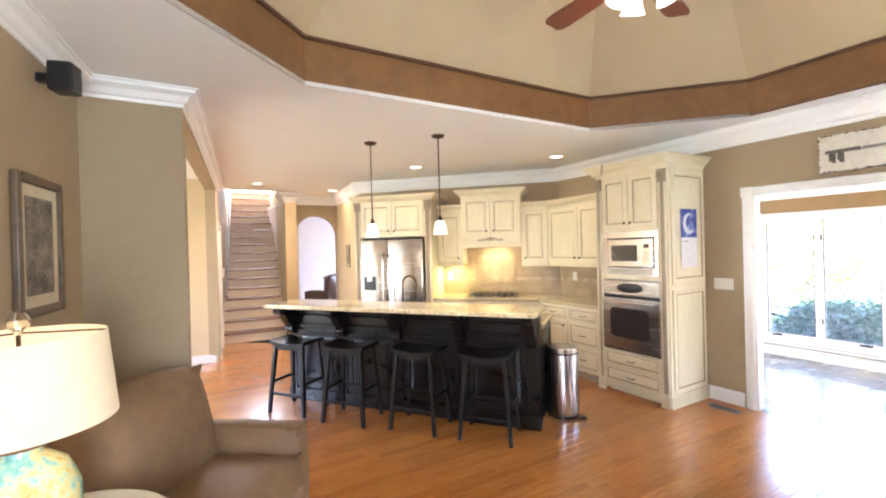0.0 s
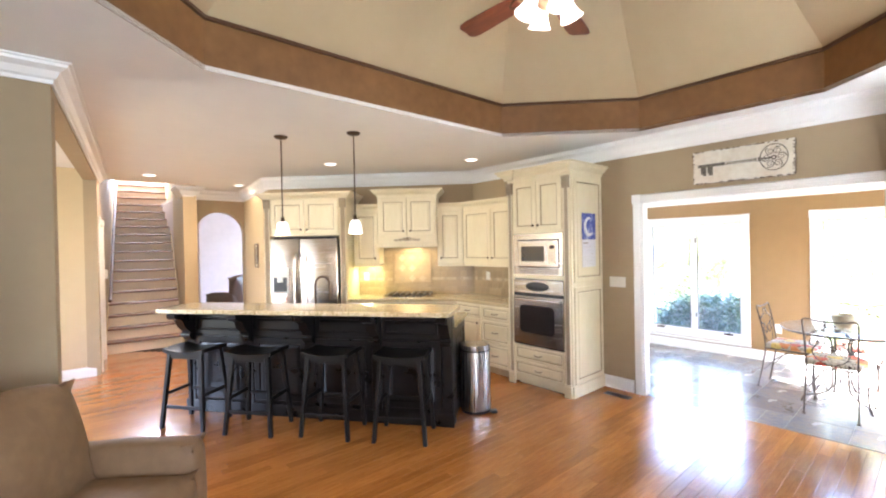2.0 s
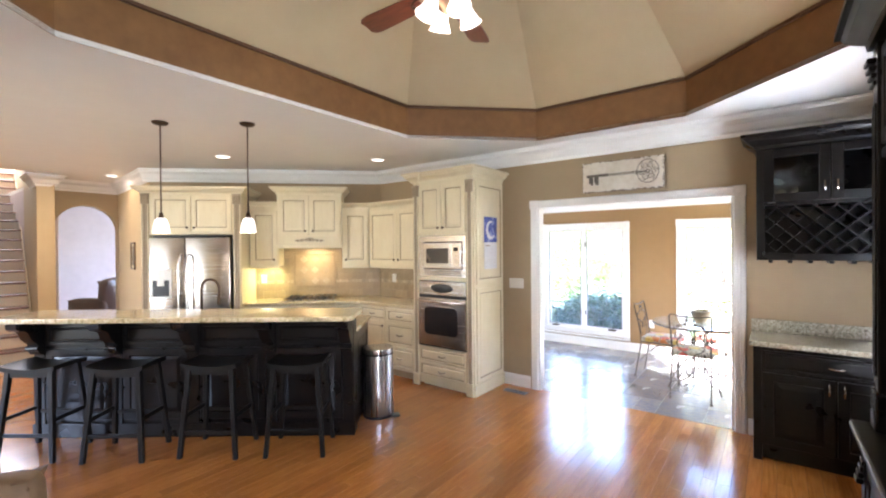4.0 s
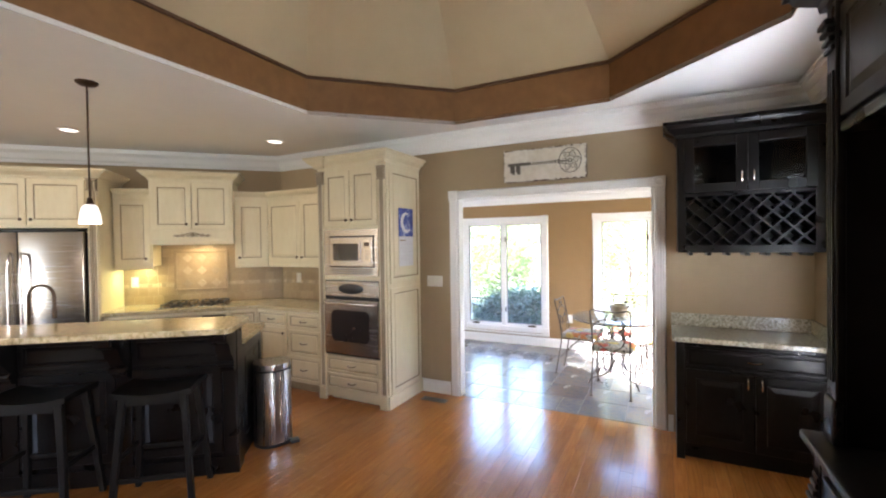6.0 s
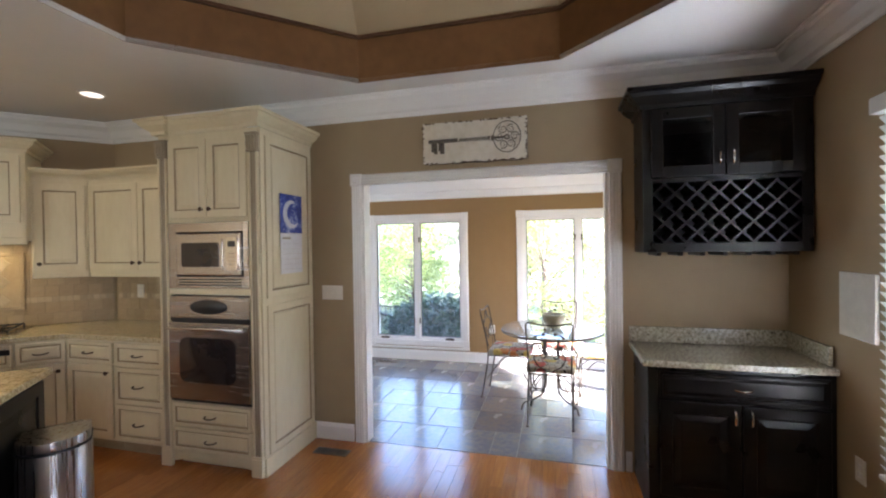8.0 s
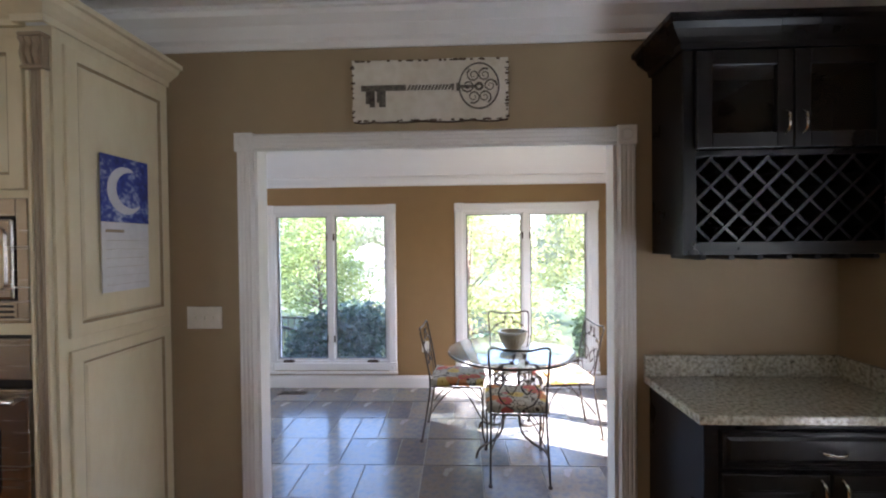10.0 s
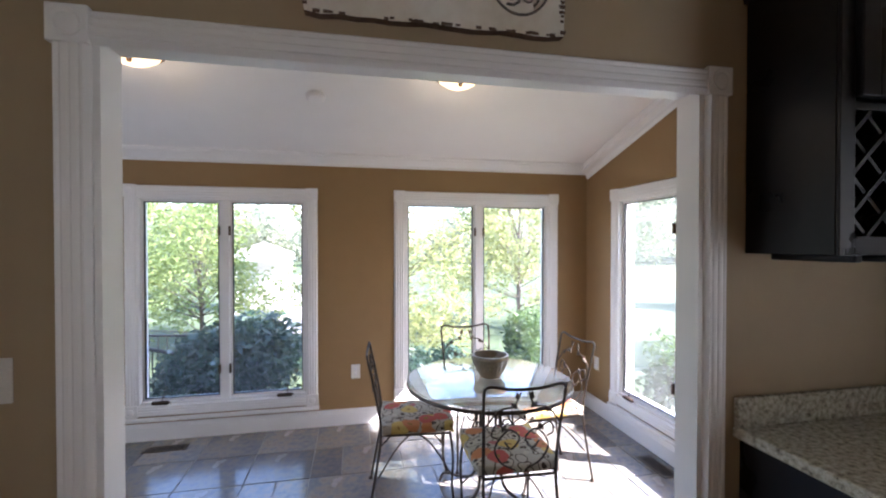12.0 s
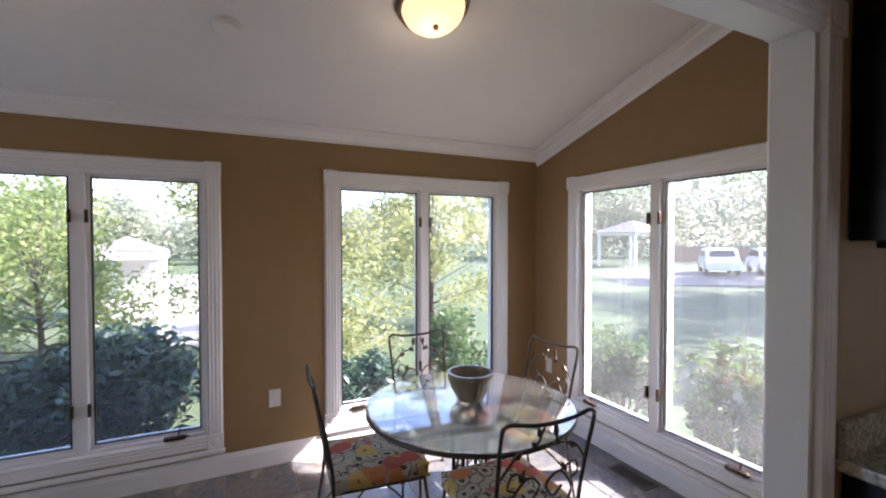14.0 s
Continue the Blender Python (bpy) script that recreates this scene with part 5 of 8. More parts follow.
def island():
    th = thing("kitchen_island", ISL, "black panelled island with carved corbels under a raised bar", "kitchen island")
    L = 2.78
    part("front_wall", mkbox(-L, 0, 0, 0, 0.13, 1.045), "black", th)
    n = 4
    pw = (L - 0.1) / n
    for k in range(n):
        x0 = -L + 0.05 + k * pw + 0.05
        part("panel", panel_door(pw - 0.1, 0.19, 0.016, 0.03, 0.015), ["black", "black"], th, at=pose(x0, -0.001, 0.80))
        part("panel", panel_door(pw - 0.1, 0.62, 0.016, 0.06, 0.03), ["black", "black"], th, at=pose(x0, -0.001, 0.15))
    for k in range(n + 1):
        x = -L + 0.005 + k * pw
        part("post", mkbox(x, -0.02, 0.0, x + 0.09, -0.001, 0.76, bevel=0.004), "black", th)
        part("corbel", corbel(x), "black", th, "carved black scroll corbel", smooth=True)
    part("base_moulding", mkbox(-L - 0.01, -0.03, 0.0, 0.01, -0.021, 0.12, bevel=0.004), "black", th)
    part("side_panel", panel_door(0.62, 0.76, 0.016, 0.07, 0.03), ["black", "black"], th, at=pose(-0.018, 0.13, 0.1, 0, 0, 90))
    bm = bmesh.new()
    box(bm, -L, 0.13, 0.1, -0.02, 0.76, 0.875)
    box(bm, -L, 0.13, 0.0, -0.02, 0.70, 0.1)
    part("body", bm, "black", th)
    r = 0.07
    pts = []
    for cx, cy, a0 in ((0.06 - r, -0.355 + r, -90), (0.06 - r, 0.17 - r, 0), (-L - 0.08 + r, 0.17 - r, 90), (-L - 0.08 + r, -0.355 + r, 180)):
        pts += [(cx + r * math.cos(radians(a0 + q * 22.5)), cy + r * math.sin(radians(a0 + q * 22.5))) for q in range(5)]
    part("bar_top", prism(pts, 1.047, 1.087, bevel=0.008), "granite", th, "raised gold speckled granite bar top")
    part("worktop", prism([(-L - 0.03, 0.135), (0.02, 0.135), (0.02, 0.80), (-L - 0.03, 0.80)], 0.878, 0.918, bevel=0.006), "granite", th, "lower gold speckled granite worktop")
    fc = thing("faucet", ISL @ pose(-1.58, 0.46, 0.918), "tall dark gooseneck kitchen faucet on the island", "faucet")
    part("base", turned([(0, 0), (0.028, 0), (0.028, 0.012), (0.018, 0.03), (0.018, 0.1), (0, 0.1)], 16), "bronze", fc, smooth=True)
    part("spout", bar([(0, 0, 0.09), (0, 0, 0.33)] + [(0.085 - 0.085 * math.cos(radians(a)), 0.0, 0.33 + 0.085 * math.sin(radians(a))) for a in range(15, 181, 15)] + [(0.17, 0, 0.24)], 0.012, seg=10), "bronze", fc, smooth=True)
    part("spray_head", turned([(0, 0), (0.016, 0), (0.019, 0.06), (0.013, 0.08), (0, 0.08)], 12, (0.17, 0, 0.165)), "bronze", fc, smooth=True)
    part("lever", bar([(0.0, -0.018, 0.06), (0.0, -0.05, 0.075), (0.0, -0.10, 0.085)], 0.006), "bronze", fc, smooth=True)


island()


def bar_stool():
    th = thing("bar_stool", pose(0, 0, 0), "black wooden saddle-seat bar stool at the island", "bar stool", "bar stools at the island")
    bm = bmesh.new()
    nx, ny, w, d = 12, 8, 0.44, 0.31
    top, bot = {}, {}
    for i in range(nx + 1):
        for j in range(ny + 1):
            a, b = i / nx * 2 - 1, j / ny * 2 - 1
            z = 0.715 + 0.028 * a * a - 0.006 * b * b
            top[i, j] = bm.verts.new((a * w / 2, b * d / 2, z))
            bot[i, j] = bm.verts.new((a * w / 2, b * d / 2, z - 0.035))
    for i in range(nx):
        for j in range(ny):
            bm.faces.new((top[i, j], top[i + 1, j], top[i + 1, j + 1], top[i, j + 1]))
            bm.faces.new((bot[i, j], bot[i, j + 1], bot[i + 1, j + 1], bot[i + 1, j]))
    for i in range(nx):
        bm.faces.new((top[i, 0], bot[i, 0], bot[i + 1, 0], top[i + 1, 0]))
        bm.faces.new((top[i + 1, ny], bot[i + 1, ny], bot[i, ny], top[i, ny]))
    for j in range(ny):
        bm.faces.new((top[0, j + 1], bot[0, j + 1], bot[0, j], top[0, j]))
        bm.faces.new((top[nx, j], bot[nx, j], bot[nx, j + 1], top[nx, j + 1]))
    part("seat", bm, "stool", th, "dished black saddle seat", smooth=True)

    def stick(p, q, s0, s1):
        b = bmesh.new()
        vs = []
        for c, s in ((p, s0), (q, s1)):
            vs += [b.verts.new((c[0] + x * s, c[1] + y * s, c[2])) for x, y in ((-1, -1), (1, -1), (1, 1), (-1, 1))]
        for f in ((3, 2, 1, 0), (4, 5, 6, 7), (0, 1, 5, 4), (1, 2, 6, 5), (2, 3, 7, 6), (3, 0, 4, 7)):
            b.faces.new([vs[i] for i in f])
        bmesh.ops.bevel(b, geom=b.edges[:], offset=0.003, segments=1, affect="EDGES")
        return b

    for sx in (-1, 1):
        for sy in (-1, 1):
            part("leg", stick((sx * 0.222, sy * 0.175, 0.0), (sx * 0.168, sy * 0.115, 0.70), 0.016, 0.020), "stool", th)
    for sy in (-1, 1):
        part("apron", mkbox(-0.155, sy * 0.118 - 0.01, 0.64, 0.155, sy * 0.118 + 0.01, 0.69, bevel=0.002), "stool", th)
        part("stretcher", mkbox(-0.20, sy * 0.155 - 0.008, 0.185 if sy < 0 else 0.26, 0.20, sy * 0.155 + 0.008, 0.215 if sy < 0 else 0.29, bevel=0.003), "stool", th)
    for sx in (-1, 1):
        part("stretcher", mkbox(sx * 0.20 - 0.008, -0.15, 0.30, sx * 0.20 + 0.008, 0.15, 0.33, bevel=0.003), "stool", th)
    return th


stool = bar_stool()
spots = [(-0.39, -0.245, 1.5), (-1.05, -0.255, -2), (-1.76, -0.31, 2.0), (-2.44, -0.29, -1.0)]
for k, (sx, sy, rz) in enumerate(spots):
    m = ISL @ pose(sx, sy, 0, 0, 0, rz)
    if k == 0:
        stool.matrix_basis = m
    else:
        copy_thing(stool, m)


def bin_can():
    th = thing("trash_can", pose(2.895, 3.115, 0, 0, 0, -38), "brushed stainless steel step trash can beside the island", "trash can")

    def half(x, d0, d1, z0, z1, n=12):
        pts = [(-x, d1), (-x, 0.0)] + [(-x * math.cos(math.pi * k / n), -d0 * math.sin(math.pi * k / n)) for k in range(1, n)] + [(x, 0.0), (x, d1)]
        return prism(pts[::-1], z0, z1, bevel=0.006)
    part("body", half(0.145, 0.125, 0.14, 0.025, 0.60), "binsteel", th, smooth=True)
    part("base", half(0.147, 0.127, 0.142, 0.0, 0.024), "dark", th)
    part("lid", half(0.142, 0.122, 0.138, 0.612, 0.66), "binsteel", th, "stainless lid", smooth=True)
    part("lid_rim", half(0.149, 0.129, 0.145, 0.60, 0.612), "dark", th)
    part("pedal", mkbox(0.12, -0.14, 0.015, 0.19, -0.06, 0.035, bevel=0.006), "dark", th)
    part("hinge", mkbox(-0.11, 0.14, 0.5, 0.11, 0.175, 0.655, bevel=0.008), "dark", th)


bin_can()


def pendant(x, y):
    th = thing("pendant_light", pose(x, y, CEIL), "small lit white glass pendant on a dark bronze stem", "pendant light", "pendants over the island")
    part("canopy", turned([(0, 0), (0.065, 0), (0.065, -0.008), (0.05, -0.022), (0.012, -0.03), (0, -0.03)], 20), "bronze", th, smooth=True)
    part("stem", bar([(0, 0, -0.025), (0, 0, -0.80)], 0.006), "bronze", th)
    part("cap", turned([(0, -0.78), (0.014, -0.79), (0.02, -0.825), (0.03, -0.84), (0, -0.84)], 16), "bronze", th, smooth=True)
    part("shade", turned([(0.03, -0.835), (0.045, -0.85), (0.058, -0.90), (0.066, -0.965), (0.063, -0.965), (0.055, -0.9), (0.042, -0.853), (0.0, -0.842)], 20), "milk", th, "glowing white bell glass shade", smooth=True)
    lamp("pendant_lamp", "POINT", (x, y, CEIL - 0.99), 0.3, WARM, 0.04)


pendant(1.45, 4.295)
pendant(1.945, 3.755)


# ---- bar corner ----
def bar_base():
    y0, w = 0.175, 0.91
    th = thing("bar_cabinet", Matrix.Translation((4.01, y0, 0)) @ EASTM, "black satin two-door bar cabinet with a drawer, in the corner", "cabinet")
    dp = EAST - 4.01 - 0.004
    bm = bmesh.new()
    box(bm, 0, 0, 0.1, w, dp, 0.86)
    part("body", bm, "black", th)
    part("foot", mkbox(0, 0, 0, 0.05, dp, 0.0995), "black", th)
    part("foot", mkbox(w - 0.05, 0, 0, w, dp, 0.0995), "black", th)
    part("toe_kick", mkbox(0.05, 0.05, 0, w - 0.05, dp, 0.0995), "black", th)
    mats = ("black", "black")
    add_drawer(th, 0.06, 0.69, w - 0.03, 0.835, mats, stile=0.012, pulls=1, metal="chrome")
    for x0, x1, hx in ((0.06, w / 2 + 0.01, w / 2 - 0.025), (w / 2 + 0.022, w - 0.03, w / 2 + 0.055)):
        d = part("door", panel_door(x1 - x0, 0.54, 0.02, 0.06, 0.035), list(mats), th, at=pose(x0, -0.001, 0.13))
        part("handle", bar(spline([(hx - x0, -0.02, 0.43), (hx - x0, -0.042, 0.445), (hx - x0, -0.046, 0.475), (hx - x0, -0.042, 0.505), (hx - x0, -0.02, 0.52)], 4), 0.006), "chrome", d, "polished nickel pull", smooth=True)
    part("corner_post", mkbox(-0.004, -0.012, 0.0, 0.05, -0.001, 0.86, bevel=0.004), "black", th)
    single("bar_worktop", prism([(-0.03, -0.03), (w, -0.03), (w, dp), (-0.03, dp)], 0.862, 0.90, bevel=0.007), "granite2", "grey-green speckled granite top on the bar cabinet", "worktop", at=Matrix.Translation((4.01, y0, 0)) @ EASTM)
    bs = bmesh.new()
    box(bs, -0.03, dp - 0.022, 0.901, w, dp - 0.001, 1.005, bevel=0.004)
    box(bs, w - 0.025, 0.02, 0.901, w - 0.002, dp - 0.022, 1.005, bevel=0.004)
    single("bar_backsplash", bs, "granite2", "low granite upstand against the wall", "backsplash", at=Matrix.Translation((4.01, y0, 0)) @ EASTM)


bar_base()


def bar_wall():
    y0, w, z0, z1 = 0.16, 0.885, 1.51, 2.385
    X = 4.195
    dp = EAST - X - 0.004
    th = thing("wine_cabinet", Matrix.Translation((X, y0, 0)) @ EASTM, "black wall cabinet with glass doors over a lattice wine rack", "wine cabinet")
    zm = 1.945
    t = 0.03
    for nm, b in (("side_panel", (0, 0, z0, t, dp, z1)), ("side_panel", (w - t, 0, z0, w, dp, z1)), ("bottom_board", (t, 0, z0, w - t, dp, z0 + t)), ("top_panel", (t, 0, z1 - t, w - t, dp, z1)), ("shelf", (t, 0, zm - 0.012, w - t, dp, zm + 0.012)), ("back_panel", (t, dp - 0.012, z0 + t, w - t, dp, z1 - t)), ("stile", (w / 2 - 0.02, 0, zm + 0.012, w / 2 + 0.02, dp * 0.2, z1 - t)), ("stile", (0.0, -0.012, z0, 0.055, -0.001, z1)), ("stile", (w - 0.055, -0.012, z0, w, -0.001, z1)), ("rail", (0.055, -0.012, z0, w - 0.055, -0.001, z0 + 0.055))):
        part(nm, mkbox(*b, bevel=0.002), "black", th)
    for x0, x1, hx in ((0.045, w / 2 - 0.003, 0), (w / 2 + 0.003, w - 0.045, 1)):
        db = bmesh.new()
        s, h0, h1 = 0.065, zm + 0.015, z1 - 0.015
        for b in ((x0, -0.036, h0, x0 + s, -0.013, h1), (x1 - s, -0.036, h0, x1, -0.013, h1), (x0 + s, -0.036, h0, x1 - s, -0.013, h0 + s), (x0 + s, -0.036, h1 - s, x1 - s, -0.013, h1)):
            box(db, *b, bevel=0.004)
        d = part("door", db, "black", th)
        part("pane", mkbox(x0 + s - 0.002, -0.024, h0 + s - 0.002, x1 - s + 0.002, -0.020, h1 - s + 0.002), "cabglass", d, "glass pane")
        kx = (x1 - 0.032) if not hx else (x0 + 0.032)
        part("handle", bar(spline([(kx, -0.036, h0 + 0.06), (kx, -0.056, h0 + 0.075), (kx, -0.06, h0 + 0.105), (kx, -0.056, h0 + 0.135), (kx, -0.036, h0 + 0.15)], 4), 0.006), "chrome", d, "polished nickel pull", smooth=True)
    # diagonal wine lattice, cut to its rectangle
    x0, x1, a0, a1 = 0.055, w - 0.055, z0 + 0.055, zm - 0.014
    step = 0.118
    for s in (1, -1):
        k = -10
        while k < 22:
            c = k * step
            pts = []
            for x, z in ((x0, (x0 - c) * s), (x1, (x1 - c) * s)):
                pts.append((x, z))
            (xa, za), (xb, zb) = pts
            off = (a0 if s > 0 else a1)
            za, zb = za + off, zb + off

            def cut(xa, za, xb, zb):
                lo, hi = 0.0, 1.0
                for q in (a0, a1):
                    f = (q - za) / (zb - za)
                    up = (zb > za) == (q == a0)
                    lo, hi = (max(lo, f), hi) if up else (lo, min(hi, f))
                return lo, hi
            lo, hi = cut(xa, za, xb, zb)
            if hi - lo > 0.02:
                p = Vector((xa + (xb - xa) * lo, 0, za + (zb - za) * lo))
                q = Vector((xa + (xb - xa) * hi, 0, za + (zb - za) * hi))
                L = (q - p).length
                ang = math.degrees(math.atan2(q.z - p.z, q.x - p.x))
                y = 0.0 if s > 0 else 0.0085
                for yy in (y, y + 0.13):
                    part("slat", mkbox(0, yy, -0.006, L, yy + (0.12 if yy < 0.05 else 0.09), 0.006), "black", th, at=Matrix.Translation(p) @ pose(0, 0, 0, 0, -ang, 0))
            k += 1
    part("cornice", swept([(w + 0.0, -0.012), (0, -0.012), (0, dp)], [(o * 1.15, z1 - 0.005 + h * 1.15) for o, h in COR]), "black", th)
    part("top_board", mkbox(0, -0.1, z1 + 0.1, w, dp, z1 + 0.108), "black", th)
    # scalloped stemware rails
    for k in range(7):
        x = 0.075 + k * 0.12
        part("stemware_rail", mkbox(x, 0.0, z0 - 0.022, x + 0.028, dp - 0.03, z0 - 0.001, bevel=0.005), "black", th)
    for gx, gr, gh, lab in ((0.10, 0.035, 0.05, "white cup"), (0.16, 0.03, 0.12, ""), (0.24, 0.028, 0.13, "")):
        if lab:
            single("cup", turned([(0, 0), (gr * 0.7, 0), (gr, gh), (gr - 0.004, gh), (gr * 0.65, 0.006), (0, 0.006)], 16), "plate", "small white cup inside the glass-doored cabinet", "cup", smooth=True, at=Matrix.Translation((X, y0, zm + 0.0125)) @ EASTM @ pose(gx, dp * 0.4, 0))
        else:
            single("wine_glass", turned([(0, 0), (gr, 0), (gr, 0.003), (0.005, 0.008), (0.004, gh * 0.5), (gr, gh * 0.7), (gr * 0.85, gh), (gr * 0.8, gh), (gr - 0.004, gh * 0.7), (0, gh * 0.53)], 16), "cabglass", "clear stemmed glass inside the glass-doored cabinet", "wine glass", smooth=True, at=Matrix.Translation((X, y0, zm + 0.0125)) @ EASTM @ pose(gx, dp * 0.45, 0), group="glasses in the cabinet")


bar_wall()


def hutch():
    """Black entertainment cabinet along the south wall, beside the blinds."""
    x1, L = 2.50, 1.75
    th = thing("entertainment_cabinet", Matrix.Translation((x1, SOUTH + 0.005, 0)) @ SOUTHM, "tall black carved entertainment cabinet against the wall", "entertainment cabinet")
    # x runs from the near end at the window, y into the wall; the front is at negative y
    F = -0.47
    bm = bmesh.new()
    box(bm, 0.03, F, 0.08, L - 0.03, 0, 0.80)
    box(bm, 0.02, F - 0.01, 0.0, L - 0.02, 0, 0.08)
    part("base", bm, "black", th)
    part("ledge", mkbox(-0.01, F - 0.06, 0.84, L + 0.01, 0, 0.875, bevel=0.01), "black", th)
    part("ledge_moulding", mkbox(0.01, F - 0.03, 0.80, L - 0.01, 0, 0.84, bevel=0.012), "black", th)
    for k in range(4):
        w = (L - 0.2) / 4
        part("door", panel_door(w - 0.01, 0.62, 0.02, 0.06, 0.03), ["black", "black"], th, at=pose(0.1 + k * w, F - 0.001, 0.13))
    for x in (0.03, L - 0.11):
        part("corner_post", mkbox(x, F - 0.025, 0.0, x + 0.075, F - 0.0215, 0.80, bevel=0.001), "black", th)
        cb = bmesh.new()
        for k in range(5):
            box(cb, x + 0.005, F - 0.05 + k * 0.006, 0.64 + 0.026 * k, x + 0.07, F - 0.026, 0.66 + 0.026 * k, bevel=0.004)
        part("carved_bracket", cb, "black", th)
    U = -0.43
    part("side_panel", mkbox(0.06, U, 0.875, 0.11, 0, 2.45), "black", th)
    part("side_panel", mkbox(L - 0.11, U, 0.875, L - 0.06, 0, 2.45), "black", th)
    part("upper_box", mkbox(0.11, U, 1.98, L - 0.11, 0, 2.45), "black", th)
    part("back_panel", mkbox(0.11, -0.02, 0.875, L - 0.11, 0, 1.98), "black", th)
    for x in (0.06, L - 0.14):
        pl = mkbox(x - 0.015, U - 0.03, 0.875, x + 0.08, U - 0.001, 2.45, bevel=0.006)
        for k in range(3):
            box(pl, x + 0.005 + k * 0.022, U - 0.036, 1.1, x + 0.018 + k * 0.022, U - 0.029, 2.2, bevel=0.003)
        box(pl, x - 0.02, U - 0.04, 0.876, x + 0.085, U - 0.0005, 1.04, bevel=0.01)
        for k in range(4):
            box(pl, x - 0.01, U - 0.06 + 0.006 * k, 2.36 - 0.03 * k, x + 0.075, U - 0.03, 2.38 - 0.03 * k, bevel=0.005)
        part("pilaster", pl, "black", th, "carved black pilaster")
    for k in range(2):
        w = (L - 0.28) / 2
        part("upper_door", panel_door(w - 0.01, 0.38, 0.02, 0.05, 0.03), ["black", "black"], th, at=pose(0.145 + k * w, U - 0.001, 2.03))
    part("rail_moulding", mkbox(0.14, U - 0.02, 1.975, L - 0.14, U - 0.001, 2.012, bevel=0.006), "black", th)
    part("cornice", swept([(L, 0), (L, U - 0.03), (0.04, U - 0.03), (0.04, 0)], [(o * 1.3, 2.44 + h * 1.3) for o, h in COR]), "black", th)
    part("top_board", mkbox(0.04, U - 0.03, 2.44, L, -0.001, 2.46), "black", th)
    tv = thing("television", Matrix.Translation((x1, SOUTH + 0.005, 0.876)) @ SOUTHM, "black flat television in the entertainment cabinet", "television")
    part("screen", mkbox(0.30, -0.16, 0.08, L - 0.30, -0.13, 0.85, bevel=0.008), "ovenglass", tv)
    part("stand", mkbox(0.65, -0.24, 0.0, L - 0.65, -0.06, 0.02, bevel=0.005), "dark", tv)
    part("neck", mkbox(0.82, -0.14, 0.02, L - 0.82, -0.11, 0.09), "dark", tv)


hutch()


def blind_window():
    x0, x1, z0, z1 = WIN
    w, h = x1 - x0, z1 - z0
    th = thing("window_4", Matrix.Translation((x1, SOUTH, z0)) @ SOUTHM, "window covered by lowered white wooden blinds", "window", kind="structure")
    fr = bmesh.new()
    for b in ((-0.07, -0.018, -0.07, 0, -0.001, h + 0.07), (w, -0.018, -0.07, w + 0.07, -0.001, h + 0.07), (0, -0.018, h, w, -0.001, h + 0.07), (0, -0.018, -0.07, w, -0.001, 0), (0, 0, 0, 0.03, 0.14, h), (w - 0.03, 0, 0, w, 0.14, h), (0.03, 0, 0, w - 0.03, 0.14, 0.03), (0.03, 0, h - 0.03, w - 0.03, 0.14, h), (0.03, 0.08, h / 2 - 0.02, w - 0.03, 0.12, h / 2 + 0.02)):
        box(fr, *b, bevel=0.003)
    part("window_frame", fr, "trim", th)
    p = part("pane", mkbox(0.03, 0.1, 0.03, w - 0.03, 0.104, h - 0.03), "pane", th)
    p.visible_shadow = False
    bl = thing("window_blinds", Matrix.Translation((x1, SOUTH, z0)) @ SOUTHM, "lowered white wooden venetian blinds over the window", "blinds")
    part("valance", mkbox(-0.075, -0.075, h + 0.0, w + 0.075, -0.02, h + 0.075, bevel=0.006), "blind", bl)
    z = 0.02
    while z < h - 0.005:
        part("slat", mkbox(-0.03, -0.024, -0.0015, w + 0.03, 0.024, 0.0015), "blind", bl, at=pose(0, -0.047, z, -52, 0, 0))
        z += 0.042
    part("bottom_rail", mkbox(-0.03, -0.07, -0.02, w + 0.03, -0.025, 0.0, bevel=0.004), "blind", bl)
    for x in (0.08, w - 0.08):
        part("ladder_cord", bar([(x, -0.073, 0.0), (x, -0.073, h)], 0.0015, seg=5), "plate", bl)


blind_window()


def wall_plate(label, m, w, h, holes=1, cat="light switch", name="light_switch"):
    th = thing(name, m, label, cat)
    part("plate", mkbox(-w / 2, -0.007, -h / 2, w / 2, -0.001, h / 2, bevel=0.003), "plate", th)
    for k in range(holes):
        x = (k - (holes - 1) / 2) * 0.046
        if name == "light_switch":
            part("toggle", mkbox(x - 0.005, -0.016, -0.012, x + 0.005, -0.0071, 0.008, bevel=0.002), "plate", th)
        else:
            for dz in (-0.02, 0.02):
                part("socket", mkbox(x - 0.013, -0.009, dz - 0.012, x + 0.013, -0.0071, dz + 0.012, bevel=0.003), "paper", th)


wall_plate("white triple light switch plate beside the opening", Matrix.Translation((EAST, 2.445, 1.2)) @ EASTM, 0.185, 0.115, 3)
wall_plate("white wall outlet between the sunroom windows", Matrix.Translation((SUNX, 1.50, 0.45)) @ EASTM, 0.075, 0.12, 1, "outlet", "wall_outlet")
wall_plate("white wall outlet in the sunroom corner", Matrix.Translation((6.78, SUNY, 0.45)) @ SOUTHM, 0.075, 0.12, 1, "outlet", "wall_outlet")
wall_plate("white wall outlet under the window", Matrix.Translation((3.83, SOUTH, 0.45)) @ SOUTHM, 0.075, 0.12, 1, "outlet", "wall_outlet")
wall_plate("white outlet in the stone backsplash", Matrix.Translation((EAST - 0.015, 4.40, 1.19)) @ EASTM, 0.075, 0.12, 1, "outlet", "wall_outlet")
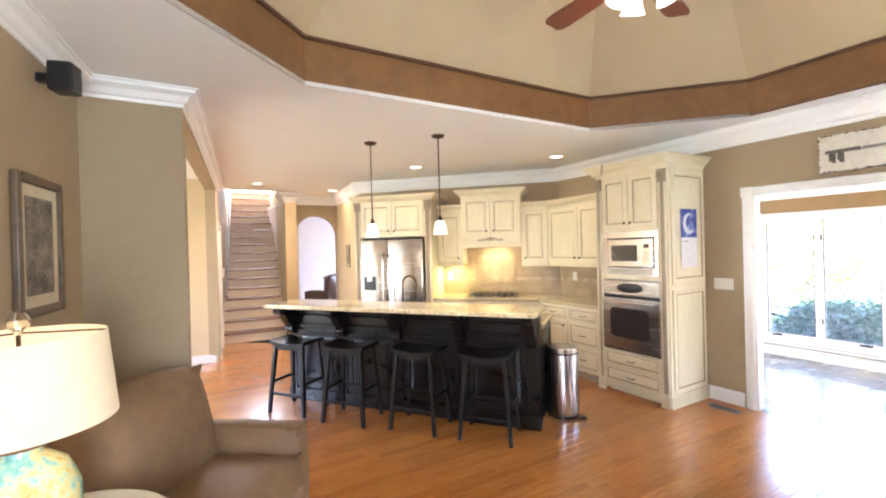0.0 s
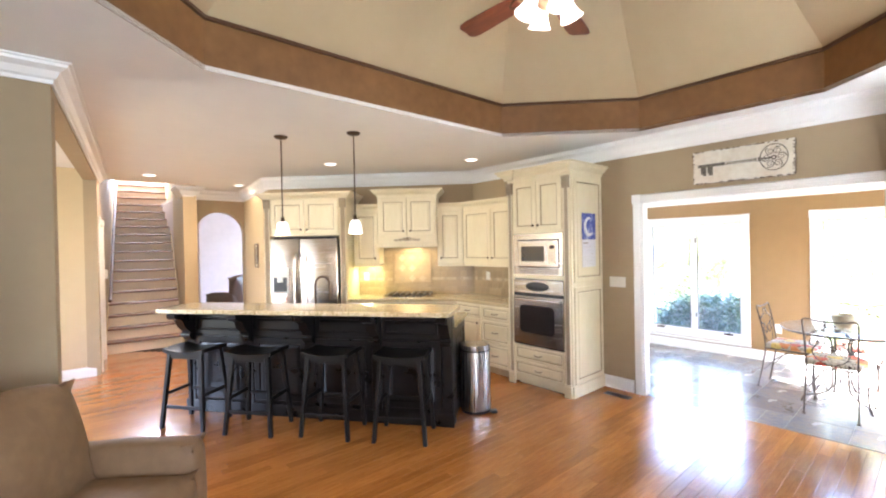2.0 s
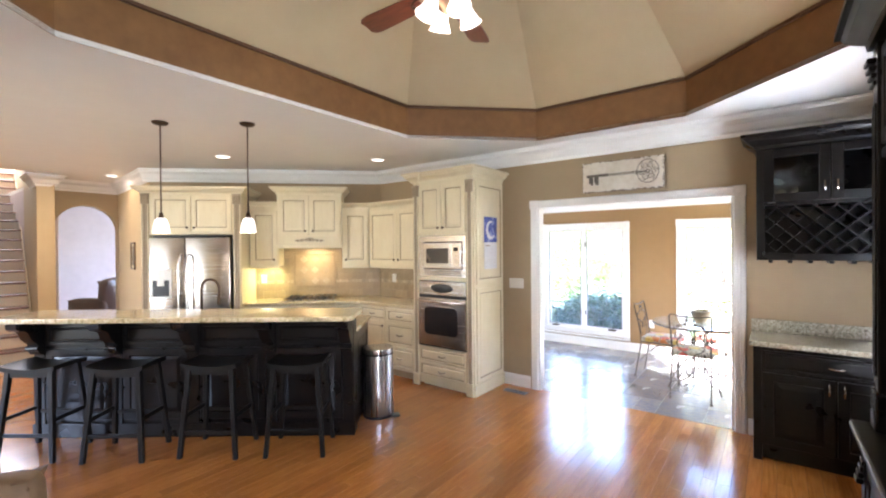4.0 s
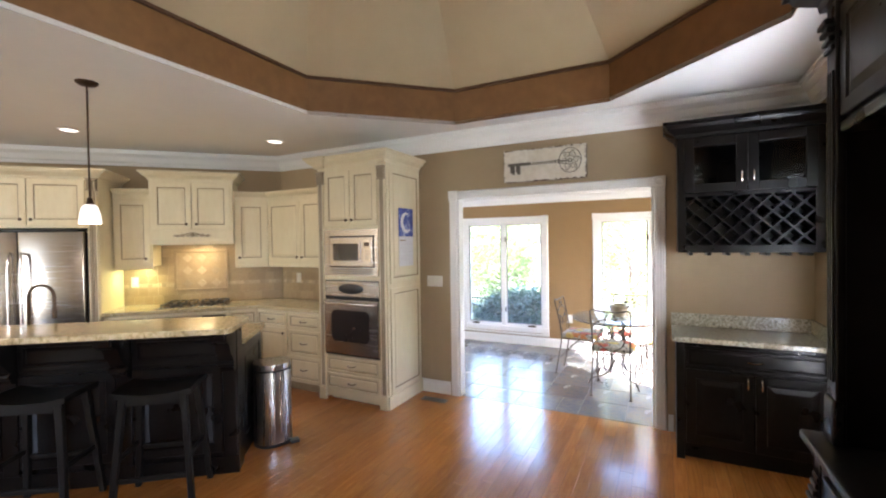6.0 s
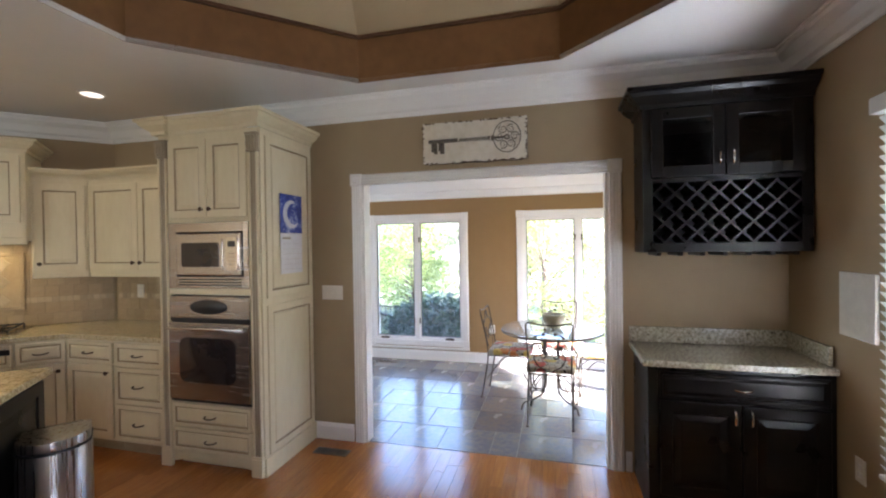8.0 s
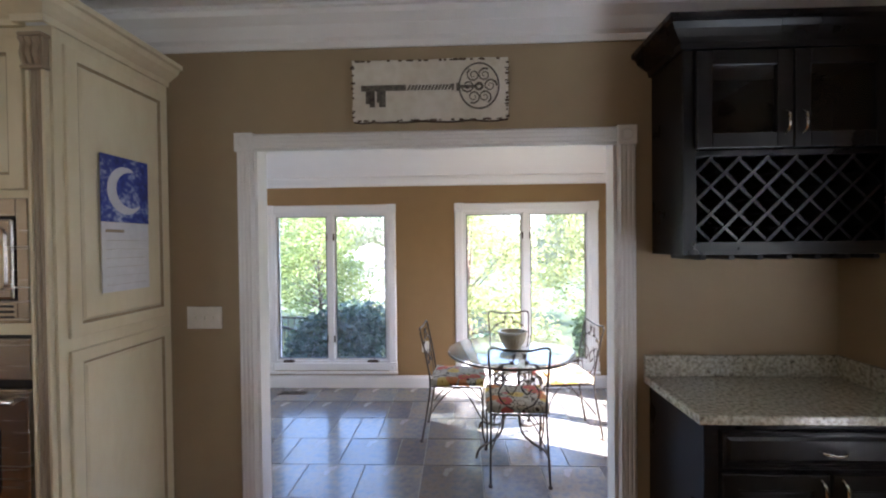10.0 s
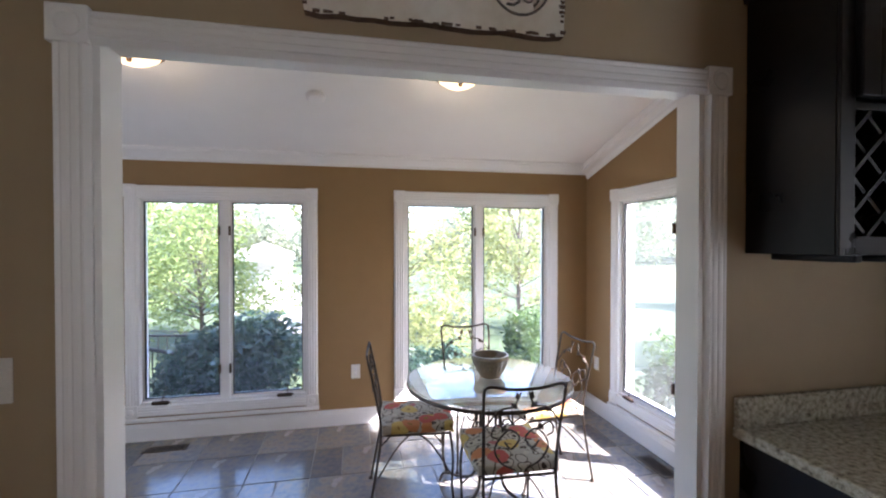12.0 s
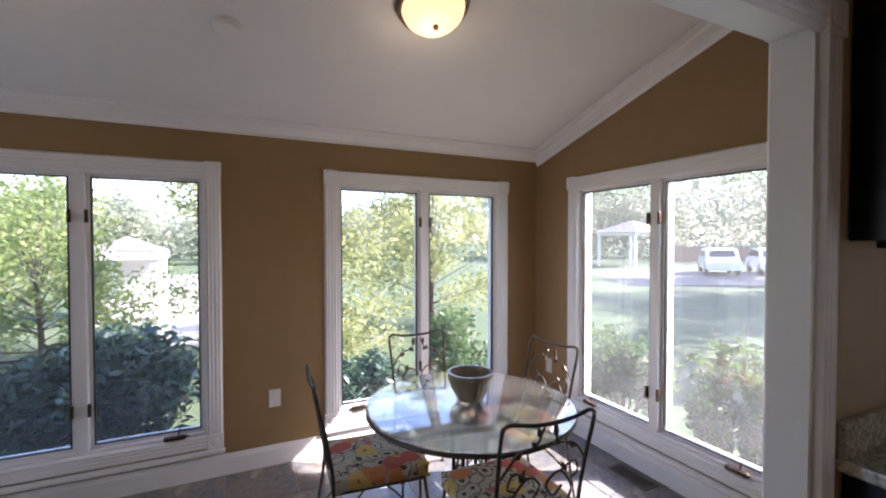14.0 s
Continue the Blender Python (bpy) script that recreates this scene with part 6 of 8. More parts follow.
wall_plate("white outlet in the stone backsplash", Matrix.Translation((EAST - 0.015, 3.86, 1.19)) @ EASTM, 0.075, 0.12, 1, "outlet", "wall_outlet")
wall_plate("white outlet in the stone backsplash", K @ Matrix.Translation((-1.80, KD - 0.015, 1.19)), 0.075, 0.12, 1, "outlet", "wall_outlet")
th = thing("wall_panel", Matrix.Translation((3.83, SOUTH, 1.25)) @ SOUTHM, "flat white metal access panel on the wall", "access panel")
part("panel_door", mkbox(-0.13, -0.02, -0.16, 0.13, -0.001, 0.16, bevel=0.004), "plate", th)


def register(m, label, L=0.30, w=0.10):
    th = thing("floor_register", m, label, "floor register", "floor registers")
    part("rim", mkbox(0, 0, 0.001, L, w, 0.005, bevel=0.002), "register", th)
    n = int(L / 0.012)
    for k in range(2, n - 1):
        part("slot", mkbox(k * L / n, 0.015, 0.0051, k * L / n + 0.005, w - 0.015, 0.0056), "gap", th)


register(pose(4.33, 2.22, 0.0, 0, 0, 90), "brown metal floor register in the oak floor", 0.28, 0.10)
register(pose(5.67, -0.60, 0.001), "brown metal floor register in the slate floor", 0.30, 0.12)
register(pose(6.84, 2.75, 0.001, 0, 0, 90), "brown metal floor register under the window", 0.30, 0.10)


def key_sign():
    y0, y1, z0, z1 = 1.648, 0.870, 2.185, 2.49
    w, h = y0 - y1, z1 - z0
    th = thing("key_sign", Matrix.Translation((EAST - 0.002, y0, z0)) @ EASTM, "weathered white board with a black skeleton key, above the opening", "wall sign")
    bm = bmesh.new()
    rnd = random.Random(2)
    pts = []
    for a, b in (((0, 0), (w, 0)), ((w, 0), (w, h)), ((w, h), (0, h)), ((0, h), (0, 0))):
        n = 16 if abs(a[0] - b[0]) > 0.1 else 7
        for k in range(n):
            t = k / n
            pts.append((a[0] + (b[0] - a[0]) * t + rnd.uniform(-0.004, 0.004), a[1] + (b[1] - a[1]) * t + rnd.uniform(-0.004, 0.004)))
    f = [bm.verts.new((x, -0.03, z)) for x, z in pts]
    bk = [bm.verts.new((x, 0, z)) for x, z in pts]
    bm.faces.new(f)
    for i in range(len(pts)):
        j = (i + 1) % len(pts)
        bm.faces.new((f[i], bk[i], bk[j], f[j])).material_index = 1
    bmesh.ops.recalc_face_normals(bm, faces=bm.faces)
    part("board", bm, ["signwhite", "rust"], th)
    ed = bmesh.new()
    for k in range(90):
        t = rnd.random() * 2 * (w + h)
        x, z = ((t, 0.004) if t < w else (w - 0.004, t - w) if t < w + h else (t - w - h, h - 0.004) if t < 2 * w + h else (0.004, t - 2 * w - h))
        box(ed, x - rnd.uniform(0.003, 0.012), -0.0312, z - rnd.uniform(0.002, 0.006), x + rnd.uniform(0.003, 0.012), -0.0301, z + rnd.uniform(0.002, 0.006))
    tagged(part("worn_edge", ed, "rust", th, "rust-brown chipped edge"), kind="stuff")
    k = bmesh.new()
    cz = h * 0.54
    Y = -0.0335
    bx = 0.635
    for k0, k1 in (((0.045, cz - 0.012), (0.27, cz + 0.016)),):
        box(k, k0[0], Y, k0[1], k1[0], -0.0301, k1[1])
    for x, dz, ww in ((0.068, 0.075, 0.03), (0.088, 0.092, 0.026), (0.124, 0.07, 0.02), (0.136, 0.092, 0.032)):
        box(k, x, Y, cz - dz, x + ww, -0.0301, cz - 0.012)
    for q in range(13):
        x = 0.275 + q * 0.017
        v = [k.verts.new(p) for p in ((x, Y, cz - 0.013), (x + 0.011, Y, cz - 0.013), (x + 0.024, Y, cz + 0.013), (x + 0.013, Y, cz + 0.013))]
        k.faces.new(v)
    for x, r in ((0.505, 0.016), (0.528, 0.02)):
        box(k, x - 0.006, Y, cz - r, x + 0.006, -0.0301, cz + r)
    tube(k, [(bx + 0.098 * math.cos(a), -0.031, cz + 0.003 + 0.112 * math.sin(a)) for a in (2 * math.pi * q / 36 for q in range(36))], 0.004, 6, closed=True)
    for a0 in range(6):
        a = a0 * math.pi / 3
        c = Vector((bx + 0.055 * math.cos(a), -0.031, cz + 0.003 + 0.062 * math.sin(a)))
        tube(k, [c + Vector((0.034 * (1 - q / 18) * math.cos(a + q * 0.7), 0, 0.034 * (1 - q / 18) * math.sin(a + q * 0.7))) for q in range(15)], 0.005, 5, r_end=0.002)
    tube(k, [(bx + 0.016 * math.cos(a), -0.031, cz + 0.016 * math.sin(a)) for a in (2 * math.pi * q / 12 for q in range(12))], 0.007, 5, closed=True)
    tube(k, [(0.53, -0.031, cz), (0.62, -0.031, cz)], 0.008, 5)
    part("key_print", k, "ink", th, "worn black skeleton key with a scrolled bow")


key_sign()


def calendar():
    th = thing("wall_calendar", pose(4.03, 2.603, 1.38), "hanging calendar with a blue picture, on the cabinet side", "calendar")
    part("picture_page", mkbox(0, -0.006, 0.30, 0.27, -0.001, 0.585), "calblue", th, "blue printed picture page")
    part("month_page", mkbox(0, -0.005, 0.0, 0.27, -0.001, 0.298), "paper", th, "white month page")
    g = bmesh.new()
    for k in range(6):
        box(g, 0.02, -0.0056, 0.03 + 0.038 * k, 0.25, -0.0051, 0.031 + 0.038 * k)
    box(g, 0.02, -0.0056, 0.255, 0.12, -0.0051, 0.268)
    part("grid", g, "taupe", th)
    mo = bmesh.new()
    n = 18
    outer = [(0.135 + 0.105 * math.cos(a), 0.44 + 0.105 * math.sin(a)) for a in (radians(70 + 250 * k / n) for k in range(n + 1))]
    inner = [(0.165 + 0.085 * math.cos(a), 0.445 + 0.08 * math.sin(a)) for a in (radians(82 + 226 * k / n) for k in range(n + 1))]
    for k in range(n):
        mo.faces.new([mo.verts.new((x, -0.0068, z)) for x, z in (outer[k], outer[k + 1], inner[k + 1], inner[k])])
    part("crescent", mo, "paper", th, "pale printed crescent")


calendar()


# ---- living room ----
def ceiling_fan():
    x, y = 1.77, 1.40
    th = thing("ceiling_fan", pose(x, y, 0), "dark bronze ceiling fan with cherry blades and lit bell shades", "ceiling fan")
    part("canopy", turned([(0, 4.05), (0.075, 4.05), (0.07, 4.01), (0.02, 3.96), (0, 3.96)], 20), "bronze", th, smooth=True)
    part("downrod", bar([(0, 0, 3.15), (0, 0, 3.97)], 0.014), "bronze", th)
    part("motor", turned([(0, 3.17), (0.03, 3.17), (0.11, 3.13), (0.135, 3.07), (0.12, 3.0), (0.07, 2.965), (0.055, 2.93), (0, 2.93)], 24), "bronze", th, smooth=True)
    fwd = math.degrees(math.atan2(0.645, 0.764))
    for k in range(5):
        a = fwd + 49 - 72 * k
        m = pose(0, 0, 2.985, 0, 0, a)
        bm = bmesh.new()
        pts = [(0.20, -0.05), (0.30, -0.062), (0.56, -0.072), (0.61, -0.066), (0.635, -0.045), (0.63, 0.0), (0.635, 0.045), (0.61, 0.066), (0.56, 0.072), (0.30, 0.062), (0.20, 0.05)]
        slab(bm, pts, -0.003, 0.003)
        b = part("blade", bm, "fanwood", th, "dark cherry blade", at=m @ pose(0, 0, 0, 12, 0, 0))
        ir = bar(spline([(0.11, 0, 0.02), (0.15, 0.02, 0.004), (0.21, 0.03, -0.008), (0.26, 0.0, -0.008), (0.21, -0.03, -0.008), (0.15, -0.02, 0.004), (0.11, 0, 0.02)], 4), 0.007)
        part("blade_iron", ir, "bronze", b, smooth=True)
    part("light_hub", turned([(0, 2.94), (0.06, 2.935), (0.07, 2.9), (0.04, 2.865), (0.015, 2.85), (0, 2.845)], 20), "bronze", th, smooth=True)
    for k in range(4):
        a = radians(fwd + 20 + 90 * k)
        c = Vector((0.085 * math.cos(a), 0.085 * math.sin(a), 2.925))
        part("arm", bar([(0.04 * math.cos(a), 0.04 * math.sin(a), 2.925), c], 0.01), "bronze", th)
        sh = turned([(0.0, 0.0), (0.024, -0.002), (0.033, -0.028), (0.041, -0.065), (0.054, -0.10), (0.062, -0.113), (0.059, -0.113), (0.05, -0.10), (0.036, -0.065), (0.028, -0.028), (0, -0.008)], 18)
        part("shade", sh, "milk", th, "glowing white bell glass shade", smooth=True, at=Matrix.Translation(c) @ Matrix.Rotation(radians(22), 4, Vector((math.sin(a), -math.cos(a), 0))))
    lamp("fan_lamp", "POINT", (x, y, 2.76), 1.25, (1.0, 0.87, 0.70), 0.09)


ceiling_fan()


def pillow(bm, x0, y0, z0, x1, y1, z1, puff=0.05, n=9, rounds=8):
    """A soft block: its faces bulge and its edges round off."""
    vs = box(bm, x0, y0, z0, x1, y1, z1)
    es = list({e for v in vs for e in v.link_edges})
    r = bmesh.ops.subdivide_edges(bm, edges=es, cuts=n, use_grid_fill=True)
    seen = list({v for v in r["geom"] if isinstance(v, bmesh.types.BMVert)} | {v for v in vs if v.is_valid})
    c = Vector(((x0 + x1) / 2, (y0 + y1) / 2, (z0 + z1) / 2))
    s = Vector(((x1 - x0) / 2, (y1 - y0) / 2, (z1 - z0) / 2))
    for v in seen:
        p = Vector(((v.co.x - c.x) / s.x, (v.co.y - c.y) / s.y, (v.co.z - c.z) / s.z))
        for ax in range(3):
            if abs(p[ax]) > 0.999:
                o = [abs(p[k]) for k in range(3) if k != ax]
                v.co[ax] += math.copysign(puff * (1 - o[0] ** 2) * (1 - o[1] ** 2), p[ax])
    r = 0.62 * min(s)
    for v in seen:
        d = v.co - c
        q = Vector([max(r - s[k], min(s[k] - r, d[k])) for k in range(3)])
        e = d - q
        out = max(max(abs(d[k]) - s[k] for k in range(3)), 0.0)
        if e.length > 1e-6:
            v.co = c + q + e.normalized() * (min(r, e.length) + out)
    for v in seen:
        v.co += Vector((0.007, 0.007, 0.007)) * noise.noise(v.co * 6)


def soft(*a, **k):
    bm = bmesh.new()
    pillow(bm, *a, **k)
    return bm


def sofa():
    th = thing("armchair", pose(-0.13, 2.60, 0, 0, 0, 56), "worn tan leather armchair standing across the corner", "armchair")
    part("base", soft(-0.50, -0.28, 0.06, 0.50, 0.40, 0.30, puff=0.005), "leather", th, smooth=True)
    part("seat_cushion", soft(-0.365, -0.36, 0.27, 0.365, 0.25, 0.47, puff=0.035), "leather", th, "loose tan leather seat cushion", smooth=True)
    lean = pose(0, 0.26, 0.42, -13, 0, 0)
    part("back_cushion", soft(-0.39, -0.13, -0.02, 0.39, 0.12, 0.55, puff=0.06), "leather", th, "plump tan leather back cushion", smooth=True, at=lean)
    part("backrest", soft(-0.44, 0.05, -0.34, 0.44, 0.19, 0.34, puff=0.015), "leather", th, smooth=True, at=lean)
    for s in (-1, 1):
        a = bmesh.new()
        pillow(a, min(s * 0.36, s * 0.53), -0.33, 0.06, max(s * 0.36, s * 0.53), 0.42, 0.60, puff=0.02)
        part("arm", a, "leather", th, "rounded tan leather arm", smooth=True)
    for x in (-0.44, 0.44):
        for y in (-0.25, 0.40):
            part("foot", turned([(0, 0), (0.022, 0), (0.03, 0.06), (0.03, 0.075), (0, 0.075)], 12, (x, y, 0)), "umber", th)


sofa()


def table_lamp():
    x, y = -0.62, 1.84
    tb = thing("side_table", pose(x, y, 0), "round pale-topped side table beside the armchair", "side table")
    part("top", turned([(0, 0.70), (0.385, 0.70), (0.40, 0.71), (0.40, 0.725), (0.39, 0.735), (0, 0.735)], 40), "tabletop", tb, smooth=True)
    part("pedestal", turned([(0, 0), (0.2, 0.0), (0.2, 0.03), (0.06, 0.07), (0.04, 0.3), (0.07, 0.5), (0.05, 0.65), (0.15, 0.70), (0, 0.70)], 20), "umber", tb, smooth=True)
    th = thing("table_lamp", pose(x, y, 0.736), "lit table lamp with a drum shade on a drip-glazed ceramic base", "table lamp")
    part("base", turned([(0, 0), (0.09, 0), (0.095, 0.012), (0.12, 0.06), (0.14, 0.14), (0.138, 0.21), (0.105, 0.285), (0.05, 0.325), (0.045, 0.35), (0, 0.35)], 32), "ceramic", th, "turquoise and mustard drip-glazed ceramic base", smooth=True)
    part("collar", turned([(0, 0.348), (0.07, 0.348), (0.075, 0.36), (0.05, 0.385), (0.015, 0.395), (0, 0.395)], 20), "tread", th, smooth=True)
    part("rod", bar([(0, 0, 0.39), (0, 0, 0.69)], 0.006), "bronze", th)
    part("shade", turned([(0.237, 0.41), (0.212, 0.675), (0.209, 0.675), (0.234, 0.41)], 48), "shade", th, "glowing cream linen drum shade", smooth=True)
    part("finial", turned([(0, 0.68), (0.012, 0.68), (0.012, 0.692), (0.028, 0.705), (0.03, 0.725), (0.018, 0.745), (0, 0.75)], 14), "chrome", th, smooth=True)
    part("spider", bar([(-0.210, 0, 0.673), (0, 0, 0.685), (0.210, 0, 0.673)], 0.003), "bronze", th)
    lamp("table_lamp_bulb", "POINT", (x, y, 0.736 + 0.5), 0.16, (1.0, 0.80, 0.52), 0.05)


table_lamp()


def framed_picture(m, w, h, label, mould=0.045):
    th = thing("framed_picture", m, label, "picture")
    pf = bmesh.new()
    for b in ((0, -0.03, 0, mould, -0.001, h), (w - mould, -0.03, 0, w, -0.001, h), (mould, -0.03, 0, w - mould, -0.001, mould), (mould, -0.03, h - mould, w - mould, -0.001, h)):
        box(pf, *b, bevel=0.007)
    part("moulding", pf, "picwood", th)
    part("mat", mkbox(mould, -0.014, mould, w - mould, -0.002, h - mould), "mat", th, "cream mat")
    k = mould + 0.11 * w
    part("print", mkbox(k, -0.0155, k, w - k, -0.0145, h - k), "print", th, "dark grey etching")


wd = (Vector(NW) - Vector(NWB)).normalized()
wa = math.degrees(math.atan2(wd.y, wd.x))
pp = Vector(NWB) + wd * ((2.60 - NWB[1]) / wd.y)
framed_picture(pose(pp.x, pp.y, 1.37, 0, 0, wa), 0.50, 0.66, "dark framed etching with a cream mat on the tan wall")
sp = Vector(NWB) + wd * ((2.85 - NWB[1]) / wd.y)
th = thing("wall_speaker", pose(sp.x, sp.y, 2.46, 0, 0, wa - 8), "small black speaker bracketed to the wall", "speaker")
part("bracket", mkbox(0.04, -0.06, 0.05, 0.08, 0.012, 0.09), "dark", th)
part("body", mkbox(0.0, -0.16, 0.0, 0.11, -0.055, 0.145, bevel=0.012), "dark", th)
framed_picture(Matrix.Translation((2.38, 8.05, 1.32)) @ pose(0, 0, 0, 0, 0, -97), 0.28, 0.42, "small framed picture on the hall wall", 0.03)


def club_chair():
    th = thing("club_chair", pose(2.72, 10.9, 0, 0, 0, 215), "dark brown leather club chair in the dining room", "chair")
    part("seat", soft(-0.32, -0.35, 0.08, 0.32, 0.3, 0.45, puff=0.02), "brownleather", th, smooth=True)
    part("backrest", soft(-0.36, 0.2, 0.2, 0.36, 0.42, 1.02, puff=0.05), "brownleather", th, smooth=True)
    for s in (-1, 1):
        part("arm", soft(min(s * 0.28, s * 0.44), -0.33, 0.08, max(s * 0.28, s * 0.44), 0.38, 0.66, puff=0.03), "brownleather", th, smooth=True)
    for x in (-0.28, 0.28):
        for y in (-0.28, 0.3):
            part("foot", turned([(0, 0), (0.02, 0), (0.028, 0.09), (0, 0.09)], 10, (x, y, 0)), "umber", th)


club_chair()


# ---- sunroom ----
def dome_light(x, y):
    z = slope(x)
    th = thing("ceiling_light", pose(x, y, z, 0, math.degrees(math.atan(0.285)), 0), "lit amber alabaster dome light in a dark bronze ring", "ceiling light", "sunroom dome lights")
    part("ring", turned([(0, 0), (0.165, 0), (0.172, -0.02), (0.16, -0.045), (0.14, -0.04), (0, -0.02)], 32), "bronze", th, smooth=True)
    part("bowl", turned([(0.148, -0.038), (0.138, -0.07), (0.105, -0.105), (0.055, -0.125), (0, -0.132)], 32), "amber", th, "glowing alabaster glass bowl", smooth=True)
    part("finial", turned([(0, -0.13), (0.014, -0.132), (0.012, -0.146), (0, -0.15)], 12), "bronze", th, smooth=True)
    lamp("dome_lamp", "POINT", (x, y, z - 0.22), 0.6, (1.0, 0.78, 0.48), 0.1)


dome_light(5.71, 0.90)
dome_light(5.71, 2.62)
single("smoke_detector", turned([(0, 0), (0.06, 0), (0.06, -0.018), (0.045, -0.03), (0, -0.032)], 20), "ceiling", "white round smoke detector on the sloping ceiling", "smoke detector", smooth=True, at=pose(6.1, 1.75, slope(6.1), 0, 15.9, 0))

TX, TY = 5.66, 0.73


def glass_table():
    th = thing("glass_table", pose(TX, TY, 0), "round glass table on a black wrought iron base", "table")
    R = 0.485
    part("glass_top", turned([(0, 0.733), (R - 0.012, 0.733), (R, 0.738), (R, 0.742), (R - 0.012, 0.746), (0, 0.746)], 64), "tableglass", th, "thick clear glass top", smooth=True)
    part("rim", bar([(R * 0.985 * math.cos(a), R * 0.985 * math.sin(a), 0.722) for a in (2 * math.pi * k / 56 for k in range(56))], 0.010, closed=True), "iron", th)
    for k in range(3):
        a = radians(25 + 60 * k)
        part("cross_bar", bar([(R * 0.97 * math.cos(a), R * 0.97 * math.sin(a), 0.712 - 0.0 * k), (-R * 0.97 * math.cos(a), -R * 0.97 * math.sin(a), 0.712)], 0.006), "iron", th)
    for k in range(4):
        a = radians(40 + 90 * k)
        c, s = math.cos(a), math.sin(a)
        part("leg", bar(spline([(0.16 * c, 0.16 * s, 0.71), (0.09 * c, 0.09 * s, 0.60), (0.085 * c, 0.085 * s, 0.35), (0.10 * c, 0.10 * s, 0.15), (0.20 * c, 0.20 * s, 0.09), (0.33 * c, 0.33 * s, 0.07), (0.37 * c, 0.37 * s, 0.008)], 6), 0.009), "iron", th, smooth=True)
        sp = [(0.13 * c, 0.13 * s, 0.55)] + [((0.13 + 0.05 * (1 - q / 16) * math.cos(q * 0.7)) * c, (0.13 + 0.05 * (1 - q / 16) * math.cos(q * 0.7)) * s, 0.49 + 0.05 * (1 - q / 16) * math.sin(q * 0.7)) for q in range(14)]
        part("scroll", bar(sp, 0.005), "iron", th, smooth=True)
    part("lower_ring", bar([(0.10 * math.cos(a), 0.10 * math.sin(a), 0.36) for a in (2 * math.pi * k / 24 for k in range(24))], 0.006, closed=True), "iron", th)
    bw = thing("stoneware_bowl", pose(TX + 0.03, TY - 0.02, 0.747), "ribbed brown stoneware bowl on the glass table", "bowl")
    b = bmesh.new()
    prof = [(0, 0.0), (0.062, 0.0), (0.066, 0.012), (0.092, 0.06), (0.106, 0.11), (0.110, 0.113), (0.110, 0.132), (0.098, 0.132), (0.094, 0.11), (0.08, 0.055), (0.05, 0.015), (0, 0.012)]
    rings = lathe(b, prof, 48)
    for r in rings[2:5]:
        for i, v in enumerate(r):
            k = 1 + (0.035 if i % 2 else -0.02)
            v.co.x *= k
            v.co.y *= k
    for f in b.faces:
        c = f.calc_center_median()
        if math.hypot(c.x, c.y) < 0.097 and c.z > 0.011 and f.normal.z != 0 and (f.calc_center_median().z > 0.012 and math.hypot(c.x, c.y) < 0.05 + 0.42 * c.z + 0.012):
            f.material_index = 1
    part("bowl", b, ["stoneware", "bowlinside"], bw, smooth=True)


glass_table()


def leaf(bm, p, s, ax, up):
    """A small beaten iron leaf."""
    ax, up = Vector(ax).normalized(), Vector(up).normalized()
    n = ax.cross(up) * 0.003
    pts = [p + ax * (-s), p + ax * (-0.2 * s) + up * (0.55 * s), p + ax * (0.25 * s) + up * 0.3 * s, p + ax * s, p + ax * (0.25 * s) - up * 0.3 * s, p + ax * (-0.2 * s) - up * (0.55 * s)]
    a = [bm.verts.new(q + n) for q in pts]
    b = [bm.verts.new(q - n) for q in pts]
    bm.faces.new(a)
    bm.faces.new(b[::-1])
    for i in range(6):
        j = (i + 1) % 6
        bm.faces.new((a[i], b[i], b[j], a[j]))


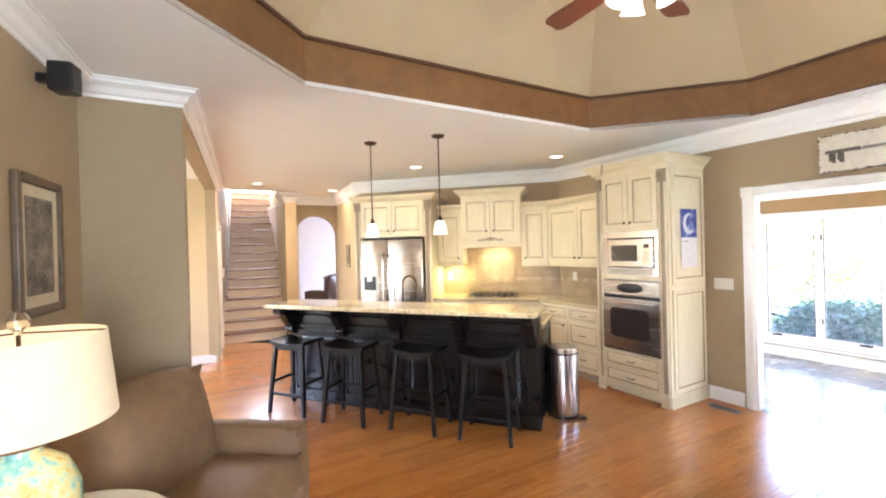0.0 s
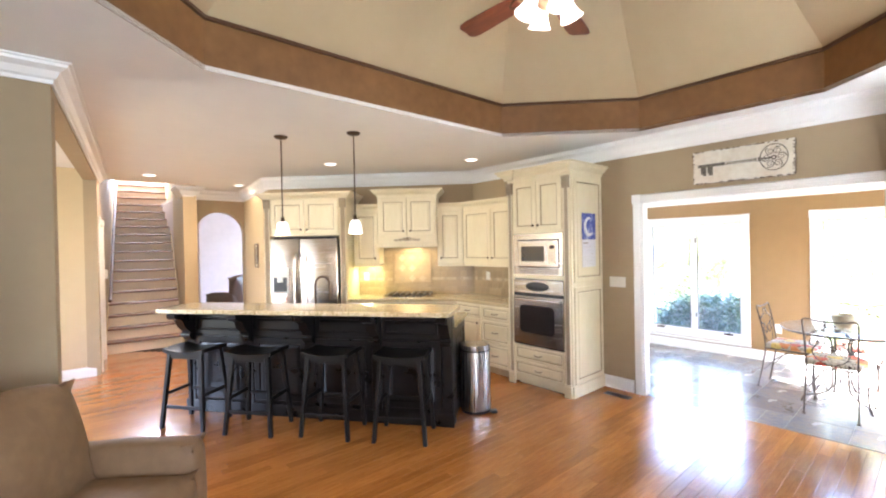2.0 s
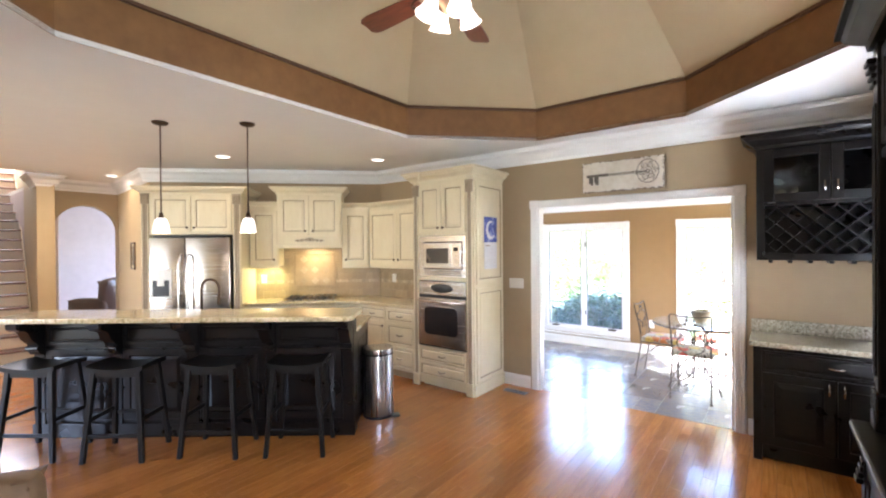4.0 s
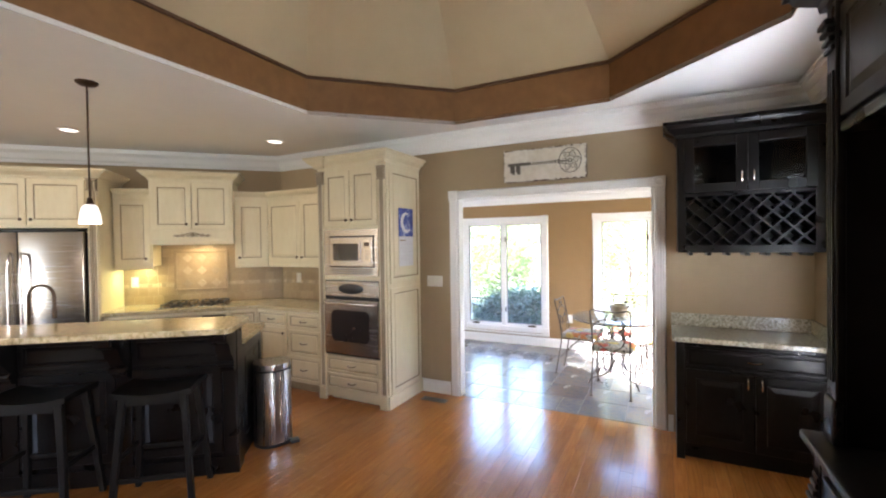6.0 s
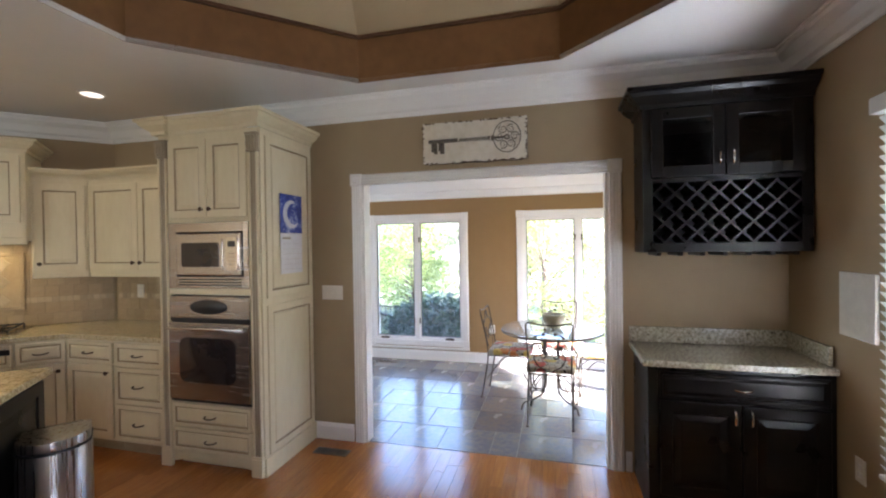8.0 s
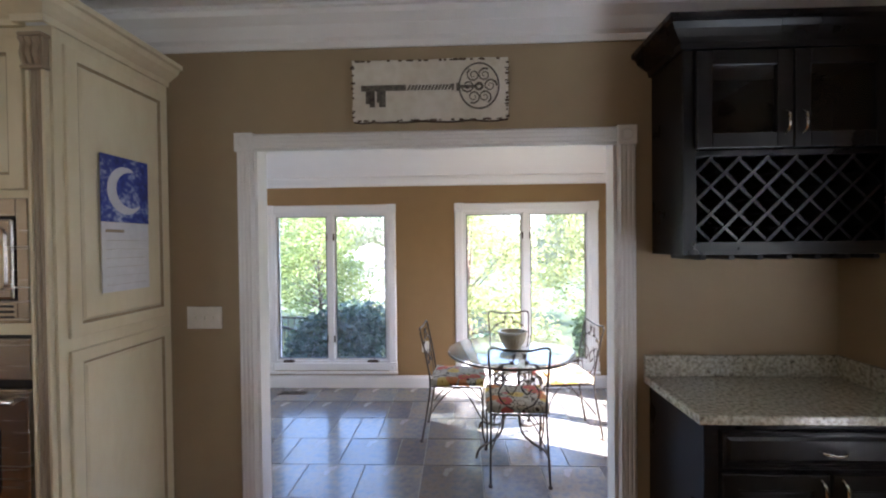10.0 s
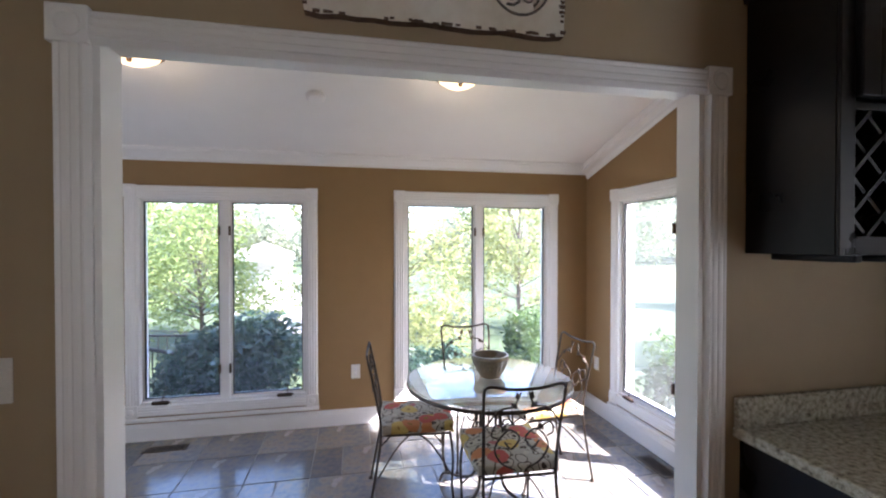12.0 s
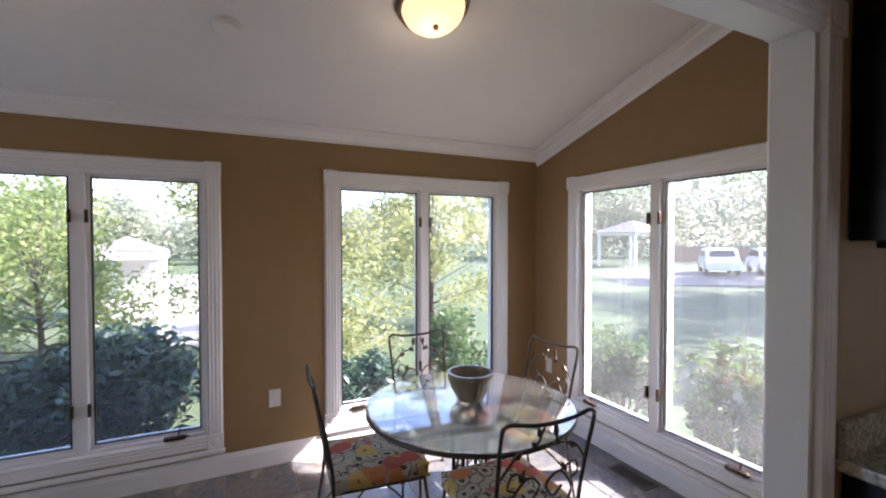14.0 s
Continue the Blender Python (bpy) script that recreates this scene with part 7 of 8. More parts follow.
def iron_chair():
    """Faces -y: the back stands at +y."""
    th = thing("iron_chair", pose(0, 0, 0), "wrought iron chair with a leafy scrolled back and floral cushion", "chair", "chairs round the glass table")
    r = 0.0075
    # back: two uprights that go on as rear legs, and a bowed top rail
    for s in (-1, 1):
        part("back_post", bar(spline([(s * 0.19, 0.27, 0.0), (s * 0.185, 0.225, 0.25), (s * 0.18, 0.20, 0.45), (s * 0.185, 0.225, 0.65), (s * 0.195, 0.27, 0.86), (s * 0.185, 0.278, 0.895)], 6), r), "iron", th, smooth=True)
        part("front_leg", bar(spline([(s * 0.19, -0.20, 0.44), (s * 0.2, -0.215, 0.30), (s * 0.195, -0.21, 0.12), (s * 0.205, -0.235, 0.0)], 6), r), "iron", th, smooth=True)
        for y in (0.27, -0.235):
            part("foot", turned([(0, 0), (0.014, 0), (0.016, 0.008), (0.008, 0.018), (0, 0.018)], 10, (s * (0.19 if y > 0 else 0.205), y, 0)), "iron", th)
        part("brace", bar(spline([(s * 0.195, -0.205, 0.20), (s * 0.11, -0.1, 0.34), (s * 0.05, 0.0, 0.385), (s * 0.11, 0.1, 0.34), (s * 0.185, 0.215, 0.20)], 5), 0.005), "iron", th, smooth=True)
    part("top_rail", bar(spline([(-0.185, 0.278, 0.895), (-0.16, 0.28, 0.90), (-0.08, 0.283, 0.885), (0, 0.285, 0.882), (0.08, 0.283, 0.885), (0.16, 0.28, 0.90), (0.185, 0.278, 0.895)], 5), r), "iron", th, smooth=True)
    part("seat_ring", bar([(-0.19, -0.20, 0.44), (0.19, -0.20, 0.44), (0.18, 0.20, 0.44), (-0.18, 0.20, 0.44)], r, closed=True), "iron", th)

    def yb(z):
        return 0.20 + (z - 0.45) * 0.17
    for s in (-1, 1):
        vine = [(s * 0.02, yb(0.47), 0.47), (s * 0.10, yb(0.52), 0.52), (s * 0.13, yb(0.60), 0.60), (s * 0.07, yb(0.68), 0.68), (s * 0.015, yb(0.64), 0.64), (s * 0.05, yb(0.585), 0.585), (s * 0.085, yb(0.62), 0.62)]
        part("scroll", bar(spline(vine, 7), 0.0045), "iron", th, smooth=True)
        vine2 = [(s * 0.185, yb(0.70), 0.70), (s * 0.12, yb(0.78), 0.78), (s * 0.05, yb(0.80), 0.80), (s * 0.02, yb(0.86), 0.865)]
        part("scroll", bar(spline(vine2, 7), 0.0045), "iron", th, smooth=True)
        vine3 = [(s * 0.07, yb(0.68), 0.68), (s * 0.13, yb(0.71), 0.71), (s * 0.15, yb(0.66), 0.66), (s * 0.12, yb(0.64), 0.64)]
        part("scroll", bar(spline(vine3, 6), 0.004), "iron", th, smooth=True)
        for lx, lz, ang in ((0.05, 0.80, 40), (0.12, 0.77, -20), (0.09, 0.69, 120), (0.035, 0.845, 80)):
            b = bmesh.new()
            a = radians(ang)
            leaf(b, Vector((s * lx, yb(lz) - 0.006, lz)), 0.024, (s * math.cos(a), 0, math.sin(a)), (-s * math.sin(a), 0, math.cos(a)))
            part("leaf", b, "iron", th, "small dark iron leaf")
    cu = bmesh.new()
    pillow(cu, -0.205, -0.225, 0.447, 0.205, 0.195, 0.505, puff=0.012, n=10, rounds=2)
    part("cushion", cu, "floral", th, "orange, cream and brown floral seat cushion", smooth=True)
    return th


ch = iron_chair()
poses = [pose(cx, cy, 0, 0, 0, rz) for cx, cy, rz in ((5.86, 1.15, -4), (5.33, 0.735, 88), (5.91, 0.28, 185), (6.25, 0.64, -88))]
ch.matrix_basis = poses[0]
for m in poses[1:]:
    copy_thing(ch, m)


# ---- outdoors ----
# Greens are lowered to stand in for tree shade on the grass.
M["lawn"] = ramped(material("shade_toned_lawn", (0.1, 0.2, 0.05), 0.9, scale=1.4, detail=8, bump=0.6, bump_scale=60),
                   ((0.35, (0.045, 0.072, 0.03)), (0.55, (0.07, 0.098, 0.042)), (0.7, (0.115, 0.128, 0.066))))
M["drive"] = material("pale_concrete_drive", (0.33, 0.315, 0.29), 0.85, colour2=(0.26, 0.245, 0.225), scale=1.5, bump=0.3, bump_scale=40)
# Darker copy of the drive colour, with shade put into it.
M["asphalt"] = material("shaded_grey_drive", (0.13, 0.125, 0.12), 0.85, colour2=(0.10, 0.096, 0.092), scale=1.5, bump=0.3, bump_scale=40)
M["mulch"] = material("brown_bark_mulch", (0.16, 0.10, 0.06), 0.9, colour2=(0.09, 0.055, 0.03), scale=14, bump=0.8, bump_scale=30)
M["bark"] = material("grey_brown_bark", (0.16, 0.12, 0.09), 0.9, colour2=(0.09, 0.065, 0.05), scale=10, stretch=(1, 1, 0.2), bump=0.6, bump_scale=20)
M["leafy"] = ramped(material("sunlit_green_leaves", (0.1, 0.2, 0.05), 0.5, scale=1.6, detail=5), ((0.32, (0.11, 0.17, 0.05)), (0.5, (0.22, 0.29, 0.09)), (0.68, (0.36, 0.40, 0.16))))
M["yellowleaf"] = ramped(material("yellow_green_leaves", (0.1, 0.2, 0.05), 0.5, scale=1.6, detail=5), ((0.32, (0.17, 0.20, 0.07)), (0.5, (0.31, 0.34, 0.13)), (0.68, (0.46, 0.45, 0.22))))
M["blueleaf"] = ramped(material("blue_green_shrub_leaves", (0.05, 0.1, 0.06), 0.35, scale=2.5, detail=5), ((0.32, (0.022, 0.05, 0.034)), (0.5, (0.04, 0.085, 0.055)), (0.68, (0.08, 0.13, 0.085))))
M["shrubleaf"] = ramped(material("mid_green_shrub_leaves", (0.1, 0.2, 0.05), 0.45, scale=2.0, detail=5), ((0.32, (0.05, 0.09, 0.03)), (0.5, (0.09, 0.15, 0.045)), (0.68, (0.17, 0.22, 0.085))))
# Pale greens carry the distance haze in the leaf colour.
M["farleaf"] = ramped(material("far_leaves_haze_tint", (0.1, 0.2, 0.05), 0.7, scale=0.4, detail=6), ((0.32, (0.22, 0.25, 0.17)), (0.5, (0.29, 0.32, 0.22)), (0.68, (0.37, 0.38, 0.27))))


def translucent(key, share):
    """Lets part of the light through the leaves."""
    n, l = M[key].node_tree.nodes, M[key].node_tree.links
    p, out = n["Principled BSDF"], n["Material Output"]
    t, mx = n.new("ShaderNodeBsdfTranslucent"), n.new("ShaderNodeMixShader")
    l.new(p.inputs["Base Color"].links[0].from_socket, t.inputs[0])
    mx.inputs[0].default_value = share
    l.new(p.outputs[0], mx.inputs[1])
    l.new(t.outputs[0], mx.inputs[2])
    l.new(mx.outputs[0], out.inputs[0])


for key in ("leafy", "yellowleaf", "farleaf", "shrubleaf"):
    translucent(key, 0.55)
translucent("blueleaf", 0.2)
M["siding"] = material("white_siding", (0.72, 0.71, 0.68), 0.6, scale=3)
M["roofing"] = material("pale_grey_shingle", (0.17, 0.16, 0.145), 0.8, scale=12, bump=0.3)
M["carpaint"] = material("white_car_paint", (0.75, 0.76, 0.78), 0.25, scale=3, coat=0.8)
M["wood"] = material("weathered_fence_wood", (0.30, 0.20, 0.14), 0.8, colour2=(0.20, 0.13, 0.09), scale=5, stretch=(1, 1, 0.15))
GZ = -0.62
single("ground", mkbox(-300, -300, GZ - 0.12, 300, 300, GZ), "lawn", "mown lawn round the house", "ground", "structure")
single("drive", prism([(18.1, -15), (10.7, -30.4), (18.9, -34.2), (26.2, -18.9)], GZ - 0.02, GZ + 0.02), "asphalt", "parking area and drive with shade in its grey", "road", "structure")
single("path", prism([(13.5, 1.6), (34, 1.5), (34, 8), (14.5, 4.6)], GZ - 0.02, GZ + 0.015), "drive", "sunlit pale paved court", "pavement", "structure")
single("planting_bed", prism([(7.15, -1.0), (8.9, -0.8), (8.8, 4.6), (7.15, 4.6)], GZ - 0.02, GZ + 0.03), "mulch", "bark mulch bed under the windows", "planting bed", "structure")


def leaves(bm_v, bm_f, c, rad, n, size, rnd, flat=1.0):
    """n leaf blades scattered through a blob about c."""
    for _ in range(n):
        d = Vector((rnd.gauss(0, 1), rnd.gauss(0, 1), rnd.gauss(0, 1))).normalized() * (rnd.random() ** 0.45)
        p = Vector(c) + Vector((d.x * rad[0], d.y * rad[1], d.z * rad[2]))
        a = Vector((rnd.gauss(0, 1), rnd.gauss(0, 1), rnd.gauss(0, 0.7))).normalized()
        b = a.cross(Vector((rnd.gauss(0, 1), rnd.gauss(0, 1), rnd.gauss(0, 1)))).normalized()
        s = size * rnd.uniform(0.6, 1.3)
        k = len(bm_v)
        bm_v += [p - a * s, p + b * s * 0.38, p + a * s, p - b * s * 0.38]
        bm_f += [(k, k + 1, k + 2), (k, k + 2, k + 3)]


def foliage(name, v, f, mat, parent):
    me = bpy.data.meshes.new(name)
    me.from_pydata(v, [], f)
    me.materials.append(M[mat])
    ob = new(name, me)
    ob.parent = parent
    return ob


def tree(name, x, y, h, r, mat, label, seed, n=5200, size=0.075, low=0.25):
    rnd = random.Random(seed)
    th = thing(name, pose(x, y, GZ), label, "tree")
    tr = bmesh.new()
    tube(tr, spline([(0, 0, 0), (0.06, 0.03, h * 0.2), (-0.04, 0.05, h * 0.45), (0.05, 0, h * 0.8)], 6), 0.03 + 0.008 * h, 9, r_end=0.015)
    v, f = [], []
    blobs = []
    for k in range(36):
        a, q = rnd.uniform(0, 6.283), rnd.uniform(low, 0.97)
        spread = r * (1.05 - 0.75 * max(0, q - 0.45)) * rnd.uniform(0.35, 1.0)
        c = (spread * math.cos(a), spread * math.sin(a), h * q)
        blobs.append(c)
        tube(tr, spline([(0, 0, h * q * 0.55), (c[0] * 0.5, c[1] * 0.5, h * q * 0.78), c], 4), 0.014, 6, r_end=0.006)
    part("trunk", tr, "bark", th, smooth=True)
    for c in blobs:
        rr = r * rnd.uniform(0.26, 0.46)
        leaves(v, f, c, (rr, rr, rr * 0.75), n // 36, size, rnd)
    foliage("crown", v, f, mat, th)


def shrub(name, x, y, w, d, h, mat, label, seed, n=5000, size=0.05):
    rnd = random.Random(seed)
    th = thing(name, pose(x, y, GZ), label, "shrub")
    st = bmesh.new()
    v, f = [], []
    for k in range(16):
        a = rnd.uniform(0, 6.283)
        q = rnd.random() ** 0.5
        c = (w * 0.72 * q * math.cos(a), d * 0.72 * q * math.sin(a), h * rnd.uniform(0.3, 0.82) * (1 - 0.25 * q))
        tube(st, spline([(c[0] * 0.15, c[1] * 0.15, 0), (c[0] * 0.6, c[1] * 0.6, c[2] * 0.5), c], 4), 0.014, 6, r_end=0.005)
        leaves(v, f, c, (w * 0.38, d * 0.38, h * 0.26), n // 16, size, rnd)
    part("stems", st, "bark", th)
    foliage("leaves", v, f, mat, th)


tree("tree", 13.3, 4.7, 3.15, 1.75, "leafy", "small bright green tree on the lawn", 11, n=15000, size=0.055, low=0.08)
tree("tree", 11.6, 0.9, 3.9, 1.9, "yellowleaf", "small yellow-green tree outside the table window", 12, n=14000, size=0.055, low=0.06)
tree("tree", 17.5, 9.5, 5.5, 2.2, "leafy", "green tree by the neighbouring garden", 13, n=4500, size=0.12)
tree("tree", 13.5, -2.6, 4.2, 1.7, "yellowleaf", "yellow-green tree near the drive", 14, n=9000, size=0.065, low=0.12)
# Next three trees are added out of view, to cast shade on the lawn.
tree("tree", 5.2, -14.5, 8.5, 3.2, "leafy", "unseen tall tree added to shade the lawn", 15, n=9000, size=0.16, low=0.3)
tree("tree", 9.6, -19.5, 9.5, 3.6, "leafy", "unseen tall tree added to shade the lawn", 16, n=9000, size=0.18, low=0.3)
tree("tree", 14.2, -27.5, 9.5, 3.4, "leafy", "unseen tall tree added to shade the lawn", 17, n=9000, size=0.18, low=0.3)
shrub("shrub", 8.3, 2.72, 0.85, 0.95, 1.47, "blueleaf", "rounded blue-green shrub under the window", 21, n=10000, size=0.058)
shrub("shrub", 8.5, 0.55, 0.55, 0.5, 1.05, "blueleaf", "dark green shrub under the table window", 22, n=4500, size=0.04)
shrub("shrub", 9.6, -1.2, 0.7, 0.6, 1.35, "shrubleaf", "leafy green shrub by the house corner", 23, n=4500, size=0.05)
shrub("shrub", 7.5, -2.35, 0.65, 0.55, 1.35, "shrubleaf", "sunlit green shrub outside the gable window", 24, n=4200, size=0.045)


def stems(x, y, label, seed):
    rnd = random.Random(seed)
    th = thing("perennial", pose(x, y, GZ), label, "plant")
    sb = bmesh.new()
    v, f = [], []
    for k in range(26):
        a, q = rnd.uniform(0, 6.283), rnd.uniform(0.1, 0.55)
        top = Vector((q * math.cos(a), q * math.sin(a) * 0.6, rnd.uniform(0.7, 1.42)))
        base = Vector((top.x * 0.4, top.y * 0.4, 0))
        tube(sb, [base, base.lerp(top, 0.5) + Vector((rnd.uniform(-0.04, 0.04), 0, 0)), top], 0.008, 5, r_end=0.003)
        for j in range(16):
            p = base.lerp(top, rnd.uniform(0.3, 1.0))
            leaves(v, f, p, (0.07, 0.07, 0.06), 6, 0.04, rnd)
    part("stems", sb, "bark", th)
    foliage("leaves", v, f, "shrubleaf", th)


stems(6.0, -1.95, "tall leafy perennial with woody stems by the window", 31)
stems(5.75, -2.2, "tall leafy perennial with woody stems by the window", 32)


def car(x, y, rz, label):
    th = thing("car", pose(x, y, GZ + 0.02, 0, 0, rz), label, "car", "parked cars")
    prof = [(-2.2, 0.35), (-2.22, 0.75), (-1.95, 0.95), (-1.6, 1.05), (-1.2, 1.5), (-0.7, 1.62), (0.6, 1.62), (1.35, 1.08), (2.1, 0.92), (2.25, 0.6), (2.2, 0.35)]
    b = bmesh.new()
    a = [b.verts.new((px, -0.88 + 0.1 * max(0, pz - 1.0), pz)) for px, pz in prof]
    c = [b.verts.new((px, 0.88 - 0.1 * max(0, pz - 1.0), pz)) for px, pz in prof]
    b.faces.new(a)
    b.faces.new(c[::-1])
    for i in range(len(prof)):
        j = (i + 1) % len(prof)
        b.faces.new((a[i], c[i], c[j], a[j]))
    bmesh.ops.recalc_face_normals(b, faces=b.faces)
    bmesh.ops.bevel(b, geom=b.edges[:], offset=0.06, segments=2, affect="EDGES")
    part("body", b, "carpaint", th, smooth=True)
    g = bmesh.new()
    for s in (-1, 1):
        v = [g.verts.new((px, s * 0.885, pz)) for px, pz in ((-1.45, 1.1), (-1.1, 1.46), (0.5, 1.5), (1.1, 1.1))]
        g.faces.new(v if s > 0 else v[::-1])
    part("side_window", g, "ovenglass", th)
    rear = bmesh.new()
    v = [rear.verts.new(p) for p in ((-1.60, -0.68, 1.12), (-1.60, 0.68, 1.12), (-1.24, 0.62, 1.49), (-1.24, -0.62, 1.49))]
    rear.faces.new(v)
    part("rear_window", rear, "ovenglass", th)
    for wx in (-1.4, 1.4):
        for s in (-1, 1):
            t = part("tyre", turned([(0.18, -0.1), (0.32, -0.1), (0.34, -0.06), (0.34, 0.06), (0.32, 0.1), (0.18, 0.1)], 20), "dark", th, at=pose(wx, s * 0.80, 0.34, 90, 0, 0))
            part("rim", turned([(0, -0.08), (0.18, -0.09), (0.2, 0.09), (0, 0.08)], 16), "steel", t)


car(20.8, -25.3, -50, "white car parked beyond the lawn")
car(19.4, -28.2, -50, "white car parked beyond the lawn")


def pavilion(x, y, w, h, label, wall_in=0.0):
    th = thing("pavilion", pose(x, y, GZ), label, "garden pavilion")
    if wall_in:
        part("wall", mkbox(-w / 2 + wall_in, -w / 2 + 0.1, 0, w / 2, w / 2, h), "siding", th)
    for sx in (-1, 1):
        for sy in (-1, 1):
            part("post", mkbox(sx * w / 2 - 0.09, sy * w / 2 - 0.09, 0, sx * w / 2 + 0.09, sy * w / 2 + 0.09, h, bevel=0.01), "siding", th)
    part("beam", mkbox(-w / 2 - 0.15, -w / 2 - 0.15, h, w / 2 + 0.15, w / 2 + 0.15, h + 0.22), "siding", th)
    b = bmesh.new()
    e = w * 0.62
    base = [b.verts.new(p) for p in ((-e, -e, h + 0.22), (e, -e, h + 0.22), (e, e, h + 0.22), (-e, e, h + 0.22))]
    tip = b.verts.new((0, 0, h + 0.22 + w * 0.28))
    for i in range(4):
        b.faces.new((base[i], base[(i + 1) % 4], tip))
    b.faces.new(base[::-1])
    part("roof", b, "roofing", th)


pavilion(18.2, 4.4, 1.4, 1.62, "white garden pavilion with a walled back and a hipped roof", 0.7)
pavilion(28.9, -27.2, 3.6, 2.5, "pale garden pavilion by the parking area")


def house(x, y, w, d, h, rz, label):
    th = thing("house", pose(x, y, GZ, 0, 0, rz), label, "house")
    part("wall", mkbox(-w / 2, -d / 2, 0, w / 2, d / 2, h), "siding", th)
    b = bmesh.new()
    e = 0.5
    v = [b.verts.new(p) for p in ((-w / 2 - e, -d / 2 - e, h), (w / 2 + e, -d / 2 - e, h), (w / 2 + e, d / 2 + e, h), (-w / 2 - e, d / 2 + e, h), (-w / 2 - e, 0, h + 2.6), (w / 2 + e, 0, h + 2.6))]
    for q in ((0, 1, 5, 4), (2, 3, 4, 5), (0, 4, 3), (1, 2, 5), (3, 2, 1, 0)):
        b.faces.new([v[i] for i in q])
    part("roof", b, "roofing", th)
    for k in range(4):
        for s in (-1, 1):
            wx = -w / 2 + (k + 0.5) * w / 4
            wn_ = part("window", mkbox(wx - 0.55, s * d / 2 - 0.03, 0.9, wx + 0.55, s * d / 2 + 0.03, 2.3), "trim", th)
            part("pane", mkbox(wx - 0.48, s * (d / 2 + 0.034) - 0.004, 0.97, wx + 0.48, s * (d / 2 + 0.034) + 0.004, 2.23), "ovenglass", wn_)


house(58, 26, 14, 9, 3.2, 70, "distant white house behind trees")


def fence(x0, y0, x1, y1, label, h=1.7):
    L = math.hypot(x1 - x0, y1 - y0)
    th = thing("fence", pose(x0, y0, GZ, 0, 0, math.degrees(math.atan2(y1 - y0, x1 - x0))), label, "fence")
    n = int(L / 0.15)
    me = None
    for k in range(n):
        if me is None:
            o = part("board", mkbox(0, -0.012, 0, 0.14, 0.012, h), "wood", th, at=pose(0, 0, 0))
            me = o.data
        else:
            o = new("board", me)
            o.parent = th
            o.matrix_basis = pose(k * 0.15, 0, 0.02 * math.sin(k * 3.1))
    part("rail", mkbox(0, 0.013, h * 0.75, L, 0.06, h * 0.75 + 0.09), "wood", th)


fence(32.3, -36.2, 24.6, -52.5, "brown board fence beyond the parking area", 1.5)


def iron_fence(x0, y0, x1, y1):
    L = math.hypot(x1 - x0, y1 - y0)
    th = thing("iron_railing", pose(x0, y0, GZ, 0, 0, math.degrees(math.atan2(y1 - y0, x1 - x0))), "thin black metal garden railing", "railing")
    for k in range(int(L / 0.11)):
        part("baluster", bar([(k * 0.11, 0, 0), (k * 0.11, 0, 1.0)], 0.008, seg=6), "dark", th)
    for z in (0.12, 0.98):
        part("rail", mkbox(0, -0.015, z, L, 0.015, z + 0.03), "dark", th)


iron_fence(9.2, 3.4, 9.6, 6.2)


def stair_rail(x0, y0, x1, y1, z0, z1):
    """A handrail that slopes down the garden steps, on thin balusters."""
    L = math.hypot(x1 - x0, y1 - y0)
    th = thing("stair_railing", pose(x0, y0, GZ, 0, 0, math.degrees(math.atan2(y1 - y0, x1 - x0))), "thin black metal handrail sloping down garden steps", "railing")
    part("handrail", bar([(0, 0, z0), (L, 0, z1)], 0.022), "dark", th)
    n = int(L / 0.12)
    for k in range(n + 1):
        part("baluster", bar([(k * L / n, 0, 0), (k * L / n, 0, z0 + (z1 - z0) * k / n)], 0.008, seg=6), "dark", th)


stair_rail(8.75, 4.6, 8.9, 3.45, 1.15, 0.8)


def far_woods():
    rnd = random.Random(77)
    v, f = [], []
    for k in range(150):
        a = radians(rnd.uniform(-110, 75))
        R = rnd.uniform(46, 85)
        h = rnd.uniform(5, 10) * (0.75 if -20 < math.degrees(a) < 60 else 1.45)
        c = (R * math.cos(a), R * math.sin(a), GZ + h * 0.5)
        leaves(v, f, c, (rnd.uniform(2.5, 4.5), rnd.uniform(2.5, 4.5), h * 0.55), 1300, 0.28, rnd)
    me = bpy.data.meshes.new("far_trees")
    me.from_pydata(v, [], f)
    # Leaf colour includes the painted haze.
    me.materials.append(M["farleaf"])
    tagged(new("far_trees", me), "distant belt of green trees paled by painted haze", "trees", kind="stuff")


far_woods()


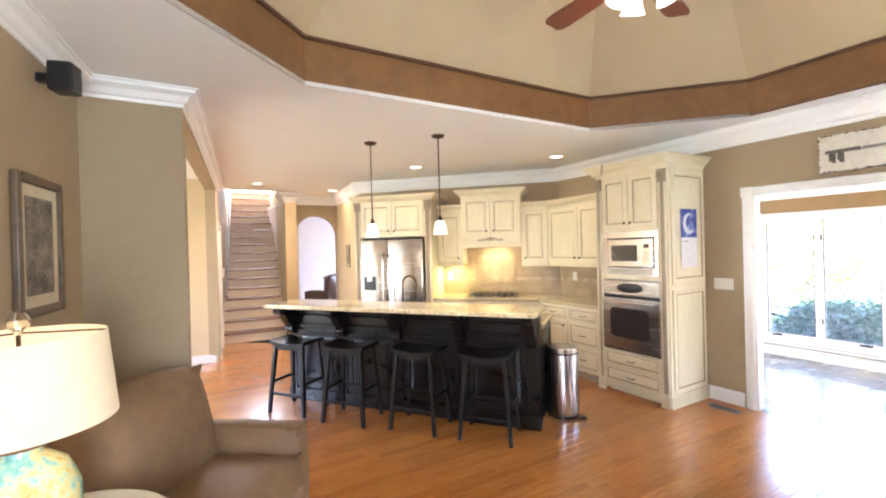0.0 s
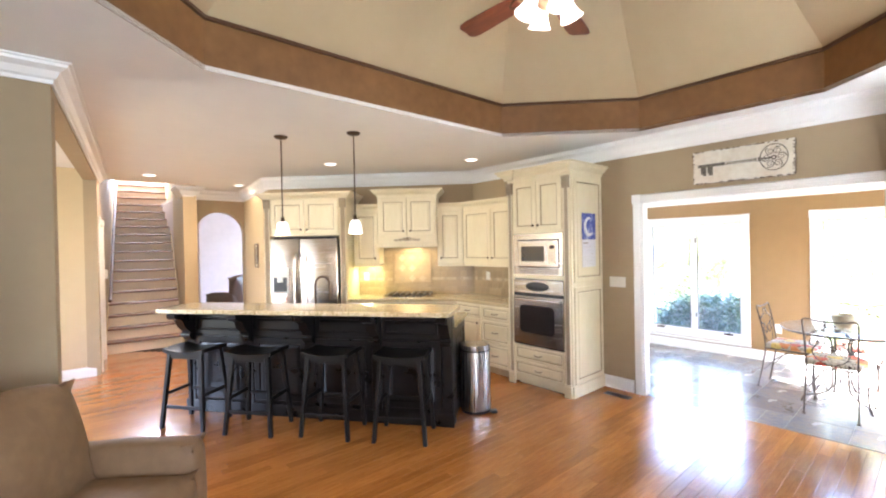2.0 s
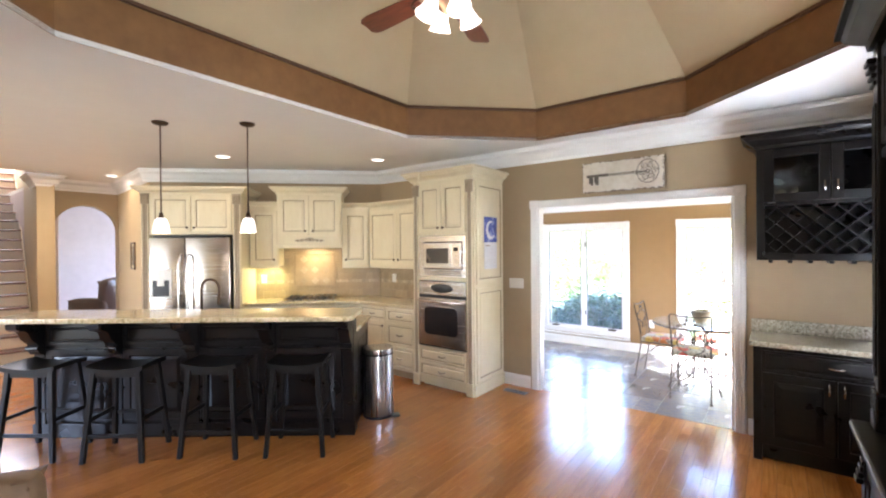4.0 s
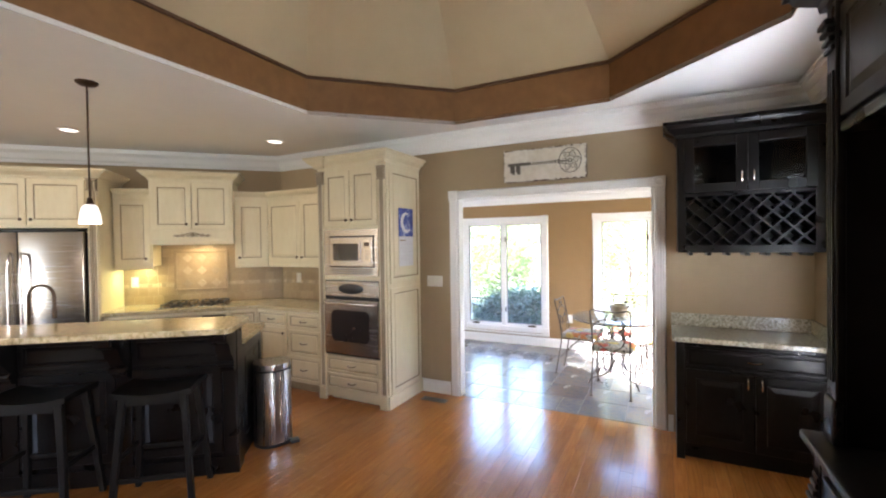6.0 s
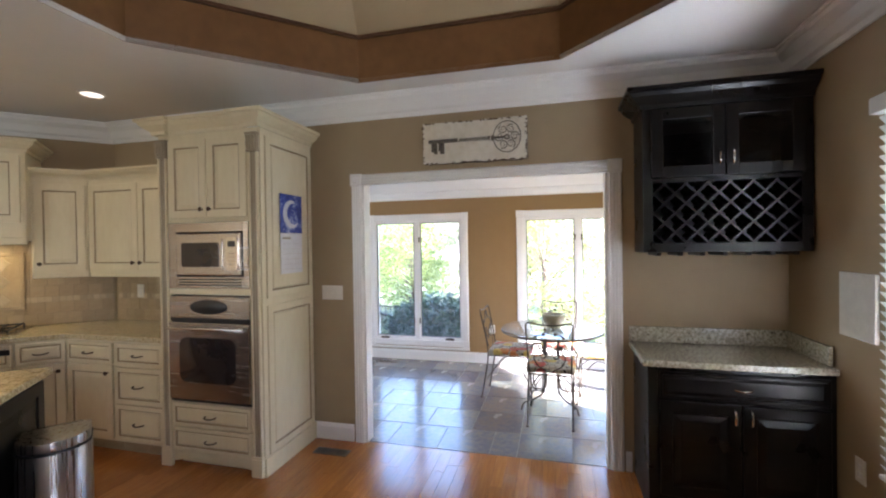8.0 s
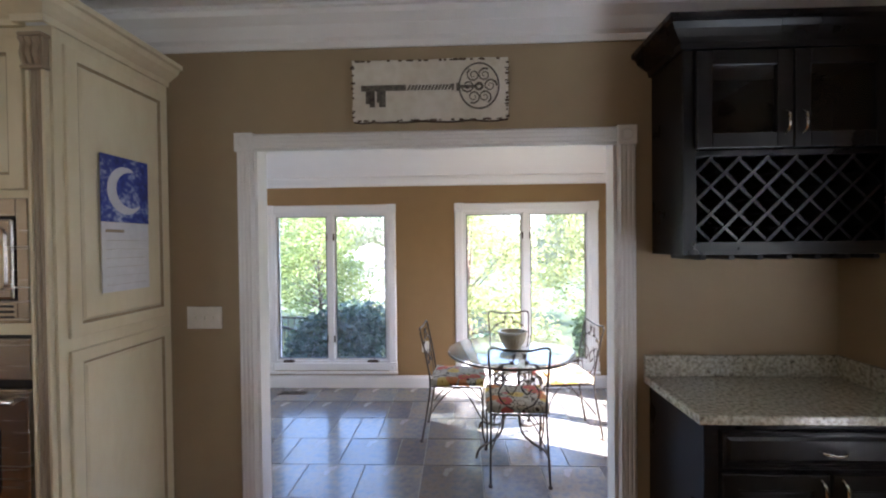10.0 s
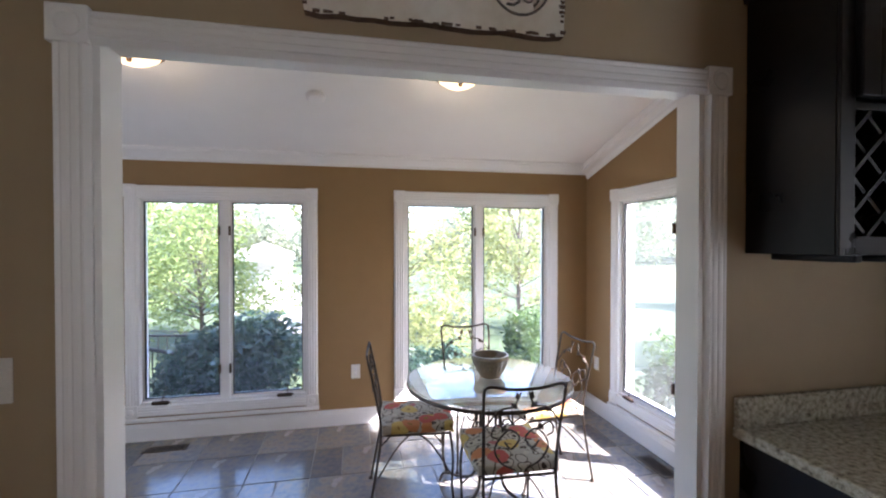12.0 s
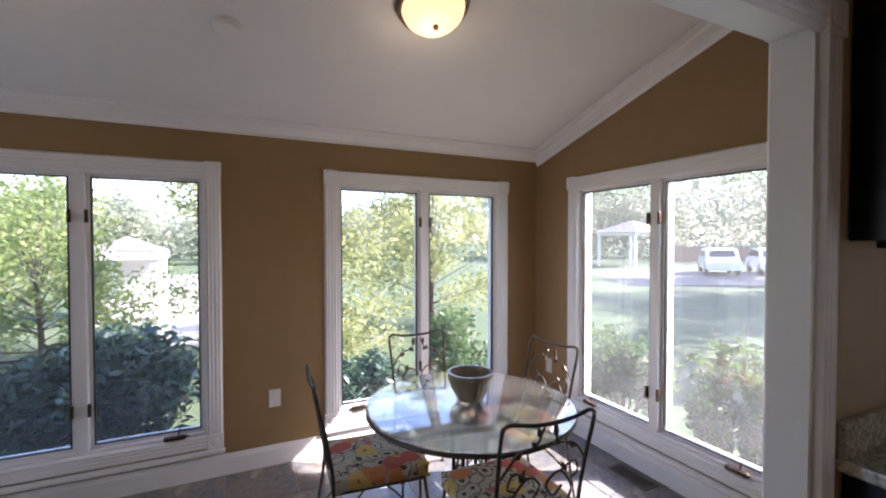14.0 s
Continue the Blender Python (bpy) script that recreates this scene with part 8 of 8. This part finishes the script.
# ---- floor pieces ----
def oak_floor():
    th = thing("floor", pose(0, 0, 0), "warm glossy red oak strip floor", "floor", kind="structure")
    rnd = random.Random(5)
    pw = 0.083
    lens = (0.75, 0.95, 1.2, 1.5)
    meshes = {}
    for L in lens:
        bm = mkbox(0, 0, -0.011, L - 0.0012, pw - 0.0012, 0.0, bevel=0.0009)
        me = bpy.data.meshes.new("plank")
        bm.to_mesh(me)
        bm.free()
        me.materials.append(M["plank"])
        meshes[L] = me
    rest, count = [], 0
    y = SOUTH - 0.05
    while y < 8.95:
        x0, x1 = -3.3, EAST + 0.018
        if y > 3.45:
            x0, x1 = (-3.2 if y < 7.4 else -0.1), min(x1, 9.35 - y) if y > 4.7 else x1
        x = x0 - rnd.random()
        while x < x1:
            L = rnd.choice(lens)
            a, b = max(x, x0), min(x + L, x1)
            if b - a > 0.06:
                whole = a == x and b == x + L
                if whole and count < 300 and a > 0.6 and y > 0.1 and y < 3.6:
                    ob = new("plank", meshes[L])
                    ob.parent = th
                    ob.matrix_basis = pose(x, y, 0)
                    count += 1
                else:
                    rest.append((a, b, y))
            x += L
        y += pw
    vs, fs = [], []
    for a, b, yy in rest:
        k = len(vs)
        b -= 0.0012
        e = yy + pw - 0.0012
        vs += [(a, yy, -0.011), (b, yy, -0.011), (b, e, -0.011), (a, e, -0.011), (a, yy, 0), (b, yy, 0), (b, e, 0), (a, e, 0)]
        fs += [(k + 4, k + 5, k + 6, k + 7), (k, k + 1, k + 5, k + 4), (k + 1, k + 2, k + 6, k + 5), (k + 2, k + 3, k + 7, k + 6), (k + 3, k, k + 4, k + 7)]
    me = bpy.data.meshes.new("planks")
    me.from_pydata(vs, [], fs)
    me.materials.append(M["plank2"])
    ob = new("planks", me)
    ob.parent = th
    tagged(ob, "further oak strips", kind="stuff")


oak_floor()


def slate_floor():
    th = thing("slate_floor", pose(0, 0, 0), "multicolour slate tile floor with grey grout", "floor", kind="structure")
    rnd = random.Random(9)
    u = 0.205
    x0, y0 = EAST + 0.022, SUNY
    nx, ny = int((SUNX - x0) / u) + 1, int((SUNN - y0) / u) + 1
    used = set()
    cache = {}
    for j in range(ny):
        for i in range(nx):
            if (i, j) in used:
                continue
            for a, b in rnd.choice((((2, 2), (2, 1), (1, 1)), ((2, 2), (1, 2), (1, 1)), ((2, 2), (1, 1)), ((2, 1), (1, 1)))):
                cells = [(i + p, j + q) for p in range(a) for q in range(b)]
                if all(c not in used and c[0] < nx and c[1] < ny for c in cells):
                    break
            used.update(cells)
            xa, ya = x0 + i * u, y0 + j * u
            xb, yb = min(xa + a * u, SUNX), min(ya + b * u, SUNN)
            key = (round(xb - xa, 3), round(yb - ya, 3))
            if min(key) < 0.02:
                continue
            if key not in cache:
                bm = mkbox(0.003, 0.003, -0.012, key[0] - 0.003, key[1] - 0.003, 0.0, bevel=0.002)
                me = bpy.data.meshes.new("tile")
                bm.to_mesh(me)
                bm.free()
                me.materials.append(M["slate"])
                cache[key] = me
            ob = new("tile", cache[key])
            ob.parent = th
            ob.matrix_basis = pose(xa, ya, rnd.uniform(-0.001, 0.001), rnd.uniform(-0.12, 0.12), rnd.uniform(-0.12, 0.12), 0)


slate_floor()
